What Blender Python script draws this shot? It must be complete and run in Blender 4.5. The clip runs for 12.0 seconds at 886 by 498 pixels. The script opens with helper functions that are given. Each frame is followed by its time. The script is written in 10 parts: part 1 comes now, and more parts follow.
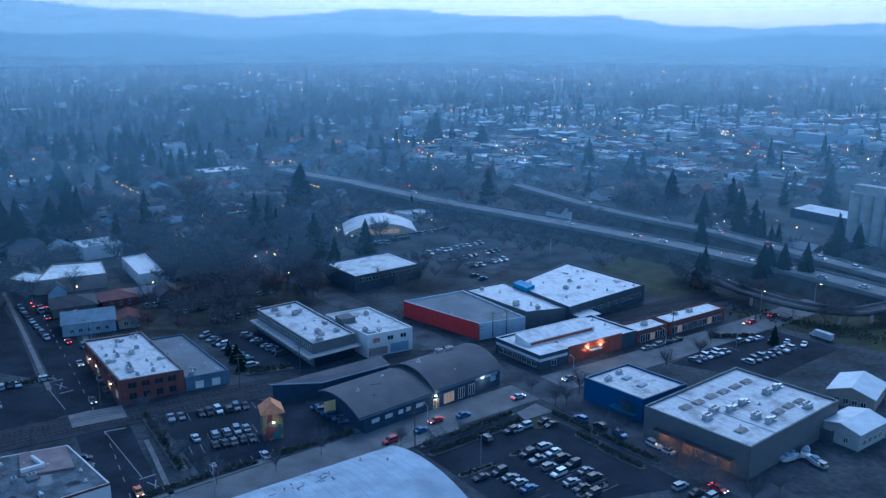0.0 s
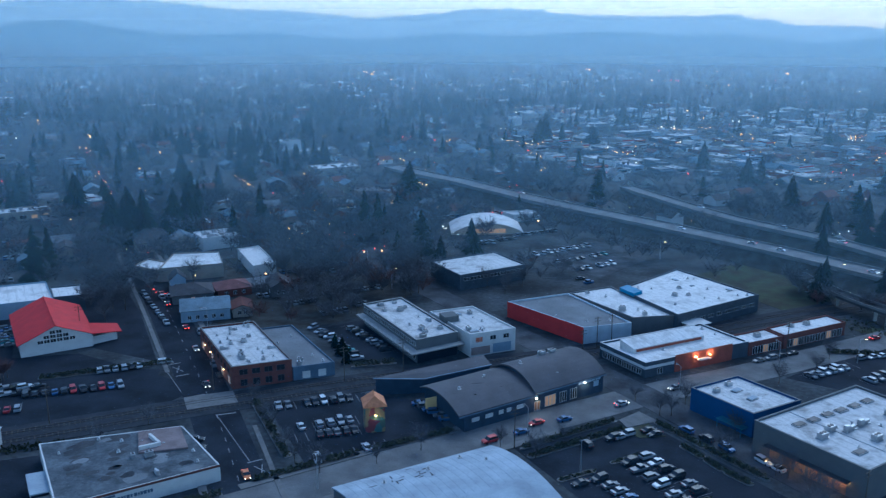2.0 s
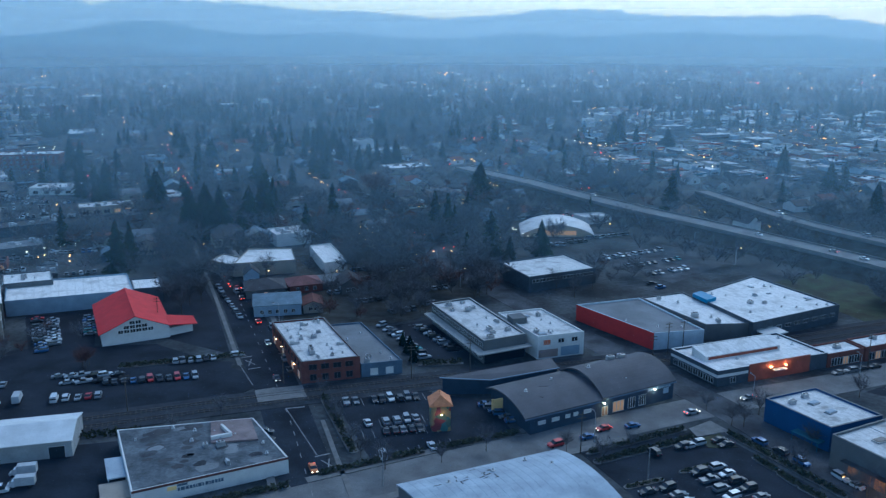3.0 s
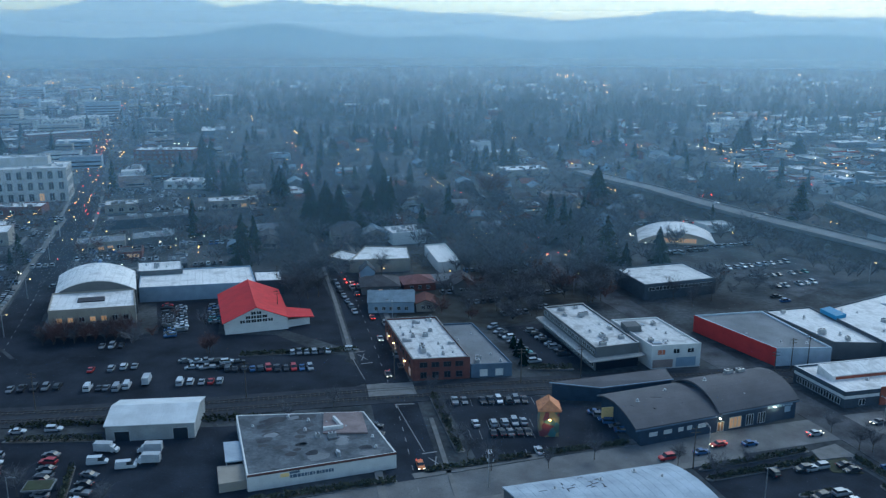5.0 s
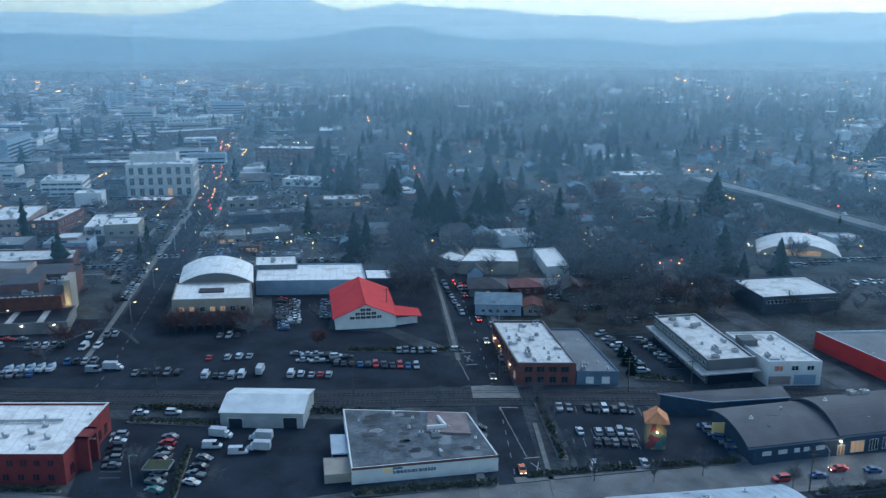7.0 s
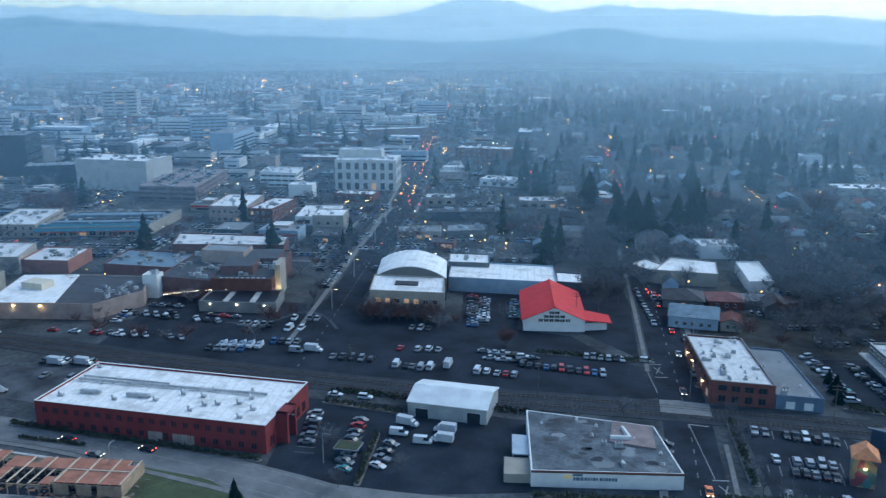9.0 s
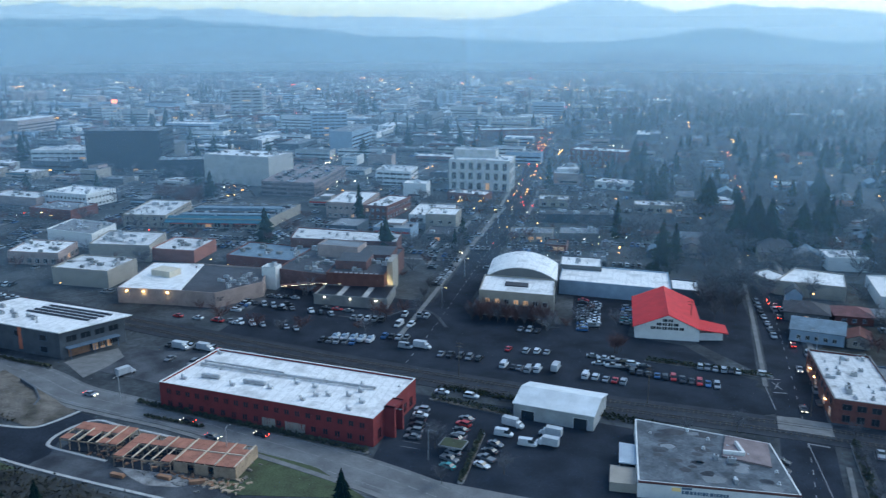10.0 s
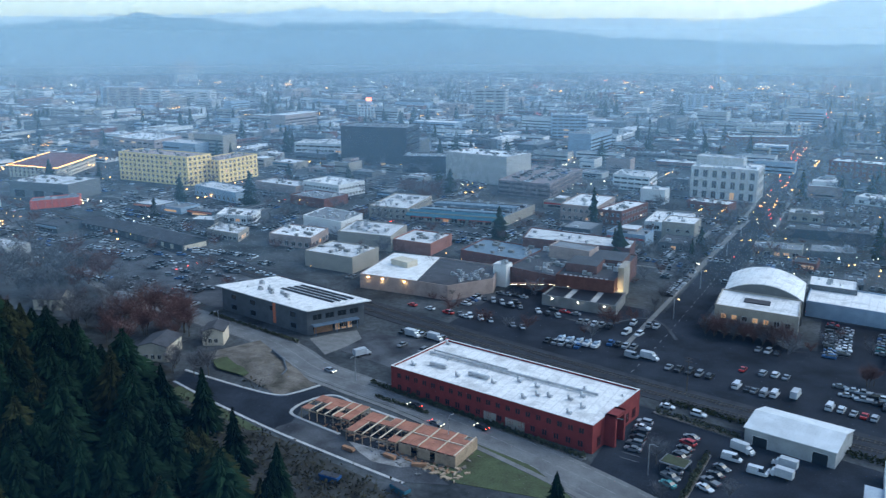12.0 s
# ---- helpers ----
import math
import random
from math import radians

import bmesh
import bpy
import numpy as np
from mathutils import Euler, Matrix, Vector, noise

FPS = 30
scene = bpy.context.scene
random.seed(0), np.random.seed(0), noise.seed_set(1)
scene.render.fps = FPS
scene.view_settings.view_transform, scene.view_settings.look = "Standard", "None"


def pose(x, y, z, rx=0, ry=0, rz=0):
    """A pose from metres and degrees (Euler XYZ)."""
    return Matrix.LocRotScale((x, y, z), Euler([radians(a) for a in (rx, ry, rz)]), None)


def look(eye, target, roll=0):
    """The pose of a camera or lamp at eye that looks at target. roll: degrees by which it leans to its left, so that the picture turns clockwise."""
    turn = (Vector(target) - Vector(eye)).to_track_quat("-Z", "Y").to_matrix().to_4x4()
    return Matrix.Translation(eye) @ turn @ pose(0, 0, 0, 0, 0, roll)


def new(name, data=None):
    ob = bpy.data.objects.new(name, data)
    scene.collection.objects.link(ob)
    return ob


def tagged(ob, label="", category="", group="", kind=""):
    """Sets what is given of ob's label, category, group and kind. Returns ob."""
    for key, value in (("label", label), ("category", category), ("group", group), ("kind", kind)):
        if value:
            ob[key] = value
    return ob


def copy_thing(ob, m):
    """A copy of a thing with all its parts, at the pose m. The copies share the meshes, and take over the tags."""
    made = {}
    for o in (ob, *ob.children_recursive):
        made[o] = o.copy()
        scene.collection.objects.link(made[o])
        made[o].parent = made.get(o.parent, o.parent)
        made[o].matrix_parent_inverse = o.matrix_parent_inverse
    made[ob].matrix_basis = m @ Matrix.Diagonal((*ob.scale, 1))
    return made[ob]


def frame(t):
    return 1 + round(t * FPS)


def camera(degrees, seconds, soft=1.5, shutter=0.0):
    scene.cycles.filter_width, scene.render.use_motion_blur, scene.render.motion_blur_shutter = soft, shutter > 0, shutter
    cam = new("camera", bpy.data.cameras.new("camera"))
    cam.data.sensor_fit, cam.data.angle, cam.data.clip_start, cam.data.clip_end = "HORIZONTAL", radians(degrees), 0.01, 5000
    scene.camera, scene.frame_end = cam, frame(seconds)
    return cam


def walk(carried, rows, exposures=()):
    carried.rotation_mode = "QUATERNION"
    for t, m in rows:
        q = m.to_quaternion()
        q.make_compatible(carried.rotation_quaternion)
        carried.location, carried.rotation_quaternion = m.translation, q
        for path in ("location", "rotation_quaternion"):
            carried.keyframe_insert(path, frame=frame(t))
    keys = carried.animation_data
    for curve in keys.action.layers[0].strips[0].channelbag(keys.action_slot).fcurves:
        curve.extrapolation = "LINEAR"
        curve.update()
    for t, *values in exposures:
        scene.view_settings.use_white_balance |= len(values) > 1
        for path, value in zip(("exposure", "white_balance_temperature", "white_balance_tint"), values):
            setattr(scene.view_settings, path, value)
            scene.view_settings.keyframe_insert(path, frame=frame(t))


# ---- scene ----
# camera: hovering at 100 m, panning to the left
cam = camera(55.6, 12.0, 1.3, 0.35)
PATH = [
    (0.0, 0, 0, 100, 75.537, 0, 0.316),
    (0.5, 0, 0, 100, 75.539, 0, 1.831),
    (1.0, 0, 0, 100, 75.533, 0, 3.605),
    (1.5, 0, 0, 100, 75.526, 0, 5.446),
    (2.0, 0, 0, 100, 75.533, 0, 7.746),
    (2.5, 0, 0, 100, 75.573, 0, 10.207),
    (3.0, 0, 0, 100, 75.571, 0, 12.625),
    (5.0, 0, 0, 100, 75.700, 0, 20.618),
    (5.5, 0, 0, 100, 75.738, 0, 22.255),
    (6.0, 0, 0, 100, 75.795, 0, 23.883),
    (6.5, 0, 0, 100, 75.830, 0, 25.736),
    (8.5, 0, 0, 100, 75.977, 0, 38.269),
    (9.0, 0, 0, 100, 75.986, 0, 41.728),
    (9.5, 0, 0, 100, 76.007, 0, 45.558),
    (10.0, 0, 0, 100, 76.021, 0, 49.527),
    (10.5, 0, 0, 100, 76.012, 0, 53.638),
    (11.0, 0, 0, 100, 76.025, 0, 57.990),
    (11.5, 0, 0, 100, 76.059, 0, 62.466),
    (12.0, 0, 0, 100, 76.141, 0, 65.675),
]
walk(cam, [(t, pose(*p)) for t, *p in PATH],
     [(0, 0.99, 4650, 3), (1.5, 1.0, 4900, 2), (3, 1.02, 5280, -1), (5.5, 1.2, 5930, -4), (8.5, 1.48, 5930, -1), (10, 1.56, 6110, 0), (11.4, 1.55, 6270, 1), (12, 1.68, 6330, 2)])

# ------------------------------------------------------------ sky and light
SUN_AZ, SUN_EL = -15.0, 42.0          # degrees left of north (+y), above the horizon
world = bpy.data.worlds.new("dusk_sky")
scene.world = world
world.use_nodes = True
wn = world.node_tree.nodes
sky = wn.new("ShaderNodeTexSky")
sky.sky_type = 'NISHITA'
sky.sun_disc = False
sky.sun_elevation = radians(SUN_EL)
sky.sun_rotation = radians(-SUN_AZ)
sky.air_density, sky.dust_density, sky.ozone_density = 1.0, 0.8, 1.6
wn["Background"].inputs["Strength"].default_value = 0.1
world.node_tree.links.new(sky.outputs[0], wn["Background"].inputs["Color"])
sun = new("sun", bpy.data.lights.new("sun", 'SUN'))
sun.data.energy, sun.data.angle, sun.data.color = 0.6, radians(40), (0.85, 0.93, 1.0)
sun.matrix_world = look((-500 * math.sin(radians(SUN_AZ)) * math.cos(radians(SUN_EL)), 500 * math.cos(radians(SUN_AZ)) * math.cos(radians(SUN_EL)), 500 * math.sin(radians(SUN_EL))), (0, 0, 0))


# ------------------------------------------------------------ materials
def mat(name, color, rough=0.8, var=0.25, scale=0.5, fine=6.0, bump=0.02, metal=0.0, second=None, spots=0.0, random_obj=0.0, spec=0.25):
    """A surface with stains at a large scale and grain at a small one."""
    m = bpy.data.materials.new(name)
    m.use_nodes = True
    nt = m.node_tree
    b = nt.nodes["Principled BSDF"]
    b.inputs["Roughness"].default_value = rough
    b.inputs["Metallic"].default_value = metal
    b.inputs["Specular IOR Level"].default_value = spec
    pos = nt.nodes.new("ShaderNodeNewGeometry")
    big = nt.nodes.new("ShaderNodeTexNoise")
    big.inputs["Scale"].default_value = scale
    big.inputs["Detail"].default_value = 4
    small = nt.nodes.new("ShaderNodeTexNoise")
    small.inputs["Scale"].default_value = fine
    small.inputs["Detail"].default_value = 3
    nt.links.new(pos.outputs["Position"], big.inputs["Vector"])
    nt.links.new(pos.outputs["Position"], small.inputs["Vector"])
    ramp = nt.nodes.new("ShaderNodeValToRGB")
    c2 = second or tuple(c * (1 - var) for c in color)
    c1 = tuple(min(1, c * (1 + var * 0.6)) for c in color)
    ramp.color_ramp.elements[0].position, ramp.color_ramp.elements[1].position = 0.32, 0.68
    ramp.color_ramp.elements[0].color = (*c2, 1)
    ramp.color_ramp.elements[1].color = (*c1, 1)
    nt.links.new(big.outputs["Fac"], ramp.inputs["Fac"])
    mix = nt.nodes.new("ShaderNodeMix")
    mix.data_type, mix.blend_type = 'RGBA', 'OVERLAY'
    mix.inputs["Factor"].default_value = min(0.9, var * 1.5)
    nt.links.new(ramp.outputs["Color"], mix.inputs["A"])
    nt.links.new(small.outputs["Fac"], mix.inputs["B"])
    out = mix.outputs["Result"]
    if random_obj:
        info = nt.nodes.new("ShaderNodeObjectInfo")
        hsv = nt.nodes.new("ShaderNodeHueSaturation")
        mr = nt.nodes.new("ShaderNodeMapRange")
        mr.inputs["To Min"].default_value, mr.inputs["To Max"].default_value = 1 - random_obj, 1 + random_obj
        nt.links.new(info.outputs["Random"], mr.inputs["Value"])
        nt.links.new(mr.outputs["Result"], hsv.inputs["Value"])
        nt.links.new(out, hsv.inputs["Color"])
        out = hsv.outputs["Color"]
    nt.links.new(out, b.inputs["Base Color"])
    if bump:
        bp = nt.nodes.new("ShaderNodeBump")
        bp.inputs["Strength"].default_value = 0.5
        bp.inputs["Distance"].default_value = bump
        nt.links.new(small.outputs["Fac"], bp.inputs["Height"])
        nt.links.new(bp.outputs["Normal"], b.inputs["Normal"])
    return m


def glow(name, color, strength):
    m = bpy.data.materials.new(name)
    m.use_nodes = True
    b = m.node_tree.nodes["Principled BSDF"]
    b.inputs["Base Color"].default_value = (*color, 1)
    b.inputs["Emission Color"].default_value = (*color, 1)
    b.inputs["Emission Strength"].default_value = strength
    return m


M_GROUND = mat("town_ground", (0.058, 0.063, 0.066), 0.9, 0.5, 0.06, 0.6, 0.05, second=(0.022, 0.025, 0.026), spec=0.08)
M_ASPHALT = mat("asphalt", (0.02, 0.024, 0.031), 0.9, 0.5, 0.09, 2.5, 0.01, second=(0.01, 0.012, 0.016), spec=0.08)
M_ASPHALT2 = mat("worn_asphalt", (0.072, 0.076, 0.082), 0.9, 0.45, 0.12, 3, 0.01, second=(0.03, 0.032, 0.036), spec=0.08)
M_CONCRETE_ROAD = mat("concrete_paving", (0.14, 0.141, 0.141), 0.85, 0.3, 0.15, 4, 0.01, spec=0.12)
M_PAVE = mat("pavement_concrete", (0.155, 0.153, 0.148), 0.85, 0.2, 0.4, 5, 0.01, spec=0.12)
M_KERB = mat("pale_kerb", (0.36, 0.355, 0.34), 0.85, 0.2, 0.5, 5, 0.01)
M_RAIL = mat("dull_rail_steel", (0.09, 0.08, 0.075), 0.7, 0.2, 0.5, 5, 0, metal=0.2)
M_LINE = mat("road_paint", (0.2, 0.2, 0.195), 0.7, 0.2, 2.0, 8, 0)
M_BALLAST = mat("rail_ballast", (0.034, 0.037, 0.042), 0.95, 0.3, 0.3, 6, 0.05, spec=0.12)
M_GRASS = mat("winter_grass", (0.05, 0.062, 0.034), 0.95, 0.45, 0.14, 2.5, 0.05, second=(0.042, 0.037, 0.026), spec=0.08)
M_LITTER = mat("leaf_litter", (0.05, 0.051, 0.048), 0.95, 0.4, 0.2, 3, 0.05, second=(0.026, 0.024, 0.018), spec=0.08)
M_BRUSH = mat("dull_brush", (0.055, 0.048, 0.032), 0.95, 0.4, 0.4, 3, 0, second=(0.03, 0.032, 0.02), spec=0.08)
M_LAWN = mat("green_winter_lawn", (0.058, 0.074, 0.036), 0.95, 0.4, 0.2, 2.5, 0.05, second=(0.05, 0.055, 0.03), spec=0.08)
M_DIRT = mat("bare_soil", (0.14, 0.122, 0.104), 0.95, 0.4, 0.16, 2, 0.05, second=(0.06, 0.054, 0.042), spec=0.08)


def membrane(name, color, stain, amount):
    """A flat roof sheet with welded seams, ponding stains and dirt."""
    m = mat(name, color, 0.72, 0.1, 0.9, 3.5, 0.01, second=tuple(c * 0.86 for c in color))
    nt = m.node_tree
    bs = nt.nodes["Principled BSDF"]
    src = bs.inputs["Base Color"].links[0].from_socket
    pos = nt.nodes.new("ShaderNodeNewGeometry")
    turn = nt.nodes.new("ShaderNodeVectorRotate")
    turn.rotation_type = 'Z_AXIS'
    turn.inputs["Angle"].default_value = radians(-36)
    wave = nt.nodes.new("ShaderNodeTexWave")
    wave.inputs["Scale"].default_value = 0.11
    wave.inputs["Distortion"].default_value = 0.15
    seam = nt.nodes.new("ShaderNodeMapRange")
    seam.inputs["From Min"].default_value, seam.inputs["From Max"].default_value = 0.94, 1.0
    pond = nt.nodes.new("ShaderNodeTexNoise")
    pond.inputs["Scale"].default_value, pond.inputs["Detail"].default_value, pond.inputs["Roughness"].default_value = 0.16, 6, 0.65
    edge = nt.nodes.new("ShaderNodeMapRange")
    edge.inputs["From Min"].default_value, edge.inputs["From Max"].default_value = 0.5, 0.66
    edge.inputs["To Max"].default_value = amount
    nt.links.new(pos.outputs["Position"], turn.inputs["Vector"])
    nt.links.new(turn.outputs[0], wave.inputs["Vector"])
    nt.links.new(pos.outputs["Position"], pond.inputs["Vector"])
    nt.links.new(wave.outputs["Fac"], seam.inputs["Value"])
    nt.links.new(pond.outputs["Fac"], edge.inputs["Value"])
    speck = nt.nodes.new("ShaderNodeTexNoise")
    speck.inputs["Scale"].default_value, speck.inputs["Detail"].default_value, speck.inputs["Roughness"].default_value = 0.75, 5, 0.7
    dots = nt.nodes.new("ShaderNodeMapRange")
    dots.inputs["From Min"].default_value, dots.inputs["From Max"].default_value = 0.57, 0.68
    dots.inputs["To Max"].default_value = amount * 0.75
    nt.links.new(turn.outputs[0], speck.inputs["Vector"])
    nt.links.new(speck.outputs["Fac"], dots.inputs["Value"])
    for fac, tint, k in ((edge.outputs[0], stain, 1.0), (dots.outputs[0], tuple(c * 0.55 for c in color), 1.0), (seam.outputs[0], tuple(c * 0.6 for c in color), 0.5)):
        if k != 1.0:
            mul = nt.nodes.new("ShaderNodeMath")
            mul.operation = 'MULTIPLY'
            mul.inputs[1].default_value = k
            nt.links.new(fac, mul.inputs[0])
            fac = mul.outputs[0]
        mx = nt.nodes.new("ShaderNodeMix")
        mx.data_type = 'RGBA'
        mx.inputs["B"].default_value = (*tint, 1)
        nt.links.new(fac, mx.inputs["Factor"])
        nt.links.new(src, mx.inputs["A"])
        src = mx.outputs["Result"]
    nt.links.new(src, bs.inputs["Base Color"])
    return m


M_WHITE_ROOF = membrane("white_membrane_roof", (0.7, 0.68, 0.66), (0.33, 0.32, 0.31), 0.65)
M_STAIN_ROOF = membrane("stained_white_roof", (0.56, 0.55, 0.54), (0.2, 0.198, 0.192), 0.9)
M_GREY_ROOF = mat("grey_felt_roof", (0.17, 0.18, 0.19), 0.85, 0.25, 0.12, 2, 0.01)
M_PATCH_ROOF = mat("patched_grey_roof", (0.105, 0.117, 0.128), 0.9, 0.4, 0.22, 1.6, 0.01, second=(0.052, 0.058, 0.064), spec=0.1)
M_DARK_ROOF = mat("dark_shingle_roof", (0.05, 0.05, 0.055), 0.8, 0.3, 0.3, 5, 0.02)
M_TIN_ROOF = mat("painted_tin_roof", (0.36, 0.41, 0.46), 0.75, 0.12, 0.16, 2.5, 0.01, second=(0.25, 0.29, 0.33))
M_RED_ROOF = mat("red_metal_roof", (0.5, 0.022, 0.025), 0.75, 0.15, 0.3, 3, 0.01)
M_BRICK = mat("red_brick", (0.135, 0.052, 0.04), 0.9, 0.2, 0.6, 9, 0.02)
M_DARK_BRICK = mat("brown_brick", (0.12, 0.055, 0.045), 0.9, 0.25, 0.4, 8, 0.02)
M_RED_WALL = mat("red_painted_wall", (0.42, 0.03, 0.025), 0.7, 0.15, 0.3, 4, 0.01)
M_DARKRED = mat("dark_red_brick", (0.17, 0.028, 0.026), 0.85, 0.2, 0.3, 6, 0.02)
M_BLUE_WALL = mat("blue_painted_wall", (0.015, 0.062, 0.17), 0.7, 0.1, 0.3, 4, 0.01)
M_PALEBLUE = mat("pale_blue_wall", (0.24, 0.31, 0.38), 0.7, 0.15, 0.3, 4, 0.01)
M_PALE_SIDING = mat("pale_metal_siding", (0.42, 0.48, 0.54), 0.7, 0.12, 0.4, 4, 0.01)
M_DARK_WALL = mat("dark_blue_grey_siding", (0.055, 0.07, 0.085), 0.7, 0.2, 0.5, 5, 0.01)
M_GREY_WALL = mat("grey_block_wall", (0.115, 0.12, 0.122), 0.85, 0.1, 0.4, 5, 0.02)
M_DKGREY_WALL = mat("charcoal_cladding", (0.085, 0.095, 0.105), 0.7, 0.2, 0.4, 5, 0.02)
M_WHITE_WALL = mat("white_painted_wall", (0.6, 0.59, 0.57), 0.8, 0.1, 0.4, 4, 0.01)
M_BEIGE_WALL = mat("beige_stucco_wall", (0.28, 0.25, 0.21), 0.85, 0.12, 0.3, 4, 0.02)
M_CREAM = mat("cream_painted_wall", (0.52, 0.45, 0.35), 0.85, 0.15, 0.3, 4, 0.02)
M_PINK_WALL = mat("pinkish_stucco_wall", (0.31, 0.235, 0.205), 0.85, 0.2, 0.3, 4, 0.02)
M_YELLOW_WALL = mat("yellow_stucco_wall", (0.9, 0.62, 0.26), 0.85, 0.12, 0.2, 3, 0.01)
M_CONCRETE = mat("raw_concrete", (0.36, 0.35, 0.33), 0.85, 0.2, 0.25, 3, 0.02)
M_TEAL = mat("teal_painted_wall", (0.03, 0.11, 0.15), 0.7, 0.15, 0.3, 4, 0.01)
M_TURQUOISE = mat("bright_blue_panel", (0.03, 0.2, 0.36), 0.6, 0.1, 0.3, 4, 0.01)
M_SALMON = mat("dull_salmon_wall", (0.27, 0.115, 0.085), 0.75, 0.2, 0.4, 4, 0.01)
M_VERMILION = mat("vermilion_panel", (0.5, 0.075, 0.045), 0.6, 0.15, 0.3, 4, 0.01)
M_TERRACOTTA = mat("dull_red_brown_roof", (0.15, 0.065, 0.062), 0.8, 0.25, 0.4, 5, 0.02)
M_DECK = mat("oily_tan_concrete_deck", (0.36, 0.31, 0.26), 0.9, 0.3, 0.3, 4, 0.02, second=(0.2, 0.175, 0.15))
M_ORANGE = mat("orange_painted_wall", (0.5, 0.15, 0.08), 0.7, 0.15, 0.3, 4, 0.01)
M_SLATE = mat("slate_blue_wall", (0.1, 0.14, 0.19), 0.8, 0.2, 0.4, 4, 0.01)
M_RED_BROWN = mat("rust_brick", (0.26, 0.075, 0.045), 0.85, 0.2, 0.4, 7, 0.02)
M_TERRACE = mat("terrace_timber", (0.3, 0.16, 0.09), 0.8, 0.25, 0.6, 5, 0.01)
M_HIGHWAY = mat("pale_highway_concrete", (0.17, 0.172, 0.172), 0.85, 0.3, 0.15, 4, 0.01, spec=0.12)
M_PARAPET = mat("weathered_concrete", (0.17, 0.17, 0.165), 0.85, 0.2, 0.25, 3, 0.02)
M_STONE = mat("pale_stone", (0.45, 0.43, 0.4), 0.8, 0.2, 0.3, 3, 0.02)
M_BLACKGLASS = mat("black_glass_wall", (0.008, 0.011, 0.016), 0.45, 0.1, 0.3, 3, 0)
M_STEEL = mat("galvanised_steel", (0.42, 0.43, 0.44), 0.45, 0.2, 0.8, 6, 0.01, metal=0.6)
M_DARKSTEEL = mat("dark_metal", (0.06, 0.06, 0.065), 0.5, 0.2, 1, 6, 0.0, metal=0.4)
M_GLASS = mat("window_glass", (0.02, 0.025, 0.03), 0.08, 0.1, 0.5, 2, 0, spec=0.5)
M_FRAME = mat("window_frame", (0.5, 0.5, 0.48), 0.6, 0.1, 1, 6, 0)
M_WOOD = mat("raw_lumber", (0.34, 0.25, 0.17), 0.85, 0.25, 0.6, 6, 0.02)
M_PALE_LUMBER = mat("pale_new_lumber", (0.5, 0.4, 0.3), 0.85, 0.2, 0.6, 6, 0.01)
M_DUST = mat("cement_dust", (0.22, 0.215, 0.21), 0.95, 0.4, 0.35, 3, 0.02, second=(0.12, 0.115, 0.11))
M_SHEATH = mat("plywood_sheathing", (0.3, 0.125, 0.08), 0.85, 0.25, 0.4, 4, 0.02)
M_TRUNK = mat("bark", (0.09, 0.075, 0.06), 0.95, 0.3, 1, 8, 0.05)
M_TWIG = mat("bare_twigs", (0.098, 0.098, 0.104), 0.95, 0.3, 0.2, 2, 0.0, random_obj=0.25)
M_REDTWIG = mat("russet_twigs", (0.105, 0.056, 0.05), 0.95, 0.3, 0.2, 2, 0.0)
M_NEEDLE = mat("conifer_needles", (0.008, 0.0185, 0.0095), 0.95, 0.4, 0.25, 3, 0.0, second=(0.004, 0.009, 0.0055), random_obj=0.4, spec=0.03)
M_NEEDLE2 = mat("yellowed_conifer", (0.022, 0.025, 0.01), 0.9, 0.35, 0.25, 3, 0.0, random_obj=0.2, spec=0.03)
M_SHRUB = mat("shrub_leaves", (0.05, 0.055, 0.03), 0.9, 0.35, 0.6, 4, 0.0)
M_WARM = glow("warm_lamp", (1.0, 0.52, 0.18), 8)
M_WHITE_LAMP = glow("white_lamp", (1.0, 0.88, 0.7), 7)
M_CAR_LAMP = glow("lit_headlight", (1.0, 0.85, 0.6), 3)
M_RED_LAMP = glow("red_tail_lamp", (1.0, 0.05, 0.03), 4)
M_WARM_WIN = glow("lit_window", (1.0, 0.5, 0.22), 0.11)
M_DIM_WIN = glow("dimly_lit_window", (1.0, 0.5, 0.22), 0.03)
M_TOWN_WARM = glow("sodium_lamp", (1.0, 0.42, 0.11), 5.5)
M_TOWN_WHITE = glow("shop_lamp", (1.0, 0.78, 0.5), 4.0)


# ------------------------------------------------------------ building kit
def part(name, bm, material, parent=None, label=""):
    me = bpy.data.meshes.new(name)
    bmesh.ops.recalc_face_normals(bm, faces=bm.faces[:])
    bm.to_mesh(me)
    bm.free()
    for m in (material if isinstance(material, (list, tuple)) else [material]):
        me.materials.append(m)
    ob = new(name, me)
    if parent:
        ob.parent = parent
    return tagged(ob, label)


def share(name, me, parent, m):
    """Another object on a mesh that exists already."""
    ob = new(name, me)
    ob.parent = parent
    ob.matrix_basis = m
    return ob


def empty(name, x, y, z=0, ang=0):
    ob = new(name)
    ob.empty_display_size = 1
    ob.matrix_basis = pose(x, y, z, 0, 0, ang)
    return ob


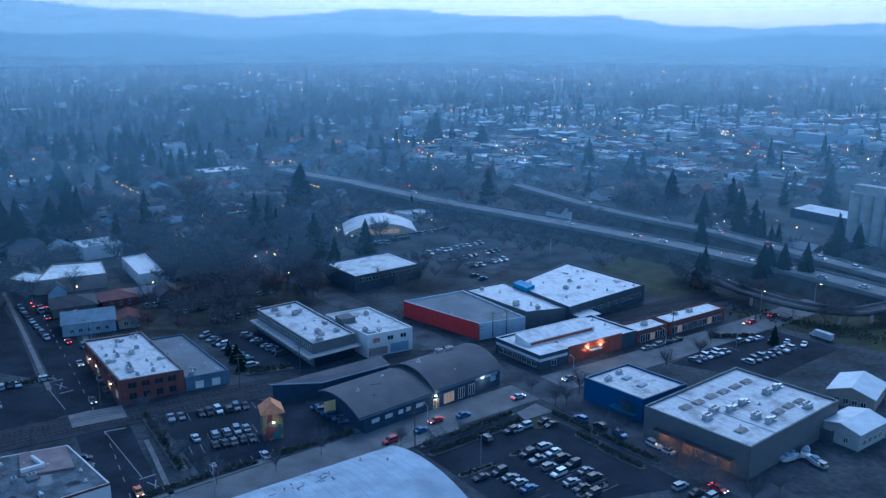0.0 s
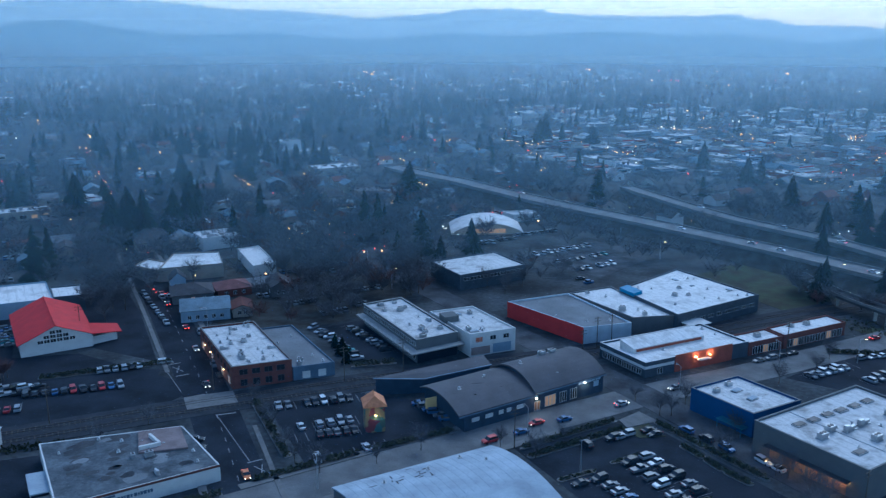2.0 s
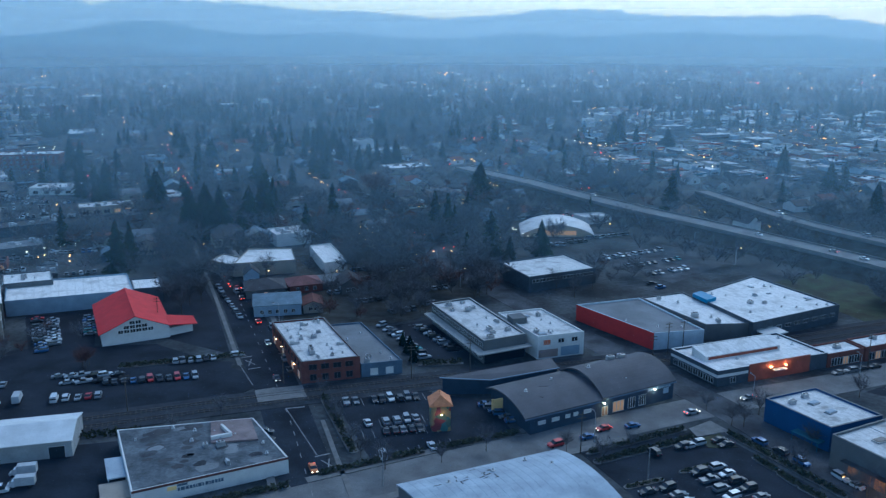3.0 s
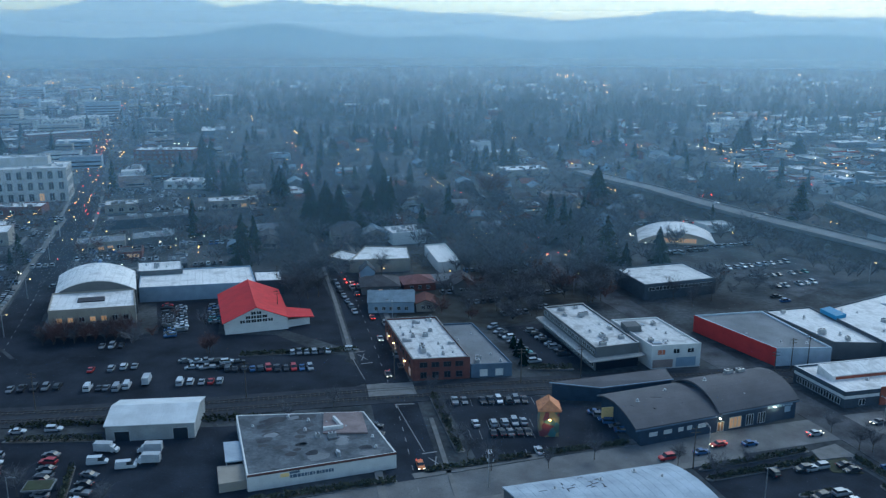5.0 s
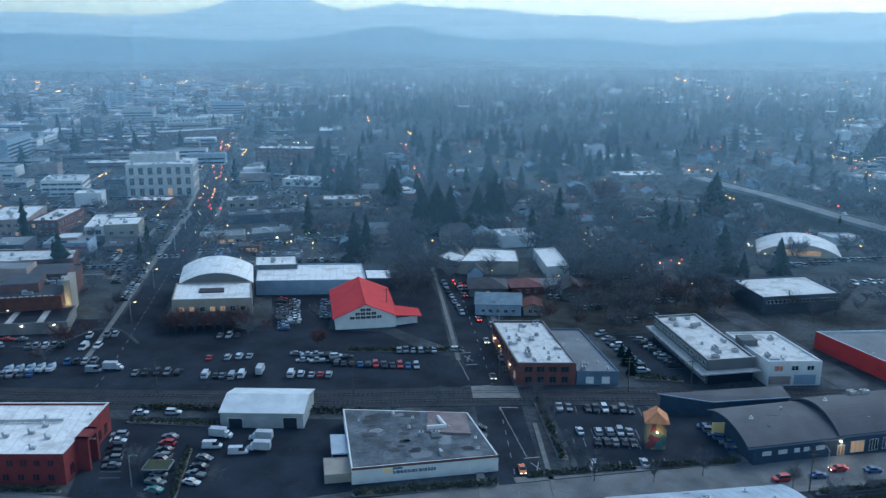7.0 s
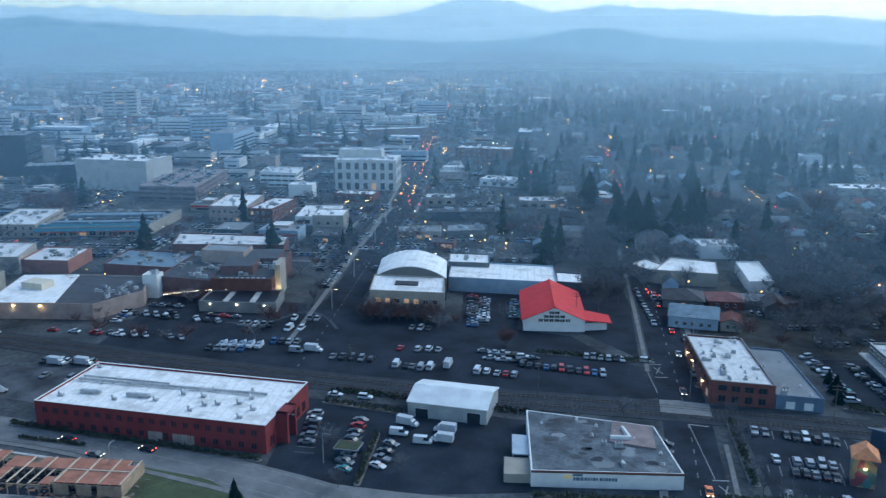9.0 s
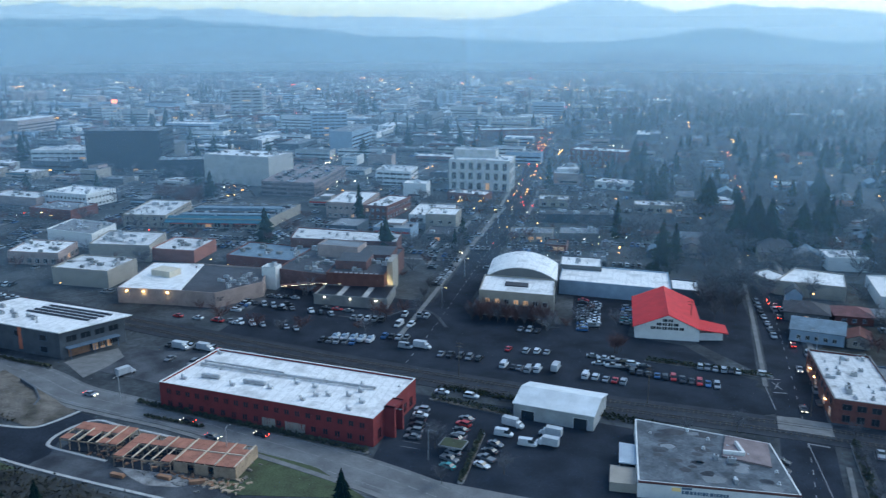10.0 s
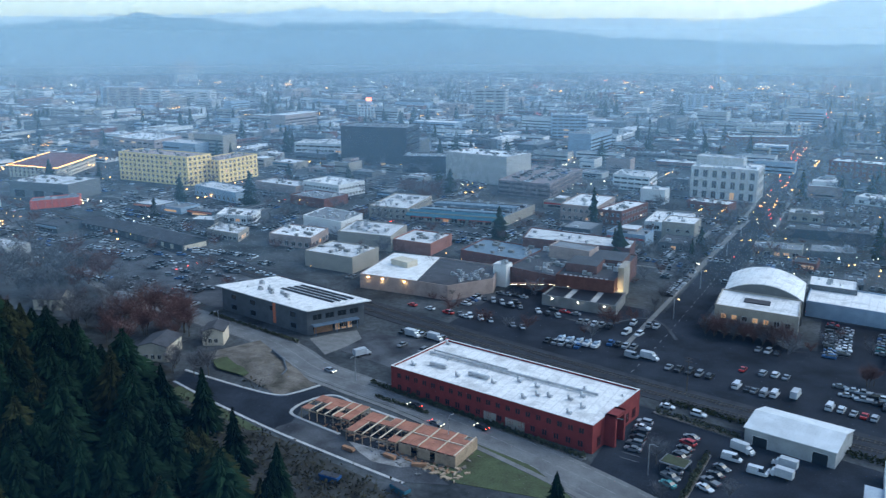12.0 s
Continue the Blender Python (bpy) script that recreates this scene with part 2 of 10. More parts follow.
def box(bm, x0, y0, z0, x1, y1, z1, mi=0, bevel=0.0):
    v = [bm.verts.new((x, y, z)) for z in (z0, z1) for x, y in ((x0, y0), (x1, y0), (x1, y1), (x0, y1))]
    fs = [(0, 3, 2, 1), (4, 5, 6, 7), (0, 1, 5, 4), (1, 2, 6, 5), (2, 3, 7, 6), (3, 0, 4, 7)]
    faces = [bm.faces.new([v[i] for i in f]) for f in fs]
    for f in faces:
        f.material_index = mi
    if bevel:
        r = bmesh.ops.bevel(bm, geom=list({e for f in faces for e in f.edges}), offset=bevel, segments=2, affect='EDGES', clamp_overlap=True)
        for f in r["faces"]:
            f.material_index = mi
    return faces


def prism(bm, pts, z0, z1, mi=0):
    a = [bm.verts.new((*p[:2], z0)) for p in pts]
    b = [bm.verts.new((*p[:2], z1)) for p in pts]
    n = len(pts)
    fs = [bm.faces.new(a[::-1]), bm.faces.new(b)] + [bm.faces.new((a[i], a[(i + 1) % n], b[(i + 1) % n], b[i])) for i in range(n)]
    for f in fs:
        f.material_index = mi
    return fs


def cyl(bm, p0, p1, r0, r1=None, n=8, mi=0):
    r1 = r0 if r1 is None else r1
    p0, p1 = Vector(p0), Vector(p1)
    q = (p1 - p0).to_track_quat('Z', 'Y')
    rings = []
    for p, r in ((p0, r0), (p1, r1)):
        rings.append([bm.verts.new(p + q @ Vector((r * math.cos(a), r * math.sin(a), 0))) for a in [2 * math.pi * k / n for k in range(n)]])
    fs = [bm.faces.new((rings[0][k], rings[0][(k + 1) % n], rings[1][(k + 1) % n], rings[1][k])) for k in range(n)]
    fs += [bm.faces.new(rings[0][::-1]), bm.faces.new(rings[1])]
    for f in fs:
        f.material_index = mi


FOOT = []          # every building's plan


class Plan:
    """A four-sided footprint: front-left corner, the front's direction, the sides' direction, widths."""

    def __init__(self, x, y, ang, w, d, back=None, far=None):
        FOOT.append(self)
        self.x, self.y, self.ang, self.w, self.d = x, y, ang, w, d
        b = radians((ang + 90 if back is None else back) - ang)
        self.e = Vector((math.cos(b), math.sin(b)))
        self.skew = Vector((0, 0))
        if far:          # the back right corner, where the plan is no parallelogram
            c, n = math.cos(radians(ang)), math.sin(radians(ang))
            dx, dy = far[0] - x, far[1] - y
            self.skew = Vector((dx * c + dy * n, dy * c - dx * n)) - Vector((w, 0)) - self.e * d

    def at(self, s, t):
        """A point s metres along the front and t metres back."""
        return Vector((s, 0)) + self.e * t + self.skew * (s / self.w * t / self.d)

    def poly(self, inset=0.0):
        k = inset / max(0.3, self.e.y)
        return [self.at(k, inset), self.at(self.w - k, inset), self.at(self.w - k, self.d - inset), self.at(k, self.d - inset)]

    def side(self, name):
        c = [self.at(0, 0), self.at(self.w, 0), self.at(self.w, self.d), self.at(0, self.d)]
        i = {"front": 0, "right": 1, "back": 2, "left": 3}[name]
        return c[i], c[(i + 1) % 4]


def clear(x, y, m):
    """Whether a spot lies outside every building."""
    for p_ in FOOT:
        c_, n_ = math.cos(radians(p_.ang)), math.sin(radians(p_.ang))
        s_, t_ = (x - p_.x) * c_ + (y - p_.y) * n_, (y - p_.y) * c_ - (x - p_.x) * n_
        s_ -= p_.e.x / p_.e.y * t_
        if -m < s_ < p_.w + m and -m < t_ < p_.d + m:
            return False
    return True


WINDOW_MESH = {}


def window_mesh(w, h, glass, frame_m, bars=1, depth=0.12):
    key = (w, h, glass.name, frame_m.name, bars)
    if key not in WINDOW_MESH:
        bm = bmesh.new()
        f, n = 0.09, bars + 1
        xs = [-w / 2 - f + (w + 2 * f) * k / n for k in range(n + 1)]
        lo = [bm.verts.new((x, -depth, -f)) for x in xs]
        hi = [bm.verts.new((x, -depth, h + f)) for x in xs]
        cells = [bm.faces.new((lo[k], lo[k + 1], hi[k + 1], hi[k])) for k in range(n)]
        rim = bmesh.ops.extrude_edge_only(bm, edges=[e for e in bm.edges if len(e.link_faces) == 1])
        for v in rim["geom"]:
            if isinstance(v, bmesh.types.BMVert):
                v.co.y = 0.02
        bmesh.ops.inset_individual(bm, faces=cells, thickness=f, depth=0)
        deep = bmesh.ops.extrude_discrete_faces(bm, faces=cells)["faces"]
        for c in deep:
            c.material_index = 1
            for v in c.verts:
                v.co.y = -0.02
        me = bpy.data.meshes.new("window")
        bmesh.ops.recalc_face_normals(bm, faces=bm.faces[:])
        bm.to_mesh(me)
        bm.free()
        me.materials.append(frame_m)
        me.materials.append(glass)
        WINDOW_MESH[key] = me
    return WINDOW_MESH[key]


SPLIT = {}


def split_window(me):
    """The frame and the glass of a window as two meshes."""
    if me.name not in SPLIT:
        out = []
        for mi in (0, 1):
            bm = bmesh.new()
            bm.from_mesh(me)
            bmesh.ops.delete(bm, geom=[f for f in bm.faces if f.material_index != mi], context='FACES')
            q = bpy.data.meshes.new("window" if mi == 0 else "pane")
            for f in bm.faces:
                f.material_index = 0
            bm.to_mesh(q)
            bm.free()
            q.materials.append(me.materials[mi])
            out.append(q)
        SPLIT[me.name] = out
    return SPLIT[me.name]


def wall_pose(plan, side, s, z):
    a, b = plan.side(side)
    d = (b - a).normalized()
    p = a + d * s
    return pose(p.x, p.y, z, 0, 0, math.degrees(math.atan2(d.y, d.x)))


def windows(root, plan, side, n, z, w=1.4, h=1.5, glass=None, frame_m=None, bars=1, margin=1.5, name="window", skip=(), lit=0.0, rng=None):
    a, b = plan.side(side)
    ln = (b - a).length
    for k in range(n):
        if k in skip:
            continue
        g = glass or M_GLASS
        if lit and rng and rng.random() < lit:
            g = M_WARM_WIN
        s = margin + (ln - 2 * margin) * (k + 0.5) / n
        me = window_mesh(w, h, g, frame_m or M_FRAME, bars)
        if math.hypot(plan.x, plan.y) > 262:
            share(name, me, root, wall_pose(plan, side, s, z))
        else:
            fr, pn = split_window(me)
            share("pane", pn, share(name, fr, root, wall_pose(plan, side, s, z)), Matrix())


UNITS = {}


def unit_mesh(kind):
    if kind not in UNITS:
        bm = bmesh.new()
        if kind == "air_conditioner":
            box(bm, -1.0, -0.7, 0, 1.0, 0.7, 0.25)
            box(bm, -0.9, -0.6, 0.25, 0.9, 0.6, 1.15, bevel=0.05)
            cyl(bm, (-0.4, 0, 1.15), (-0.4, 0, 1.25), 0.35, 0.33, 12, 1)
            cyl(bm, (0.4, 0, 1.15), (0.4, 0, 1.25), 0.35, 0.33, 12, 1)
            mats = [M_STEEL, M_DARKSTEEL]
        elif kind == "roof_vent":
            box(bm, -0.4, -0.4, 0, 0.4, 0.4, 0.2)
            cyl(bm, (0, 0, 0.2), (0, 0, 0.6), 0.2, 0.2, 10)
            cyl(bm, (0, 0, 0.6), (0, 0, 0.8), 0.36, 0.15, 10)
            mats = [M_STEEL]
        elif kind == "skylight":
            box(bm, -0.7, -1.2, 0, 0.7, 1.2, 0.25)
            box(bm, -0.6, -1.1, 0.25, 0.6, 1.1, 0.38, 1, bevel=0.06)
            mats = [M_STEEL, M_TIN_ROOF]
        elif kind == "skylight_flat":
            box(bm, -0.9, -1.5, 0, 0.9, 1.5, 0.3)
            box(bm, -0.8, -1.4, 0.3, 0.8, 1.4, 0.42, 1, bevel=0.06)
            mats = [M_STEEL, M_DARKSTEEL]
        elif kind == "exhaust_stack":
            cyl(bm, (0, 0, 0), (0, 0, 1.1), 0.32, 0.28, 10)
            cyl(bm, (0, 0, 1.1), (0, 0, 1.5), 0.5, 0.2, 10)
            box(bm, 0.3, -0.4, 0, 1.2, 0.4, 0.7)
            mats = [M_STEEL]
        else:
            box(bm, -1.6, -0.5, 0, 1.6, 0.5, 0.2)
            box(bm, -1.5, -0.4, 0.2, -0.2, 0.4, 1.3, bevel=0.05)
            box(bm, -0.2, -0.3, 0.35, 1.5, 0.3, 0.85, bevel=0.05)
            mats = [M_STEEL]
        me = bpy.data.meshes.new(kind)
        bmesh.ops.recalc_face_normals(bm, faces=bm.faces[:])
        bm.to_mesh(me)
        bm.free()
        for m in mats:
            me.materials.append(m)
        UNITS[kind] = me
    return UNITS[kind]


def units(root, plan, z, counts, seed=0, margin=2.0, ang=0, scale=1.0):
    r = random.Random(seed)
    for kind, n in counts.items():
        for _ in range(n):
            p = plan.at(r.uniform(margin, plan.w - margin), r.uniform(margin, plan.d - margin))
            k = scale * r.uniform(0.75, 1.25)
            share(kind, unit_mesh(kind), root, pose(p.x, p.y, z, 0, 0, ang + r.choice((0, 90))) @ Matrix.Diagonal((k, k, k, 1)))


def block(name, label, x, y, ang, w, d, h, wall, roof, back=None, parapet=0.5, thick=0.35, category="building", cap=None, group="", far=None):
    """A flat-roofed building: wall ring with parapet, roof deck behind it, coping on top."""
    root = tagged(empty(name, x, y, 0, ang), label, category, group)
    plan = Plan(x, y, ang, w, d, back, far)
    o, i = plan.poly(), plan.poly(thick)
    bm = bmesh.new()
    vo0 = [bm.verts.new((*p, 0)) for p in o]
    vo1 = [bm.verts.new((*p, h)) for p in o]
    vi1 = [bm.verts.new((*p, h)) for p in i]
    vi0 = [bm.verts.new((*p, 0)) for p in i]
    for k in range(4):
        j = (k + 1) % 4
        bm.faces.new((vo0[k], vo0[j], vo1[j], vo1[k]))
        bm.faces.new((vo1[k], vo1[j], vi1[j], vi1[k]))
        bm.faces.new((vi1[k], vi1[j], vi0[j], vi0[k]))
        bm.faces.new((vi0[k], vi0[j], vo0[j], vo0[k]))
    ring = part("wall", bm, wall, root)
    if isinstance(wall, list):          # the left side carries the second paint
        for f in ring.data.polygons:
            if f.center.z < h - 0.1 and max((ring.data.vertices[k].co.xy - plan.side("left")[0]).dot(Vector((-plan.e.y, plan.e.x))) for k in f.vertices) > -0.01 and f.normal.x < -0.5:
                f.material_index = 1
    bm = bmesh.new()
    prism(bm, plan.poly(thick + 0.003), h - parapet - 0.3, h - parapet)
    part("roof", bm, roof, root)
    if cap:
        bm = bmesh.new()
        oo, ii = plan.poly(-0.06), plan.poly(thick + 0.05)
        a0 = [bm.verts.new((*p, h + 0.004)) for p in oo]
        a1 = [bm.verts.new((*p, h + 0.1)) for p in oo]
        b1 = [bm.verts.new((*p, h + 0.1)) for p in ii]
        b0 = [bm.verts.new((*p, h + 0.004)) for p in ii]
        for k in range(4):
            j = (k + 1) % 4
            for q in ((a0, a1), (a1, b1), (b1, b0), (b0, a0)):
                bm.faces.new((q[0][k], q[0][j], q[1][j], q[1][k]))
        part("coping", bm, cap, root)
    return root, plan


def slab(name, pts, z, material, label="", thick=0.3, kind="structure", category=""):
    """A flat piece of ground with an edge."""
    bm = bmesh.new()
    prism(bm, pts, z - thick, z)
    ob = part(name, bm, material)
    return tagged(ob, label, category, "", kind)


def ribbon_pts(line, width):
    line = [Vector(p) for p in line]
    left, right = [], []
    for k, p in enumerate(line):
        a = line[max(0, k - 1)]
        b = line[min(len(line) - 1, k + 1)]
        d = (b - a).to_2d().normalized()
        n = Vector((-d.y, d.x)) * width / 2
        left.append(p.to_2d() + n)
        right.append(p.to_2d() - n)
    return left, right


def smooth_line(pts, n=6):
    """Catmull-Rom through the points."""
    pts = [Vector(p) for p in pts]
    out = []
    for i in range(len(pts) - 1):
        p0, p1, p2, p3 = pts[max(0, i - 1)], pts[i], pts[i + 1], pts[min(len(pts) - 1, i + 2)]
        for k in range(n):
            t = k / n
            out.append(0.5 * ((2 * p1) + (p2 - p0) * t + (2 * p0 - 5 * p1 + 4 * p2 - p3) * t * t + (3 * p1 - p0 - 3 * p2 + p3) * t ** 3))
    out.append(pts[-1])
    return out


def ribbon(name, line, width, z, material, label="", thick=0.3, kind="structure", parent=None):
    left, right = ribbon_pts(line, width)
    bm = bmesh.new()
    zs = [p[2] if len(p) > 2 else z for p in line]
    top = [(bm.verts.new((*l, q)), bm.verts.new((*r, q))) for l, r, q in zip(left, right, zs)]
    bot = [(bm.verts.new((*l, q - thick)), bm.verts.new((*r, q - thick))) for l, r, q in zip(left, right, zs)]
    for k in range(len(top) - 1):
        bm.faces.new((top[k][0], top[k][1], top[k + 1][1], top[k + 1][0]))
        bm.faces.new((bot[k][0], bot[k + 1][0], bot[k + 1][1], bot[k][1]))
        bm.faces.new((top[k][0], top[k + 1][0], bot[k + 1][0], bot[k][0]))
        bm.faces.new((top[k][1], bot[k][1], bot[k + 1][1], top[k + 1][1]))
    ob = part(name, bm, material, parent)
    return tagged(ob, label, "", "", kind) if kind else ob


def lamp(x, y, z, power, color=(1.0, 0.6, 0.28), r=0.25):
    li = new("wall_lamp_light", bpy.data.lights.new("wall_lamp_light", 'POINT'))
    li.data.energy, li.data.color, li.data.shadow_soft_size = power, color, r
    li.location = (x, y, z)


def wall_lamp(root, plan, side, s, z, material=None, power=0, color=(1.0, 0.6, 0.28)):
    bm = bmesh.new()
    box(bm, -0.12, -0.3, 0, 0.12, 0, 0.1)
    box(bm, -0.22, -0.45, -0.22, 0.22, -0.1, 0.0, 1)
    ob = part("wall_lamp", bm, [M_DARKSTEEL, material or M_WARM], root)
    m = wall_pose(plan, side, s, z)
    ob.matrix_basis = m
    if power:
        p = root.matrix_basis @ m @ Vector((0, -0.9, -0.5))
        lamp(*p, power, color)


# ------------------------------------------------------------ ground, streets, railway
bm = bmesh.new()
bmesh.ops.create_grid(bm, x_segments=40, y_segments=40, size=4800)
tagged(part("ground", bm, M_GROUND), "dark winter ground of the town", "", "", "structure")

MAIN = [(-38, 110), (-70, 166), (-93, 205), (-148, 290), (-235, 420), (-420, 700), (-800, 1280)]
FRONT = [(-160, 95), (-110, 122), (-71, 152), (-28, 186), (26, 226), (62, 249), (112, 284), (150, 312)]
CROSS = [(85, 150), (50, 196), (26, 228), (-14, 275), (-66, 338), (-150, 450), (-330, 690)]
COURT = [(-196, 150), (-232, 200), (-352, 357), (-480, 510), (-607, 662), (-900, 1010), (-1500, 1720)]
RAIL = [(-760, -95), (-560, -15), (-428, 46), (-256, 119), (-160, 165), (-95, 203), (-33, 236), (26, 266), (120, 325)]
PARK_ROAD = [(-420, -10), (-330, 30), (-285, 54), (-262, 62), (-243, 66), (-225, 74), (-200, 86), (-150, 104), (-118, 112), (-80, 120)]
ribbon("road_main", MAIN, 13, 0.06, M_ASPHALT, "dark asphalt street running to the hills")
ribbon("road_front", smooth_line(FRONT), 12, 0.07, M_CONCRETE_ROAD, "pale concrete street beside the car parks")
ribbon("road_cross", CROSS, 11, 0.08, M_ASPHALT2, "worn asphalt cross street")
ribbon("road_court", COURT, 14, 0.06, M_ASPHALT, "straight downtown street")
ribbon("road_park", smooth_line(PARK_ROAD), 12, 0.09, M_CONCRETE_ROAD, "curving pale road past the building site")
ribbon("ground_rail_bed", smooth_line(RAIL), 13, 0.12, M_BALLAST, "dark ballast of the railway")

# ------------------------------------------------------------ buildings close by
def brick_corner():
    root, p = block("brick_building", "two-storey red brick building with a stained white roof", -90.5, 214.8, 28, 17.3, 38.5, 6.9, M_BRICK, M_STAIN_ROOF, 126.5, cap=M_PARAPET)
    windows(root, p, "front", 4, 4.2, 2.2, 1.5, frame_m=M_DARKSTEEL)
    windows(root, p, "front", 4, 0.8, 1.8, 1.8, frame_m=M_DARKSTEEL)
    windows(root, p, "left", 9, 4.1, 1.5, 1.7, frame_m=M_DARKSTEEL)
    for k in (7, 14, 30):
        wall_lamp(root, p, "left", k, 3.3, M_WARM, 35 if k != 14 else 0)
    windows(root, p, "left", 9, 0.8, 1.8, 2.0, glass=M_WARM_WIN, skip=(1, 2, 4, 5, 7))
    units(root, p, 6.4, {"air_conditioner": 6, "roof_vent": 12, "duct_unit": 5}, 3)
    root, p = block("annex_building", "low blue-grey annex with a dark flat roof", -75.0, 223.2, 28, 12.5, 38, 4.3, M_SLATE, M_GREY_ROOF, 127)
    windows(root, p, "front", 2, 0.5, 2.2, 2.0, glass=M_WHITE_WALL, name="garage_door", bars=0)
    units(root, p, 3.8, {"air_conditioner": 2, "roof_vent": 5}, 4)


def white_offices():
    root, p = block("white_office_building", "white two-storey office with a long balcony and white roof", -41.2, 241.8, 38, 15, 41, 7.6, M_GREY_WALL, M_STAIN_ROOF, 126.5, cap=M_CONCRETE)
    windows(root, p, "left", 14, 5.2, 2.2, 1.4, margin=0.6)
    windows(root, p, "left", 12, 0.9, 2.4, 1.8, margin=0.6)
    bm = bmesh.new()
    prism(bm, [p.at(-3.0, -2.6), p.at(16, -2.6), p.at(16, -0.01), p.at(-0.01, -0.01), p.at(-0.01, 41), p.at(-3.0, 41)], 3.9, 4.25)
    part("balcony_slab", bm, M_CONCRETE, root, "pale concrete balcony slab")
    for t in range(0, 42, 3):
        c = p.at(-2.9, t)
        bm = bmesh.new()
        cyl(bm, (*c, 4.25), (*c, 5.3), 0.06, n=5)
        part("baluster", bm, M_WHITE_WALL, root)
    strip(root, p, "front", 0.3, 14.8, 0, 3.85, M_BLACKGLASS, "dark_shopfront", 0.05, "dark glazed shopfront")
    units(root, p, 7.1, {"air_conditioner": 9, "roof_vent": 6, "duct_unit": 1}, 5)
    root, p = block("white_workshop", "white painted workshop with murals on its end wall", -25.2, 249.0, 30, 16, 26, 7.7, M_WHITE_WALL, M_STAIN_ROOF, 128)
    windows(root, p, "front", 3, 4.9, 1.9, 1.3, margin=1)
    strip(root, p, "front", 2.0, 4.2, 4.6, 6.2, M_ORANGE, "mural_panel", 0.1)
    strip(root, p, "front", 0.4, 7.0, 0.4, 3.0, M_PINK_WALL, "mural_panel", 0.07, "faded pink mural panel")
    strip(root, p, "front", 8.0, 14.5, 0.4, 3.4, M_PALEBLUE, "mural_panel", 0.07, "faded blue mural panel")
    bm = bmesh.new()
    box(bm, 0, 0, 0, 5, 5, 2.0)
    c = p.at(-1.0, 14)
    part("penthouse", bm, M_GREY_WALL, root).matrix_basis = pose(c.x, c.y, 7.2)
    units(root, p, 7.2, {"air_conditioner": 2, "roof_vent": 6, "skylight": 2}, 6)


def red_complex():
    root, p = block("red_walled_warehouse", "warehouse with a red side wall and grey felt roof", 10.6, 265.3, 23.5, 17.6, 35.9, 5.9, [M_PALE_SIDING, M_RED_WALL], M_GREY_ROOF, 137.6, far=(6.0, 302.7))
    units(root, p, 5.3, {"roof_vent": 3}, 7)
    root, p = block("white_roof_warehouse", "low warehouse with a clean white roof", 27.6, 278.2, 17.4, 15.1, 33.4, 5.7, M_GREY_WALL, M_WHITE_ROOF, 129.4, far=(22.1, 314.5))
    units(root, p, 5.5, {"air_conditioner": 3, "roof_vent": 2}, 8)
    root, p = block("large_white_warehouse", "large warehouse with a bright white roof", 42.9, 280.9, 40.1, 42.6, 33.1, 6.5, M_DARK_WALL, M_WHITE_ROOF, 122.7, far=(50.0, 340.0))
    windows(root, p, "front", 9, 2.5, 2.4, 1.2)
    units(root, p, 6.0, {"air_conditioner": 3, "roof_vent": 14, "skylight": 4}, 9)
    bm = bmesh.new()
    prism(bm, [p.at(-0.5, p.d - 9), p.at(5, p.d - 9), p.at(5, p.d - 0.6), p.at(-0.5, p.d - 0.6)], 6.005, 7.3)
    part("blue_penthouse", bm, M_TURQUOISE, root, "bright blue roof room")
    bm = bmesh.new()
    prism(bm, [p.at(2, -5.5), p.at(11, -5.5), p.at(11, -0.02), p.at(2, -0.02)], 3.2, 3.45)
    part("loading_canopy", bm, M_WHITE_WALL, root, "white loading canopy")


def strip(root, plan, side, s0, s1, z0, z1, material, name, proud=0.06, label=""):
    """A flat band or panel fixed to a wall."""
    bm = bmesh.new()
    box(bm, 0, -proud, 0, s1 - s0, 0.0, z1 - z0)
    ob = part(name, bm, material, root, label)
    ob.matrix_basis = wall_pose(plan, side, s0, z0)
    return ob


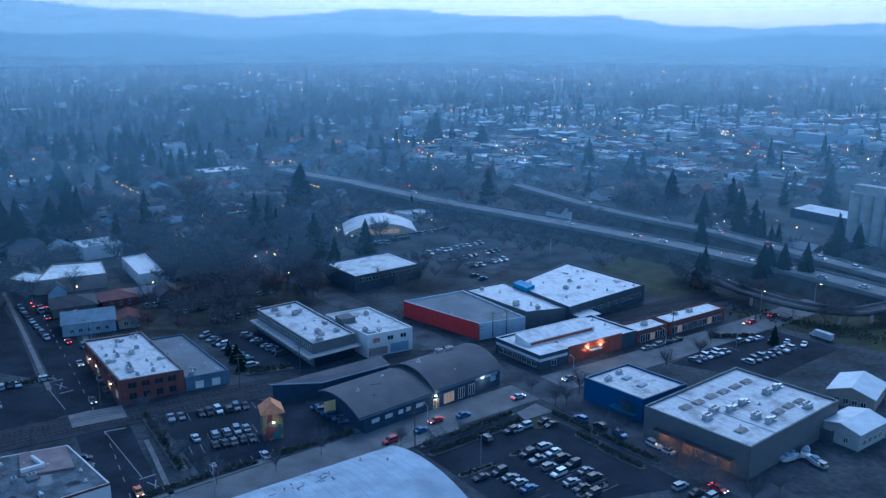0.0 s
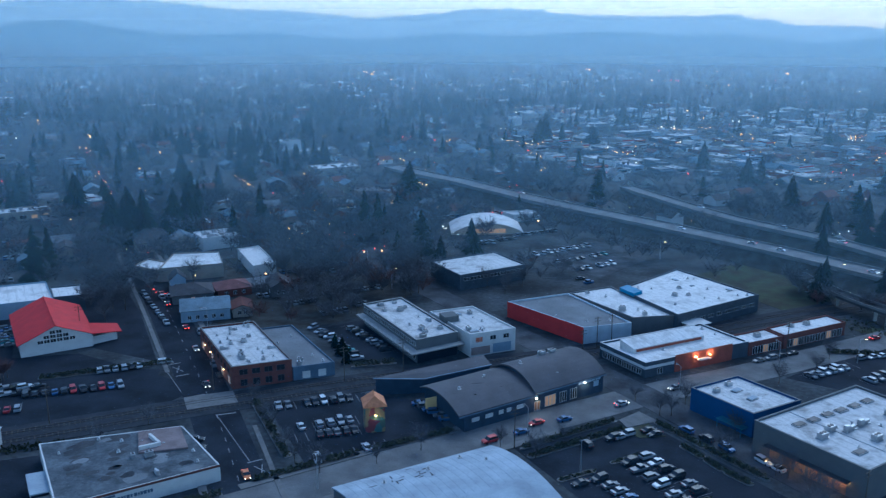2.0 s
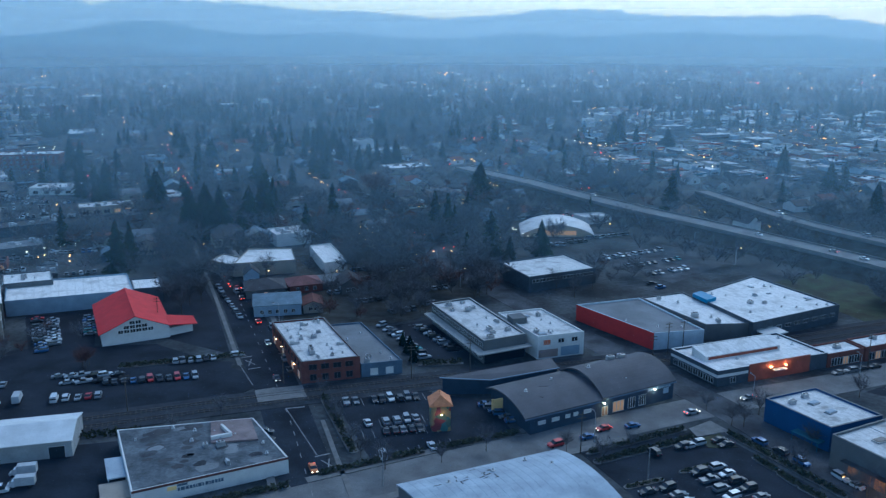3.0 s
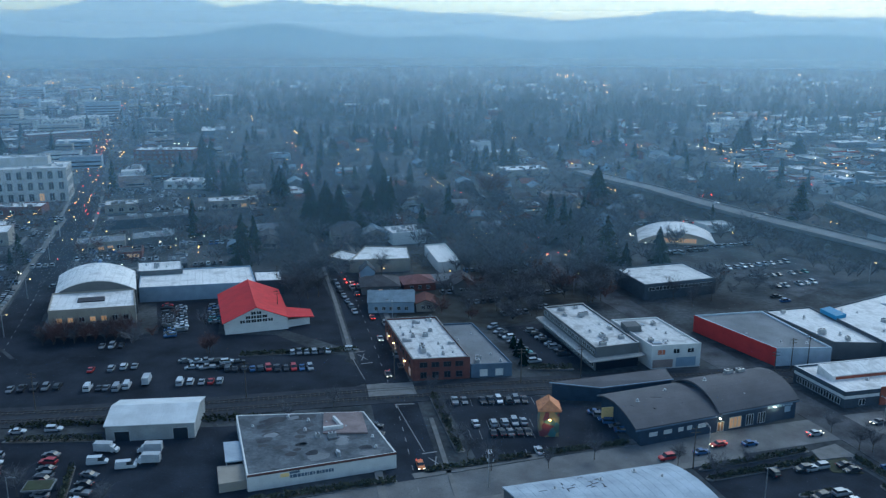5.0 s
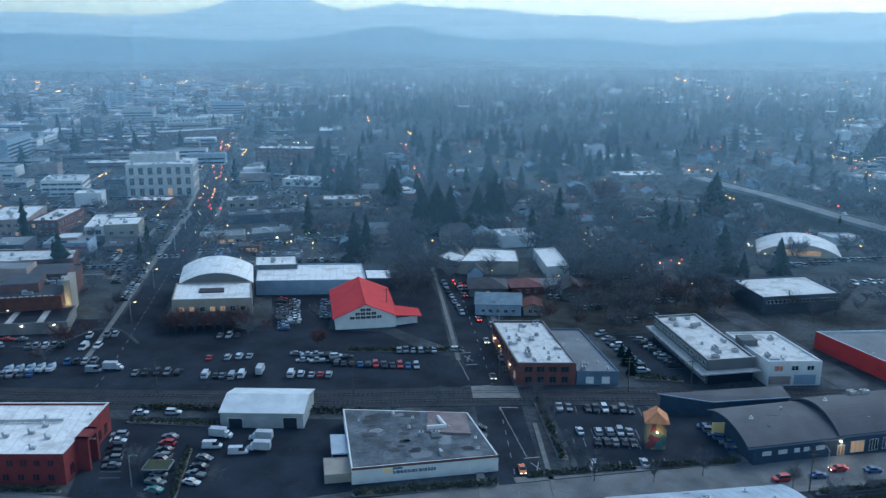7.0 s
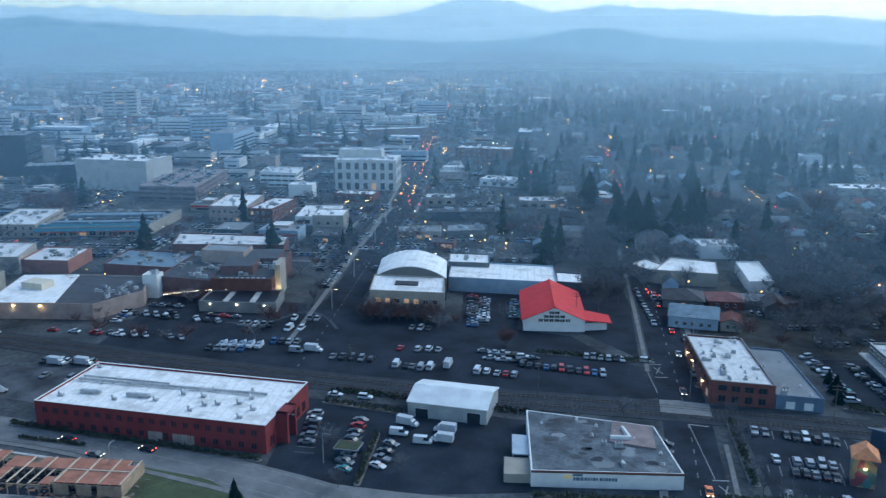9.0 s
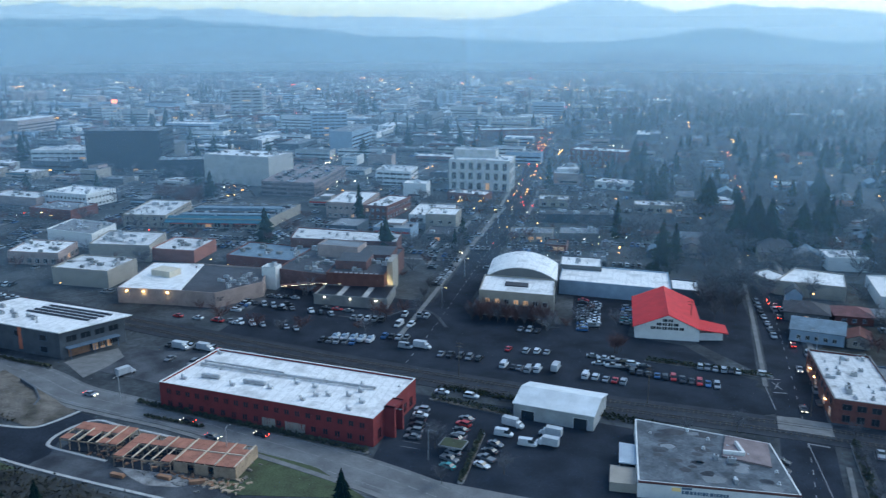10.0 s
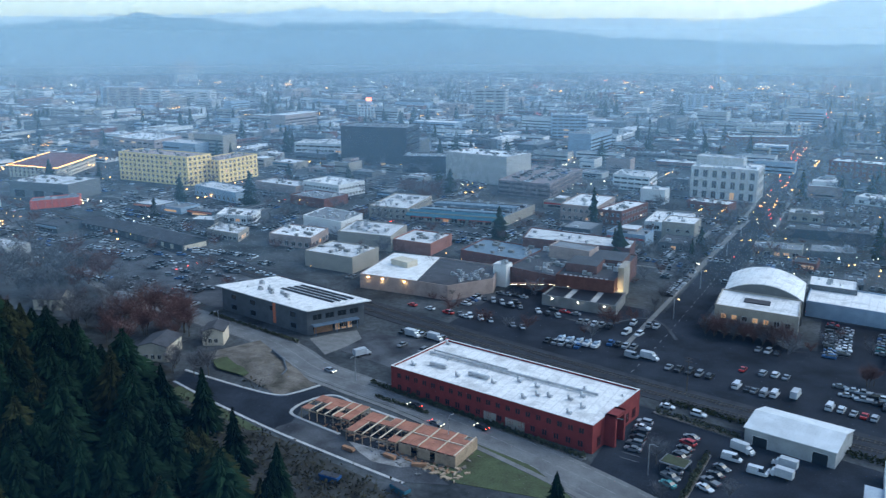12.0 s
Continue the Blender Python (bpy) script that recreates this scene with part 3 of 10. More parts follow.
def striped_building():
    root, p = block("striped_studio", "low studio with dark and pale striped wall", 28.2, 239.2, 33.5, 41, 20, 4.9, M_DARK_WALL, M_WHITE_ROOF, 129, cap=M_WHITE_WALL)
    strip(root, p, "left", 0.2, 20, 2.7, 3.6, M_WHITE_WALL, "pale_band")
    strip(root, p, "front", 0, 11, 2.7, 3.6, M_WHITE_WALL, "pale_band")
    strip(root, p, "front", 11.2, 34, 0, 5.4, M_RED_BROWN, "brick_facade", 0.3, "rust-red brick facade")
    windows(root, p, "left", 8, 0.6, 1.8, 1.6)
    windows(root, p, "front", 4, 0.6, 1.8, 1.6, margin=0.6, skip=(2, 3))
    bm = bmesh.new()
    q = [p.at(s, t) for s, t in ((3, 8.5), (31, 8.5), (33, 14.5), (3, 14.5))]
    lo = [bm.verts.new((*v, 4.4)) for v in q]
    hi = [bm.verts.new((*v, z)) for v, z in zip(q, (5.9, 5.9, 7.2, 7.2))]
    bm.faces.new(hi)
    for k in range(4):
        bm.faces.new((lo[k], lo[(k + 1) % 4], hi[(k + 1) % 4], hi[k]))
    part("clerestory", bm, M_WHITE_ROOF, root, "raised sloping roof light with brown band")
    bm = bmesh.new()
    a, c = p.at(4, 8.44), p.at(30, 8.44)
    bm.faces.new([bm.verts.new(v) for v in ((*a, 4.7), (*c, 4.7), (*c, 5.6), (*a, 5.6))])
    part("clerestory_band", bm, M_RED_BROWN, root)
    for s in (19, 24.5):
        ob = wall_pose(p, "front", s, 0)
        q = root.matrix_basis @ ob @ Vector((0, -0.9, 4.0))
        bm = bmesh.new()
        box(bm, -0.25, -0.75, 3.5, 0.25, -0.3, 3.7)
        part("wall_lamp", bm, M_WARM, root).matrix_basis = ob
        li = new("wall_lamp_light", bpy.data.lights.new("wall_lamp_light", 'POINT'))
        li.data.energy, li.data.color, li.data.shadow_soft_size = 220, (1.0, 0.5, 0.22), 0.3
        li.location = q
    bm = bmesh.new()
    box(bm, -2.2, -1.6, 2.6, 2.2, -0.3, 2.85)
    part("entrance_canopy", bm, M_WHITE_WALL, root).matrix_basis = wall_pose(p, "front", 22, 0)
    units(root, p, 4.4, {"air_conditioner": 2, "roof_vent": 4}, 33)
    root, p = block("shop_row", "row of shops under a white roof", 62.6, 261.6, 33.5, 14.5, 8, 4.5, M_BRICK, M_WHITE_ROOF, 122)
    windows(root, p, "front", 5, 0.4, 2.0, 2.4, glass=M_DIM_WIN, skip=(0, 1, 3, 4))
    windows(root, p, "front", 5, 0.4, 2.0, 2.4, skip=(2,))
    units(root, p, 4.0, {"air_conditioner": 1}, 34)
    root, p = block("shop_row", "long row of shops under a white roof", 75.2, 269.6, 34.5, 29, 8, 4.8, M_BRICK, M_WHITE_ROOF, 122)
    windows(root, p, "front", 10, 0.4, 2.0, 2.4, glass=M_DIM_WIN, skip=(0, 2, 3, 4, 5, 6, 8, 9))
    windows(root, p, "front", 10, 0.4, 2.0, 2.4, skip=(1, 7))
    units(root, p, 4.3, {"air_conditioner": 2}, 35)


def fixed_units(root, kind, z, spots, ang=0, k=1.0):
    """Roof plant at world spots."""
    inv = root.matrix_basis.inverted()
    for x, y in spots:
        q = inv @ Vector((x, y, 0))
        share(kind, unit_mesh(kind), root, pose(q.x, q.y, z, 0, 0, ang) @ Matrix.Diagonal((k, k, k, 1)))


def market_hall():
    root, p = block("blue_walled_hall", "blue-walled annex of the market hall, white roof", 51.5, 204.0, 36, 17.5, 19.7, 6.6, M_BLUE_WALL, M_STAIN_ROOF, 132, cap=M_PARAPET)
    fixed_units(root, "skylight", 6.1, ((50.3, 219.1), (53.4, 214.3)), 100, 1.3)
    fixed_units(root, "air_conditioner", 6.1, ((48.8, 222.7), (44.8, 217.8)))
    bm = bmesh.new()
    box(bm, 0, -2.6, 2.3, 8, 0, 2.5)
    for s in (0.3, 7.6):
        box(bm, s, -2.5, 0, s + 0.15, -2.35, 2.3)
    part("awning", bm, M_TEAL, root, "teal canopy on posts").matrix_basis = wall_pose(p, "left", 10.5, 0)
    root, p = block("market_hall", "grey market hall with skylights in a white roof", 69.2, 174.6, 39, 40.6, 29.2, 8.3, M_GREY_WALL, M_STAIN_ROOF, 131, cap=M_PARAPET)
    fixed_units(root, "skylight_flat", 7.8, ((60.4, 196.5), (64.5, 199.6), (68.8, 203.1), (73.0, 206.2), (77.2, 209.4), (81.3, 212.8), (70.2, 183.8), (82.9, 194.1), (86.8, 197.5), (90.7, 200.2)), 90, 1.15)
    fixed_units(root, "air_conditioner", 7.8, ((63.9, 190.0), (66.7, 194.0), (76.2, 190.8), (84.2, 205.3), (91.3, 196.7)), 0, 1.35)
    fixed_units(root, "duct_unit", 7.8, ((75.9, 198.9), (79.0, 188.7), (88.1, 208.6), (71.6, 195.1)), 0, 1.3)
    units(root, p, 7.8, {"roof_vent": 8}, 11)
    bm = bmesh.new()
    a, c = p.at(12, 0.5), p.at(12, 29)
    cyl(bm, (*a, 7.85), (*c, 7.85), 0.12, n=4)
    part("roof_seam", bm, M_STEEL, root)
    # terrace bays: warm brown panels stand in for the lit recess, lamps between
    for k in range(6):
        s = 5.0 + 3.4 * k
        strip(root, p, "left", s, s + 2.6, 0.1, 3.2, M_TERRACE, "terrace_bay", 0.05, "warm brown panel for the lit terrace recess")
        wall_lamp(root, p, "left", s + 3.0, 3.7, M_WARM, 90 if k % 2 == 0 else 0)
    bm = bmesh.new()
    box(bm, 4, -1.8, 3.75, 25.5, 0, 3.9)
    part("terrace_canopy", bm, M_DARKSTEEL, root).matrix_basis = wall_pose(p, "left", 0, 0)
    root, p = block("lean_to_shed", "dark lean-to shed behind the market hall", 96.2, 192.6, 39, 12, 6, 3.0, M_DARK_WALL, M_DARK_ROOF)


def dark_shop():
    root, p = block("flooring_store", "flooring store with patched grey roof and white front", -101.1, 143.7, 38.8, 34.7, 32.4, 4.2, M_WHITE_WALL, M_PATCH_ROOF, 128.2, parapet=0.12, far=(-91.0, 182.9))
    strip(root, p, "front", 0, 34.7, 3.65, 4.25, M_DARK_BRICK, "fascia", 0.08, "dark maroon fascia board")
    strip(root, p, "front", 7.4, 9.4, 2.4, 3.3, M_YELLOW_WALL, "sign_panel", 0.1)
    strip(root, p, "front", 9.5, 11.8, 3.0, 3.5, M_SLATE, "sign_panel", 0.09)
    s = 9.6
    for w in (0.5, 0.9, 0.7, 0.6, 0.5, 0.3, 0.7, 0.4, 0.0, 0.7, 0.3, 0.6, 0.6, 0.5, 0.5):
        if w:
            strip(root, p, "front", s, s + w, 1.9, 2.7, M_SLATE, "sign_bar", 0.08)
        s += w + 0.16
    # round repair patches and ponds on the felt
    rr = random.Random(12)
    for k in range(34):
        s, t, q = rr.uniform(2, 32), rr.uniform(2, 30), rr.uniform(0.5, 2.4)
        if s > 21 and t > 15:
            continue
        c = p.at(s, t)
        n, ph = 11, rr.uniform(0, 6)
        bm = bmesh.new()
        prism(bm, [(c.x + q * rr.uniform(0.75, 1.15) * math.cos(ph + 6.283 * i / n) * 1.3, c.y + q * rr.uniform(0.6, 1.0) * math.sin(ph + 6.283 * i / n)) for i in range(n)], 4.05, 4.09 + 0.004 * k / 34 + 0.002 * (k % 3))
        part("repair_patch", bm, (M_DARK_ROOF, M_GREY_ROOF, M_ASPHALT2)[k % 3], root)
    units(root, p, 4.08, {"roof_vent": 9, "air_conditioner": 2, "duct_unit": 1}, 12)
    # a pinkish deck with a low pale wall at the back corner
    deck = [p.at(s, t) for s, t in ((20.5, 17.5), (31.5, 15), (33.8, 31.2), (23.5, 31.4))]
    bm = bmesh.new()
    prism(bm, deck, 4.085, 4.5)
    part("roof_deck", bm, M_DECK, root, "raised brownish deck on the roof")
    for a, b in (((21.0, 19.0), (26.0, 19.6)), ((26.0, 19.6), (25.2, 26.5))):
        a, b = p.at(*a), p.at(*b)
        d = b - a
        bm = bmesh.new()
        box(bm, 0, -0.3, 0, d.length, 0.3, 0.9)
        part("deck_wall", bm, M_WHITE_WALL, root, "low white wall on the deck").matrix_basis = pose(a.x, a.y, 4.505, 0, 0, math.degrees(math.atan2(d.y, d.x)))
    # carport beside the store
    bm = bmesh.new()
    prism(bm, [p.at(-4.2, 9.5), p.at(-0.01, 9.5), p.at(-0.01, 19.5), p.at(-4.2, 19.5)], 2.9, 3.2)
    part("carport_roof", bm, M_TIN_ROOF, root, "pale carport roof")
    bm = bmesh.new()
    prism(bm, [p.at(-6.2, 1.5), p.at(-0.01, 1.5), p.at(-0.01, 9.4), p.at(-6.2, 9.4)], 0, 2.3)
    part("side_wing", bm, M_BEIGE_WALL, root, "low beige side wing")
    for s, t in ((-4.0, 10), (-4.0, 19)):
        c = p.at(s, t)
        bm = bmesh.new()
        cyl(bm, (*c, 0), (*c, 2.9), 0.12, n=6)
        part("post", bm, M_STEEL, root)


M_DECK = mat("brownish_deck", (0.2, 0.155, 0.15), 0.85, 0.25, 0.3, 3, 0.01)


def red_brick_long():
    root, p = block("red_brick_works", "long dark red brick works with a white roof", -216.8, 81.3, 28.5, 65.7, 27.8, 7.8, M_DARKRED, M_WHITE_ROOF, 118.8, cap=M_WHITE_WALL)
    windows(root, p, "front", 20, 4.8, 1.3, 1.4, frame_m=M_DARKRED)
    windows(root, p, "front", 18, 1.2, 1.3, 1.5, frame_m=M_DARKRED)
    windows(root, p, "right", 6, 1.0, 1.8, 2.6, frame_m=M_DARKRED)
    units(root, p, 7.3, {"roof_vent": 6}, 13)
    fixed_units(root, "exhaust_stack", 7.3, ((-192.0, 109.9), (-186.6, 112.5), (-181.7, 105.4), (-181.7, 109.7), (-175.8, 116.3), (-176.0, 120.3), (-170.0, 116.4), (-168.6, 111.3), (-179.6, 112.2), (-202.8, 95.8), (-194.1, 102.8), (-215.7, 87.6), (-227.4, 104.1)))
    inv = root.matrix_basis.inverted()
    for (x0, y0), (x1, y1), w, h in (((-222, 96), (-174, 124.4), 0.5, 0.7), ((-223.5, 98), (-200, 111), 0.4, 0.5), ((-213.5, 92.4), (-208.6, 95.5), 0.9, 0.9), ((-202.2, 99.5), (-196.2, 103), 0.9, 0.9)):
        a, c = inv @ Vector((x0, y0, 0)), inv @ Vector((x1, y1, 0))
        d = (c - a)
        bm = bmesh.new()
        box(bm, 0, -w / 2, 0.25, d.length, w / 2, 0.25 + h, bevel=0.04)
        n = max(2, int(d.length / 5))
        for k in range(n):
            box(bm, 0.3 + k * d.length / n, -w / 2 - 0.1, 0, 0.5 + k * d.length / n, w / 2 + 0.1, 0.3)
        part("roof_duct", bm, M_STEEL, root).matrix_basis = pose(a.x, a.y, 7.3, 0, 0, math.degrees(math.atan2(d.y, d.x)))
    # entrance frame that stands out at the end wall
    bm = bmesh.new()
    box(bm, 6.5, -3.0, 0, 7.4, 0, 8.4)
    box(bm, 11.6, -3.0, 0, 12.5, 0, 8.4)
    box(bm, 6.5, -3.0, 7.5, 12.5, 0, 8.4)
    part("entrance_frame", bm, M_DARKRED, root, "projecting dark red entrance frame").matrix_basis = wall_pose(p, "right", 0, 0)
    for s, w in ((33, 4), (40, 6)):
        strip(root, p, "front", s, s + w, 0, 2.8, M_BEIGE_WALL, "loading_door", 0.08)


def grey_offices():
    root, p = block("charcoal_office", "charcoal two-storey office with an overhanging white roof", -316, 50, 27, 47.5, 22, 9.2, M_DKGREY_WALL, M_GREY_ROOF, 97, parapet=0.2)
    windows(root, p, "front", 4, 5.4, 3.0, 1.8, glass=M_GLASS, frame_m=M_SLATE, bars=0)
    windows(root, p, "front", 4, 1.4, 3.0, 1.8, glass=M_GLASS, frame_m=M_SLATE, skip=(2,), bars=0)
    windows(root, p, "right", 4, 5.2, 3.2, 1.8, frame_m=M_DARKSTEEL)
    windows(root, p, "right", 4, 1.0, 3.2, 2.2, frame_m=M_DARKSTEEL)
    strip(root, p, "front", 29.5, 31.0, 1, 9.0, M_ORANGE, "accent_panel", 0.1, "orange accent panel")
    bm = bmesh.new()
    prism(bm, [p.at(-1.6, -1.4), p.at(49.6, -1.4), p.at(49.6, 23.4), p.at(-1.6, 23.4)], 9.21, 9.55)
    part("roof_slab", bm, M_WHITE_ROOF, root, "overhanging white roof slab")
    for q, kind in (((14, 6), "air_conditioner"), ((17, 8), "duct_unit"), ((21, 5.5), "air_conditioner"), ((25, 7.5), "duct_unit"), ((12, 11), "roof_vent"), ((29, 6), "air_conditioner"), ((33, 4), "roof_vent"), ((8, 5), "roof_vent"), ((6, 12), "air_conditioner")):
        c = p.at(*q)
        share(kind, unit_mesh(kind), root, pose(c.x, c.y, 9.55))
    # timber-clad entrance with a canopy at the end wall
    strip(root, p, "right", 2.5, 9.5, 0.1, 3.4, M_TERRACE, "entrance_cladding", 0.12, "warm timber entrance cladding")
    for k in range(3):
        share("glazed_door", window_mesh(1.5, 2.3, M_DIM_WIN, M_FRAME, 1), root, wall_pose(p, "right", 11.5 + 2.4 * k, 0.2))
    bm = bmesh.new()
    box(bm, 1.5, -3.0, 3.5, 19, 0, 3.75)
    for q in (2, 10, 18):
        box(bm, q, -2.8, 0.05, q + 0.2, -2.6, 3.5)
    part("entrance_canopy", bm, M_SLATE, root, "slate-blue canopy on posts").matrix_basis = wall_pose(p, "right", 0, 0)
    for k in range(4):
        bm = bmesh.new()
        a, c = p.at(17, 12.2 + 2.6 * k), p.at(45, 12.2 + 2.6 * k)
        d = (c - a).normalized()
        n = Vector((-d.y, d.x)) * 0.55
        vs = [bm.verts.new((*v, z)) for v, z in ((a - n, 9.7), (c - n, 9.7), (c + n, 9.95), (a + n, 9.95))]
        vb = [bm.verts.new((*v, z - 0.1)) for v, z in ((a - n, 9.7), (c - n, 9.7), (c + n, 9.95), (a + n, 9.95))]
        bm.faces.new(vs)
        bm.faces.new(vb[::-1])
        for i in range(4):
            bm.faces.new((vs[i], vb[i], vb[(i + 1) % 4], vs[(i + 1) % 4]))
        part("solar_panel", bm, M_BLACKGLASS, root, "tilted row of dark solar panels")


def arch_hall():
    root, p = block("arched_hall", "beige hall with white flat front roof", -219.5, 205, 33.5, 28, 21.5, 9.8, M_BEIGE_WALL, M_WHITE_ROOF, 131)
    bm = bmesh.new()
    q = [p.at(s, t) for s, t in ((9, 9), (18, 9), (18, 14), (9, 14))]
    prism(bm, q, 9.3, 9.7)
    part("roof_hatch", bm, M_DARK_ROOF, root, "dark flat skylight")
    windows(root, p, "front", 7, 5.2, 1.6, 1.6, lit=0.35, rng=random.Random(4))
    windows(root, p, "right", 5, 5.2, 1.6, 1.6)
    root, p = block("long_white_hall", "long low hall with a white roof", -218, 247.8, 31, 44, 25.5, 6, M_PALEBLUE, M_WHITE_ROOF, 128)
    root, p = block("white_rear_hall", "taller rear hall with a stained white roof", -230.0, 261.8, 33.8, 17.4, 15.8, 7.5, M_GREY_WALL, M_WHITE_ROOF, 129.9)
    units(root, p, 7.0, {"air_conditioner": 2, "roof_vent": 2}, 44)
    root, p = block("white_end_hall", "small hall with a white roof", -181, 271.7, 28, 10.5, 14.7, 6, M_DARK_WALL, M_WHITE_ROOF, 127)


def mid_offices():
    root, p = block("dark_office", "dark two-storey office with pale flat roof", -36.5, 318.8, 38, 32, 24.5, 6.5, M_DARK_WALL, M_STAIN_ROOF, 127)
    windows(root, p, "front", 9, 3.8, 2.6, 1.2)
    root, p = block("white_roof_shop", "white-roofed store with pale walls", -160.7, 313.5, 26.4, 25.9, 25.4, 6, M_BEIGE_WALL, M_WHITE_ROOF, 100.9, far=(-147.0, 343.6))
    root, p = block("white_roof_shop", "narrow shop with a long white roof", -124.9, 326.3, 42.6, 10.3, 31.8, 5, M_WHITE_WALL, M_WHITE_ROOF, 122.7)
    block("white_roof_shop", "low wing of the white-roofed store", -174.6, 319.2, -21, 14.2, 11.6, 5.2, M_BEIGE_WALL, M_WHITE_ROOF, 86.5)
    root, p = block("white_roof_shop", "pale shop with crowded flat roof", -163.7, 365.2, 39.1, 17.1, 15.2, 6.2, M_WHITE_WALL, M_WHITE_ROOF, 131)
    units(root, p, 5.7, {"air_conditioner": 4, "duct_unit": 3}, 17)


for build in (brick_corner, white_offices, red_complex, striped_building, market_hall, dark_shop, red_brick_long, grey_offices, arch_hall, mid_offices):
    build()


# ------------------------------------------------------------ shaped buildings close by
def arc_profile(span, spring, rise, n=14):
    """Points (t, z) of a low circular arc over a span."""
    r = (span * span / 4 + rise * rise) / (2 * rise)
    out = []
    for k in range(n + 1):
        t = span * k / n
        out.append((t, spring + rise - r + math.sqrt(max(0, r * r - (t - span / 2) ** 2))))
    return out


def vaulted(root, plan, s0, s1, spring, rise, roof, wall, along=True, over=0.5, thick=0.3, t0=0.0, t1=None, roof_label=""):
    """Barrel roof with walls below. along: the axis follows the front."""
    t1 = plan.d if t1 is None else t1
    a0, a1, b0, b1 = (s0, s1, t0, t1) if along else (t0, t1, s0, s1)
    prof = arc_profile(b1 - b0, spring, rise)

    def q(a, b):
        return plan.at(a, b) if along else plan.at(b, a)
    bm = bmesh.new()
    rows = []
    for a in (a0 - over, a1 + over):
        rows.append([bm.verts.new((*q(a, b0 + t), z + thick)) for t, z in prof])
        rows.append([bm.verts.new((*q(a, b0 + t), z + 0.01)) for t, z in prof])
    n = len(prof)
    for k in range(n - 1):
        for i, j in ((0, 2), (2, 3), (3, 1), (1, 0)):
            bm.faces.new((rows[i][k], rows[j][k], rows[j][k + 1], rows[i][k + 1]))
    for k in (0, n - 1):
        bm.faces.new((rows[0][k], rows[1][k], rows[3][k], rows[2][k]))
    part("roof", bm, roof, root, roof_label)
    bm = bmesh.new()
    e0 = [q(a0, b0 + t) for t, _ in prof]
    e1 = [q(a1, b0 + t) for t, _ in prof]
    for e in (e0, e1):
        lo = [bm.verts.new((*p, 0)) for p in (e[0], e[-1])]
        hi = [bm.verts.new((*p, z)) for p, (_, z) in zip(e, prof)]
        bm.faces.new([lo[0], *hi, lo[1]])
    for k in (0, -1):
        bm.faces.new([bm.verts.new((*p, z)) for p, z in ((e0[k], 0), (e1[k], 0), (e1[k], prof[k][1]), (e0[k], prof[k][1]))])
    part("wall", bm, wall, root)


def gabled(root, plan, eave, ridge, roof, wall, along=True, over=0.4, thick=0.2):
    """Pitched roof on four walls. along: the ridge follows the front."""
    w, d = (plan.w, plan.d) if along else (plan.d, plan.w)

    def q(a, b):
        return plan.at(a, b) if along else plan.at(b, a)
    bm = bmesh.new()
    lo = [bm.verts.new((*q(a, b), 0)) for a, b in ((0, 0), (w, 0), (w, d), (0, d))]
    hi = [bm.verts.new((*q(a, b), eave)) for a, b in ((0, 0), (w, 0), (w, d), (0, d))]
    r = [bm.verts.new((*q(a, d / 2), ridge)) for a in (0, w)]
    bm.faces.new((lo[0], lo[1], hi[1], hi[0]))
    bm.faces.new((lo[2], lo[3], hi[3], hi[2]))
    bm.faces.new((lo[1], lo[2], hi[2], r[1], hi[1]))
    bm.faces.new((lo[3], lo[0], hi[0], r[0], hi[3]))
    part("wall", bm, wall, root)
    bm = bmesh.new()
    k = (ridge - eave) / (d / 2)
    for sgn in (0, 1):
        b_out, b_mid = (-over, d / 2) if not sgn else (d + over, d / 2)
        zo = eave - over * k
        top = [bm.verts.new((*q(a, b), z + thick)) for a, b, z in ((-over, b_out, zo), (w + over, b_out, zo), (w + over, b_mid, ridge), (-over, b_mid, ridge))]
        bot = [bm.verts.new((*q(a, b), z + 0.01)) for a, b, z in ((-over, b_out, zo), (w + over, b_out, zo), (w + over, b_mid, ridge), (-over, b_mid, ridge))]
        bm.faces.new(top)
        bm.faces.new(bot[::-1])
        for i in range(4):
            j = (i + 1) % 4
            bm.faces.new((top[i], bot[i], bot[j], top[j]))
    part("roof", bm, roof, root)


def bars(root, plan, side, s, z, widths, height, material, name="sign_bar", gap=0.25):
    """Lettering that stays plain bars."""
    for w in widths:
        bm = bmesh.new()
        box(bm, 0, -0.08, 0, w, 0.0, height)
        ob = part(name, bm, material, root)
        ob.matrix_basis = wall_pose(plan, side, s, z)
        s += w + gap


M_HALL_WALL = mat("blue_hall_siding", (0.026, 0.044, 0.07), 0.7, 0.2, 0.5, 5, 0.01)


def slant_roof(root, pts, zs, thick, material, label="", name="roof"):
    """A plane roof over a footprint whose corners lie at different heights."""
    bm = bmesh.new()
    top = [bm.verts.new((*q, z)) for q, z in zip(pts, zs)]
    bot = [bm.verts.new((*q, z - thick)) for q, z in zip(pts, zs)]
    n = len(pts)
    bm.faces.new(top)
    bm.faces.new(bot[::-1])
    for i in range(n):
        bm.faces.new((top[i], bot[i], bot[(i + 1) % n], top[(i + 1) % n]))
    return part(name, bm, material, root, label)


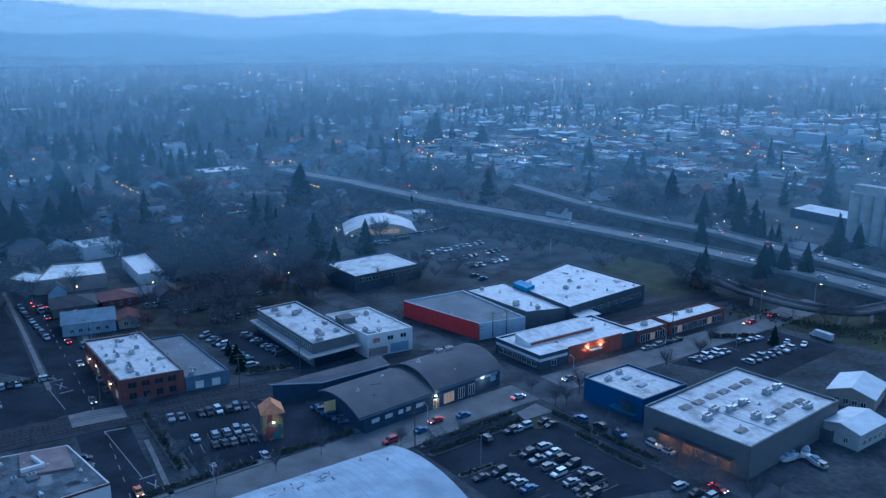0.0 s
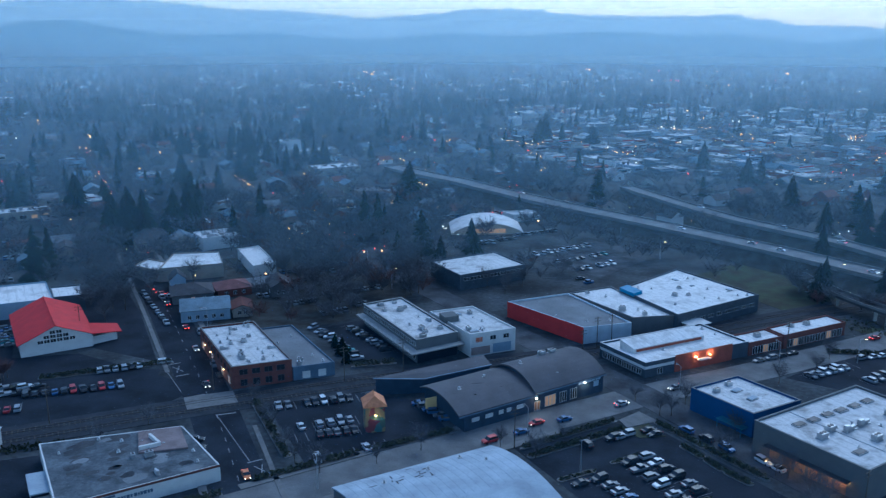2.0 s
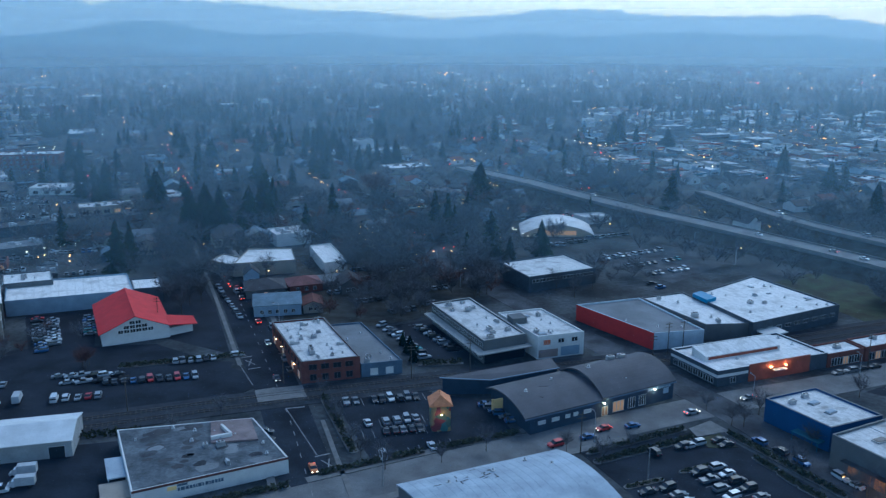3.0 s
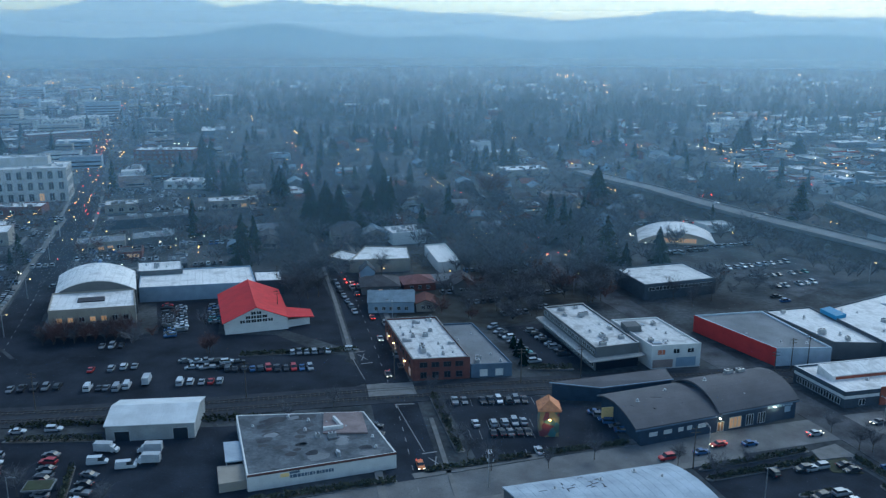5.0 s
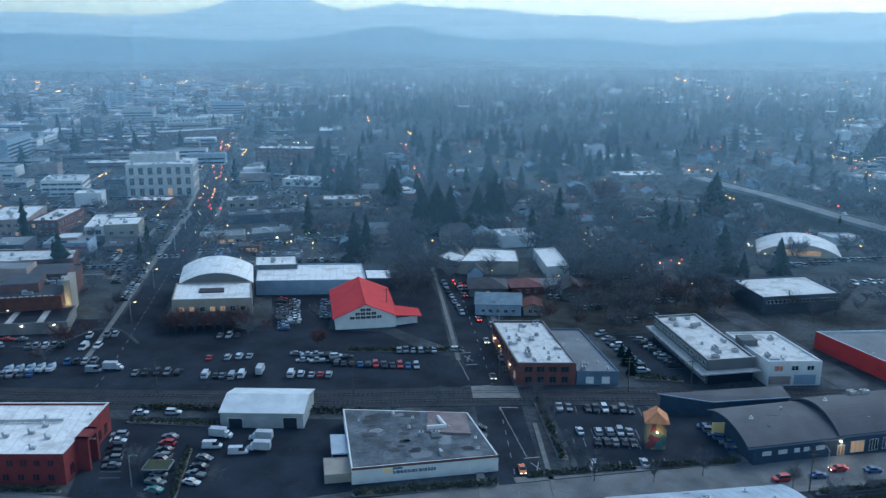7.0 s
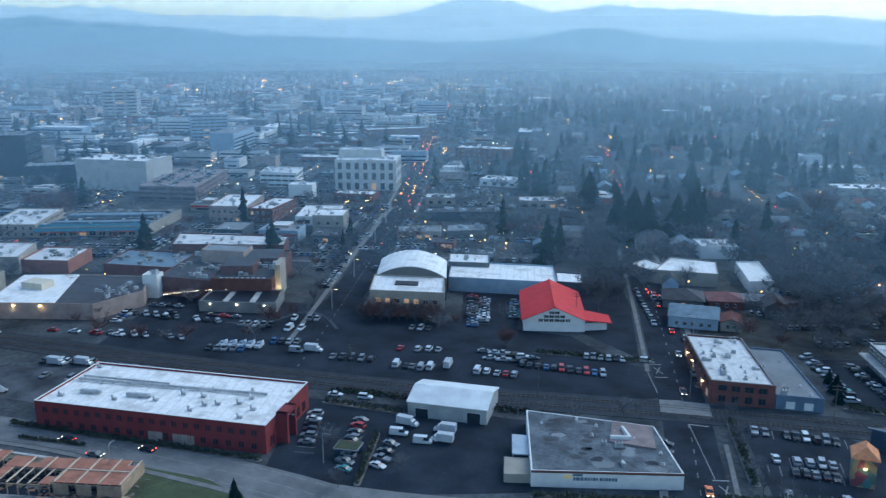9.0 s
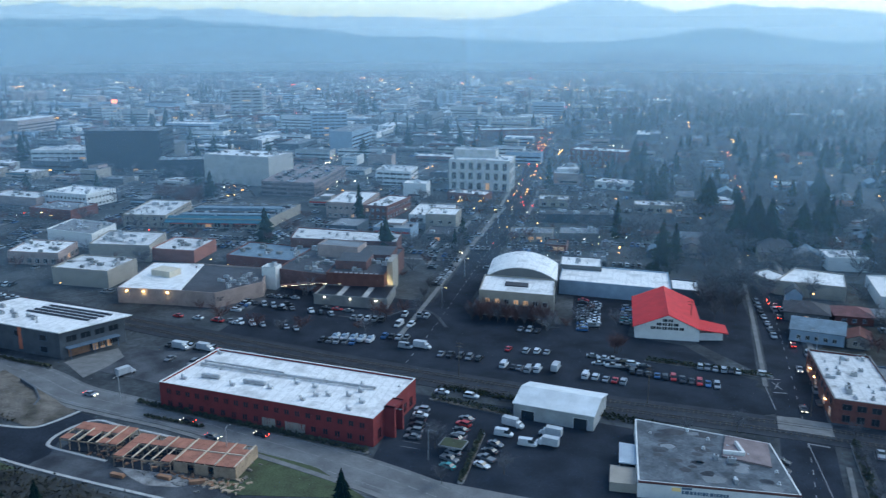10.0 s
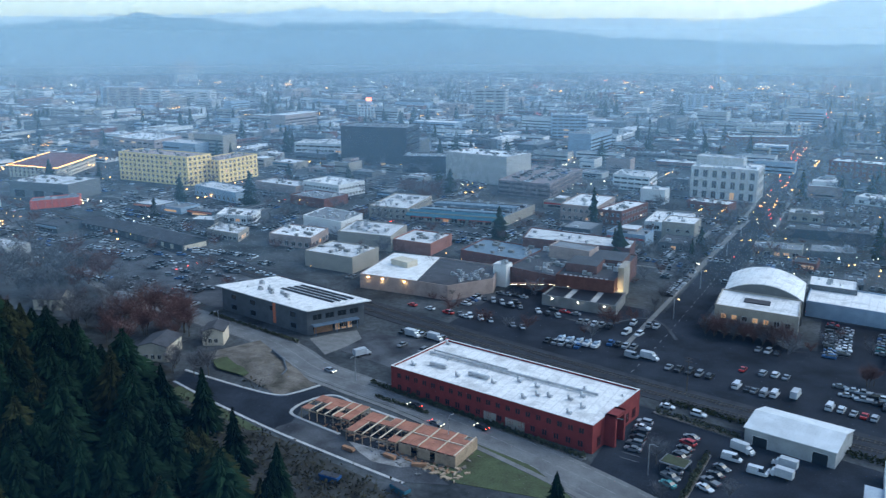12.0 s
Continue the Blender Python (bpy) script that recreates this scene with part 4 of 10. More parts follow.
def curved_hall():
    root = tagged(empty("curved_roof_hall", -21.3, 197.0, 0, 40.5), "dark hall with stepped barrel roofs and blue-grey walls", "building")
    p = Plan(-21.3, 197.0, 40.5, 48.2, 21.5, 127)
    vaulted(root, p, 0, 23, 4.5, 2.3, M_CURVED_ROOF, M_HALL_WALL, over=1.6, thick=0.4)
    vaulted(root, p, 24.2, 48.2, 4.9, 3.5, M_CURVED_ROOF, M_HALL_WALL, over=0.9, thick=0.4)
    for s0, s1, z in ((-1.6, 24.2, 4.42), (24.3, 49.1, 4.82)):          # pale gutter along the eaves
        strip(root, p, "front", s0, s1, z - 0.12, z + 0.14, M_SLATE, "gutter", 0.22)
    for s in (3.6, 7.9, 11.8, 14.4, 18.2):
        share("window", window_mesh(2.2 if s > 16 or s < 8 else 1.3, 0.9, M_FRAME, M_WHITE_WALL, 1), root, wall_pose(p, "front", s, 2.3))
    for s, w in ((28.6, 3.6), (33.2, 2.2), (37.0, 2.2)):
        share("shop_window", window_mesh(w, 2.9, M_DIM_WIN if s < 30 else M_GLASS, M_FRAME, 2), root, wall_pose(p, "front", s, 0.5))
    share("door", window_mesh(1.8, 2.5, M_TERRACE, M_FRAME, 1), root, wall_pose(p, "front", 24.0, 0.2))
    wall_lamp(root, p, "front", 23.6, 4.0, M_WHITE_LAMP, 90, (1.0, 0.8, 0.5))
    wall_lamp(root, p, "front", 41, 4.5, M_WHITE_LAMP, 90, (1.0, 0.88, 0.65))
    bars(root, p, "front", 38.8, 4.0, (0.8, 0.7, 0.8, 0.6, 0.8, 0.7, 0.3, 0.7, 0.8), 0.65, M_PALEBLUE)
    strip(root, p, "front", 44.5, 46.4, 2.2, 3.8, M_PALEBLUE, "poster_panel", 0.07, "pale blue poster panel")
    for s, t, z, kind, k in ((4.5, 10, 6.95, "roof_vent", 1.2), (15, 13.5, 6.8, "roof_vent", 1.2), (27, 12.5, 8.55, "roof_vent", 1.2), (37.0, 15.5, 7.95, "air_conditioner", 1.2), (40.5, 15, 8.0, "air_conditioner", 1.2), (34, 4, 7.1, "roof_vent", 0.7)):
        c = p.at(s, t)
        share(kind, unit_mesh(kind), root, pose(c.x, c.y, z) @ Matrix.Diagonal((k, k, k, 1)))
    for s, t, z, a, ln in ((6.5, 6.5, 6.65, 120, 2.6), (10.5, 10.5, 7.1, 160, 2.8), (15.5, 6.5, 6.65, 130, 1.6), (28, 6.0, 7.75, 120, 2.2), (42, 7.5, 8.05, 110, 2.2), (1.5, 9, 6.95, 130, 2.4)):
        c = p.at(s, t)
        bm = bmesh.new()
        box(bm, -ln / 2, -0.12, 0, ln / 2, 0.12, 0.16)
        part("roof_scupper", bm, M_DARK_ROOF, root).matrix_basis = pose(c.x, c.y, z, 0, 0, a)
    root = tagged(empty("long_shed_wing", 0, 0), "long low dark shed with a tapering sloped roof", "building")
    Plan(-49.2, 215.6, 26, 37, 7, 128)
    pts = [(-49.4, 216.2), (-35.3, 219.8), (-17.0, 231.4), (-20.0, 237.4)]
    slant_roof(root, pts, (5.2, 4.3, 5.0, 5.6), 0.35, M_CURVED_ROOF, "dark roof with a pale edge")
    slant_roof(root, [(Vector(q) - Vector((-31, 226))) * 0.96 + Vector((-31, 226)) for q in pts], (4.8, 3.9, 4.6, 5.2), 5.2, M_HALL_WALL, "", "wall")
    for a, b in ((pts[0], pts[1]), (pts[1], pts[2])):
        a, b = Vector(a), Vector(b)
        bm = bmesh.new()
        cyl(bm, (*a, 5.2 if a.x < -40 else 4.3), (*b, 4.3 if a.x < -40 else 5.0), 0.16, n=5)
        part("roof_edge", bm, M_PALEBLUE, root, "pale metal roof edge")
    # billboard box at the shed
    root = tagged(empty("yellow_sign_box", -31.5, 208.0, 0, 33), "yellow lit sign box on posts beside the shed", "sign")
    bm = bmesh.new()
    box(bm, -1.7, -0.2, 1.2, 1.7, 0.2, 4.2, bevel=0.05)
    part("panel", bm, M_YELLOW_WALL, root)
    for k in (-1.4, 1.4):
        bm = bmesh.new()
        cyl(bm, (k, 0, 0), (k, 0, 1.25), 0.1)
        part("post", bm, M_DARKSTEEL, root)


def mural_tower():
    root = tagged(empty("mural_tower", -46.3, 193.2, 0, 20), "square tower with painted mural and orange roof", "tower")
    bm = bmesh.new()
    box(bm, 0, 0, 0, 5.0, 5.0, 7.4)
    part("wall", bm, M_MURAL, root, "wall painted with a bright mural")
    bm = bmesh.new()
    o = 0.5
    c = [bm.verts.new(v) for v in ((-o, -o, 7.1), (5 + o, -o, 7.1), (5 + o, 5 + o, 7.1), (-o, 5 + o, 7.1))]
    c2 = [bm.verts.new(v) for v in ((-o, -o, 7.4), (5 + o, -o, 7.4), (5 + o, 5 + o, 7.4), (-o, 5 + o, 7.4))]
    r = [bm.verts.new((2.5, 0.8, 9.9)), bm.verts.new((2.5, 4.2, 9.9))]
    bm.faces.new(c[::-1])
    for i in range(4):
        j = (i + 1) % 4
        bm.faces.new((c[i], c[j], c2[j], c2[i]))
    bm.faces.new((c2[0], c2[1], r[0]))
    bm.faces.new((c2[1], c2[2], r[1], r[0]))
    bm.faces.new((c2[2], c2[3], r[1]))
    bm.faces.new((c2[3], c2[0], r[0], r[1]))
    part("roof", bm, M_ORANGE_ROOF, root, "orange shingled roof")
    bm = bmesh.new()
    cyl(bm, (2.5, 2.5, 9.7), (2.5, 2.5, 10.8), 0.18, 0.05)
    part("finial", bm, M_ORANGE_ROOF, root)
    p = Plan(-46.3, 193.2, 20, 5.0, 5.0)
    wall_lamp(root, p, "front", 2.6, 4.9, M_WARM, 40)


def red_gable():
    root = tagged(empty("red_roofed_hall", -166, 228.8, 0, 38), "white hall under a bright red metal gable roof", "building")
    p = Plan(-166, 228.8, 38, 21.5, 34, 128)
    gabled(root, p, 4.4, 9.0, M_RED_ROOF, M_WHITE_WALL, along=False, over=0.8)
    for z, n in ((3.6, 6), (5.0, 4), (6.4, 2)):
        a = 10.75 - n * 0.95
        for k in range(n):
            share("gable_window", window_mesh(1.5, 1.0, M_GLASS, M_WHITE_WALL, 1), root, wall_pose(p, "front", a + 0.95 + k * 1.9, z))
    bm = bmesh.new()
    pts = [p.at(s, t) for s, t in ((21.6, -0.6), (31, 2.0), (31, 11), (21.6, 11))]
    zs = (4.6, 2.9, 2.9, 4.6)
    top = [bm.verts.new((*q, z)) for q, z in zip(pts, zs)]
    bot = [bm.verts.new((*q, z - 0.25)) for q, z in zip(pts, zs)]
    bm.faces.new(top)
    bm.faces.new(bot[::-1])
    for i in range(4):
        j = (i + 1) % 4
        bm.faces.new((top[i], bot[i], bot[j], top[j]))
    part("porch_roof", bm, M_RED_ROOF, root)
    bm = bmesh.new()
    prism(bm, [p.at(s, t) for s, t in ((21.6, 1.5), (29.5, 3), (29.5, 10), (21.6, 10))], 0, 2.75)
    part("porch_wall", bm, M_WHITE_WALL, root)
    bm = bmesh.new()
    a, b = p.at(10.75, -0.6), p.at(10.75, 34.6)
    cyl(bm, (*a, 9.25), (*b, 9.25), 0.22, n=6)
    part("ridge_cap", bm, M_RED_ROOF, root)


def arched_back():
    root = tagged(empty("barrel_roof_hall", -233, 221.6, 0, 33.5), "hall with a white barrel roof behind the beige front", "building")
    p = Plan(-233, 221.6, 33.5, 28, 26, 131)
    vaulted(root, p, 0, 28, 9.0, 4.3, M_WHITE_ROOF, M_GREY_WALL, along=False, over=0.1)


def lit_barrel():
    root = tagged(empty("pale_barrel_hall", -52, 413, 0, 10), "pale barrel-roofed hall with a warmly lit front", "building")
    p = Plan(-52, 413, 10, 37, 22, 100)
    vaulted(root, p, 0, 37, 1.0, 5.2, M_WHITE_ROOF, M_CREAM, along=False, over=2.0)
    windows(root, p, "front", 6, 0.9, 2.8, 2.2, glass=M_WARM_WIN, margin=9, bars=2)
    root, p = block("dome_side_shop", "low white-roofed shop beside the barrel hall", -22, 447, 30, 16, 10, 4.2, M_WHITE_WALL, M_WHITE_ROOF, 134)


def tin_roof_shed():
    root = tagged(empty("tin_roof_warehouse", -26.5, 131.5, 0, 36), "warehouse under a wide pale-blue curved metal roof", "building")
    p = Plan(-26.5, 131.5, 36, 39, 31.5, 126)
    vaulted(root, p, 0, 39, 5.4, 2.6, M_TIN_ROOF, M_GREY_WALL)
    for k in range(1, 20):
        bm = bmesh.new()
        prof = arc_profile(31.5, 5.4, 2.6, 8)
        for (t0, z0), (t1, z1) in zip(prof[3:], prof[4:]):
            a, b = p.at(k * 1.95, t0), p.at(k * 1.95, t1)
            cyl(bm, (*a, z0 + 0.31), (*b, z1 + 0.31), 0.045, n=4)
        part("roof_seam", bm, M_TIN_ROOF, root)
    rr = random.Random(8)
    for k in range(16):
        s, t = 15 + rr.gauss(0, 4), 24 + rr.gauss(0, 2.2)
        zt = float(np.interp(t, [q[0] for q in prof], [q[1] for q in prof])) + 0.305
        bm = bmesh.new()
        box(bm, -rr.uniform(0.3, 1.2), -0.12, 0, rr.uniform(0.3, 1.2), 0.12, 0.05)
        c = p.at(s, t)
        part("tar_streak", bm, M_DARK_ROOF, root).matrix_basis = pose(c.x, c.y, zt, 0, 0, rr.choice((0, 90, 12)))
    for s, t, z in ((9, 25, 7.3), (20, 26, 7.2), (33, 23, 7.6), (29, 28, 6.8)):
        c = p.at(s, t)
        share("roof_vent", unit_mesh("roof_vent"), root, pose(c.x, c.y, z))


M_SHED_WALL = mat("dull_shed_siding", (0.3, 0.31, 0.31), 0.75, 0.2, 0.3, 4, 0.01)


def white_shed():
    root = tagged(empty("white_metal_shed", -148.3, 151.8, 0, 26.5), "white metal storage shed with open door", "shed")
    p = Plan(-148.3, 151.8, 26.5, 22, 15.5, 116.5)
    gabled(root, p, 4.3, 6.2, M_TIN_ROOF2, M_SHED_WALL, along=True, over=0.3)
    share("open_door", window_mesh(3.6, 3.0, M_GLASS, M_FRAME, 0), root, wall_pose(p, "front", 18.5, 0.05))
    share("open_door", window_mesh(3.6, 2.6, M_GLASS, M_FRAME, 0), root, wall_pose(p, "front", 4, 0.05))
    for k in range(1, 16):
        bm = bmesh.new()
        a, b = p.at(k * 1.37, -0.3), p.at(k * 1.37, 7.75)
        cyl(bm, (*a, 4.47), (*b, 6.42), 0.035, n=4)
        part("roof_seam", bm, M_TIN_ROOF2, root)


def old_houses():
    for x, y, a, w, d, e, r, roof, wall, lab in (
            (-130, 267, 24, 17, 15, 4.2, 6.4, M_BLUE_ROOF, M_PALEBLUE, "pale blue house with a weathered blue roof"),
            (-114, 275, 24, 7, 10, 3.2, 4.6, M_BRICK, M_BEIGE_WALL, "small cottage with a rust-red roof"),
            (-151, 303.5, 30, 6, 7, 4.4, 7.0, M_DARK_ROOF, M_PALEBLUE, "blue gabled old house"),
            (-178, 364.6, 36, 11, 12, 4.2, 7.0, M_BLUE_ROOF, M_PALEBLUE, "greenish gabled house under trees"),
            (-108, 300, 30, 9, 12, 4.0, 6.5, M_DARK_ROOF, M_GREY_WALL, "grey house with a dark roof"),
            (105.8, 217.1, -38, 12, 14, 4.0, 6.0, M_TIN_ROOF2, M_BEIGE_WALL, "tan barn with a pale metal roof"),
            (101.0, 188.3, 36, 13, 10, 4.5, 5.8, M_TIN_ROOF2, M_SHED_WALL, "grey shed with a metal roof"),
            (-345.7, -16.4, 57, 11, 10, 4.5, 7.0, M_DARK_ROOF, M_CREAM, "beige house with a dark roof by the forest"),
            (-271.9, 15.4, 60, 9.6, 12, 5.2, 6.6, M_DARK_ROOF, M_CREAM, "cream house at the forest edge"),
            (-278.2, 36.5, 68, 7, 9, 5.0, 6.2, M_DARK_ROOF, M_CREAM, "small cream outbuilding by the road")):
        root = tagged(empty("house", x, y, 0, a), lab, "house")
        p = Plan(x, y, a, w, d)
        gabled(root, p, e, r, roof, wall, along=w > d)
        windows(root, p, "front", max(2, int(w / 3)), 1.1, 1.1, 1.3)
        windows(root, p, "left", 2, 1.1, 1.0, 1.3)
    for x, y, a, w, d, e, r, roof, wall, lab in (
            (-142, 286, 28, 15, 13, 3.4, 6.4, M_DARK_ROOF, M_GREY_WALL, "old house under a dark hipped roof"),
            (-128, 296, 34, 13, 11, 3.2, 5.6, M_TERRACOTTA, M_BRICK, "low house under a dull red hipped roof"),
            (-118, 305, 34, 12, 9, 3.2, 4.6, M_GREY_ROOF, M_GREY_WALL, "flat-pitched grey house beside its neighbour"),
            (-200, 370, 36, 15, 13, 4.0, 7.4, M_DARK_ROOF, M_GREY_WALL, "grey house under a broad hipped roof")):
        root = tagged(empty("house", x, y, 0, a), lab, "house")
        p = Plan(x, y, a, w, d)
        bm = bmesh.new()
        prism(bm, p.poly(), 0, e)
        part("wall", bm, wall, root)
        o, k = 0.7, d / 2
        c = [p.at(-o, -o), p.at(w + o, -o), p.at(w + o, d + o), p.at(-o, d + o), p.at(k, k), p.at(w - k, k)]
        for ids in ((0, 1, 5, 4), (1, 2, 5), (2, 3, 4, 5), (3, 0, 4)):
            slant_roof(root, [c[q] for q in ids], [e + 0.15 if q < 4 else r for q in ids], 0.14, roof, "", "roof_slope")
        windows(root, p, "front", max(2, int(w / 4)), 1.0, 1.2, 1.3, lit=0.2, rng=random.Random(int(w)))


M_CURVED_ROOF = mat("dark_membrane", (0.088, 0.085, 0.092), 0.8, 0.2, 0.15, 3, 0.01)
M_ORANGE_ROOF = mat("orange_shingles", (0.55, 0.22, 0.1), 0.8, 0.2, 0.8, 6, 0.02)
M_TIN_ROOF2 = mat("white_ribbed_metal", (0.55, 0.57, 0.58), 0.5, 0.15, 0.25, 3, 0.01)
M_BLUE_ROOF = mat("weathered_blue_roof", (0.13, 0.18, 0.22), 0.7, 0.25, 0.3, 3, 0.01)
M_MURAL = bpy.data.materials.new("mural_paint")
M_MURAL.use_nodes = True
nt = M_MURAL.node_tree
vor = nt.nodes.new("ShaderNodeTexVoronoi")
vor.inputs["Scale"].default_value = 0.55
geo = nt.nodes.new("ShaderNodeNewGeometry")
nt.links.new(geo.outputs["Position"], vor.inputs["Vector"])
rp = nt.nodes.new("ShaderNodeValToRGB")
rp.color_ramp.interpolation = 'CONSTANT'
for pos_, col_ in ((0.0, (0.04, 0.13, 0.13)), (0.3, (0.22, 0.17, 0.08)), (0.5, (0.05, 0.1, 0.08)), (0.68, (0.13, 0.03, 0.04)), (0.85, (0.04, 0.05, 0.13))):
    e_ = rp.color_ramp.elements[0] if pos_ == 0 else rp.color_ramp.elements.new(pos_)
    e_.color = (*col_, 1)
rp.color_ramp.elements[len(rp.color_ramp.elements) - 1].color = (0.2, 0.17, 0.1, 1)
nt.links.new(vor.outputs["Color"], rp.inputs["Fac"])
nt.links.new(rp.outputs["Color"], nt.nodes["Principled BSDF"].inputs["Base Color"])
nt.nodes["Principled BSDF"].inputs["Roughness"].default_value = 0.8

for build in (curved_hall, mural_tower, red_gable, arched_back, lit_barrel, tin_roof_shed, white_shed, old_houses):
    build()


# ------------------------------------------------------------ highway, ramp, silos, site
def highway(name, line, width, z):
    pts = smooth_line([(*p, z) for p in line])
    ribbon(name, pts, width, z, M_HIGHWAY, "worn grey elevated highway deck", thick=1.0)
    left, right = ribbon_pts(pts, width)
    for edge in (left, right):
        ribbon("trim_parapet", [(*p, z + 0.85) for p in edge], 0.4, z, M_PARAPET, "weathered concrete highway parapet", thick=0.86)
    bm = bmesh.new()
    wl, wr = ribbon_pts(pts, width + 16)
    il, ir = ribbon_pts(pts, width - 0.5)
    for a, b in ((wl, il), (ir, wr)):
        va = [bm.verts.new((*p, z - 1.0 if a is ir else 0.02)) for p in a]
        vb = [bm.verts.new((*p, z - 1.0 if b is il else 0.02)) for p in b]
        for k in range(len(va) - 1):
            bm.faces.new((va[k], vb[k], vb[k + 1], va[k + 1]))
    tagged(part("ground_embankment", bm, M_LITTER), "dark overgrown highway embankment", "", "", "structure")
    bm = bmesh.new()
    for a, b in zip(pts, pts[1:]):
        d = (b - a)
        n = Vector((-d.y, d.x, 0)).normalized() * 0.09
        for f0, f1 in ((0.0, 0.22), (0.5, 0.72)):
            q0, q1 = a + d * f0, a + d * f1
            bm.faces.new([bm.verts.new((v.x, v.y, z + 0.02)) for v in (q0 - n, q0 + n, q1 + n, q1 - n)])
    tagged(part("trim_lane_marks", bm, M_LINE), "white lane dashes", "", "", "structure")


highway("road_highway_near", [(-118, 592), (-98, 571), (-79, 553), (-61, 537), (-41, 514), (0, 471), (46, 429), (95, 382), (121, 354), (150, 320), (176, 278), (205, 220)], 13, 6)
highway("road_highway_far", [(44, 530), (61, 497), (80, 462), (97, 437), (127, 402), (152, 361), (176, 319), (205, 265), (235, 205)], 10, 6)
RAMP = smooth_line([(98, 345, 5.2), (104, 325, 5.0), (113, 306, 5.0), (125, 289, 5.0), (141, 281, 5.0), (156, 286, 5.2), (176, 296, 5.6)])
ribbon("road_ramp", RAMP, 5.5, 5, M_ASPHALT2, "curved elevated ramp on concrete columns", thick=0.9)
for edge in ribbon_pts(RAMP, 5.5):
    ribbon("trim_parapet", [(*p, 5.9) for p in edge], 0.35, 5, M_PARAPET, "weathered concrete ramp parapet", thick=0.9)
for p in RAMP[3::5]:
    bm = bmesh.new()
    cyl(bm, (p.x, p.y, 0), (p.x, p.y, p.z - 0.9), 0.55, n=12)
    box(bm, p.x - 1.4, p.y - 0.6, p.z - 1.5, p.x + 1.4, p.y + 0.6, p.z - 0.895)
    tagged(part("ramp_column", bm, M_CONCRETE), "round concrete column carrying the highway ramp", "column", "columns of the ramp")

root = tagged(empty("grain_silos", 200, 405, 0, -56), "tall grey concrete silos standing in a row", "silo")
for k in range(6):
    for j in range(2):
        bm = bmesh.new()
        cyl(bm, (k * 6.1, j * 6.1, 0), (k * 6.1, j * 6.1, 24.5), 3.1, n=20)
        part("silo", bm, M_CONCRETE, root)
bm = bmesh.new()
box(bm, -2, 0, 24.505, 33, 6, 28, bevel=0.1)
part("head_house", bm, M_CONCRETE, root)
root, p = block("silo_warehouse", "long warehouse with white roof near the silos", 192, 462, -58, 36, 21, 5, M_DARK_WALL, M_WHITE_ROOF, 40)

root = tagged(empty("timber_frame_site", -214.5, 56.0, 0, 36), "half-built timber house frames on bare ground", "construction site")
r = random.Random(5)
for s0, s1, t0, t1, front in ((2, 18, -6.2, 3.4, (0.9, 0, 0.15, 0, 0.9, 1)), (20.5, 35.6, -11, 1.0, (0.9, 0.1, 0, 0.15, 0.1, 0.6)), (36, 52, -10, 1.4, (1, 1, 1, 1, 1, 1))):
    bm = bmesh.new()
    prism(bm, [(s0, t0), (s1, t0), (s1, t1), (s0, t1)], 0.09, 0.2)
    part("slab", bm, M_ASPHALT, root, "dark floor slab")
    tm = t1 - (t1 - t0) * 0.42
    bays = len(front)
    bw = (s1 - s0) / bays
    for k in range(bays + 1):
        s = s0 + bw * k
        for t in (t0, tm, t1):
            bm = bmesh.new()
            box(bm, s - 0.08, t - 0.08, 0.2, s + 0.08, t + 0.08, 2.9)
            part("stud", bm, M_WOOD, root)
        bm = bmesh.new()
        box(bm, s - 0.1, t0, 2.9, s + 0.1, t1, 3.14)
        part("joist", bm, M_PALE_LUMBER if k % 2 else M_WOOD, root)
    for t in (t0, tm, t1):
        bm = bmesh.new()
        box(bm, s0, t - 0.09, 2.66, s1, t + 0.09, 2.895)
        part("plate", bm, M_WOOD, root)
    for k in range(bays):
        for j in range(2):
            rows_ = ((tm + 0.05, t1 - 0.05, 0.95), (t0 + 0.05, tm - 0.05, front[k]))[j]
            half = (rows_[0] + rows_[1]) / 2
            for u0, u1 in ((rows_[0], half - 0.02), (half + 0.02, rows_[1])):
                if r.random() < rows_[2]:
                    bm = bmesh.new()
                    box(bm, s0 + bw * k + 0.02, u0, 3.145, s0 + bw * (k + 1) - 0.02, u1, 3.2)
                    part("sheathing_panel", bm, M_SHEATH, root)
for s0, t0, s1, t1 in ((7.2, -6.4, 7.5, 0.4), (12.4, -6.4, 12.7, 3.4), (15.2, -6.2, 15.4, 3.4), (25.6, -11.2, 25.9, 1), (30.8, -11.2, 31.1, 1), (36.2, -10, 36.5, 1.4), (41.4, -10, 41.7, 1.4), (46.6, -10, 46.9, 1.4), (36, -4.4, 52, -4.1), (51.6, -10, 51.9, 1.4)):
    bm = bmesh.new()
    box(bm, s0, t0, 3.21, s1, t1, 3.45)
    part("beam", bm, M_PALE_LUMBER, root, "pale new beam across the deck")
for s0, t0, s1, t1 in ((36, -10.14, 39.6, -10.02), (41.6, -10.14, 45, -10.02), (46.4, -10.14, 52, -10.02), (52.02, -10, 52.14, 1.4)):
    bm = bmesh.new()
    box(bm, s0, t0, 0.2, s1, t1, 2.9)
    part("sheathed_wall", bm, M_WOOD, root, "plywood-sheathed wall")

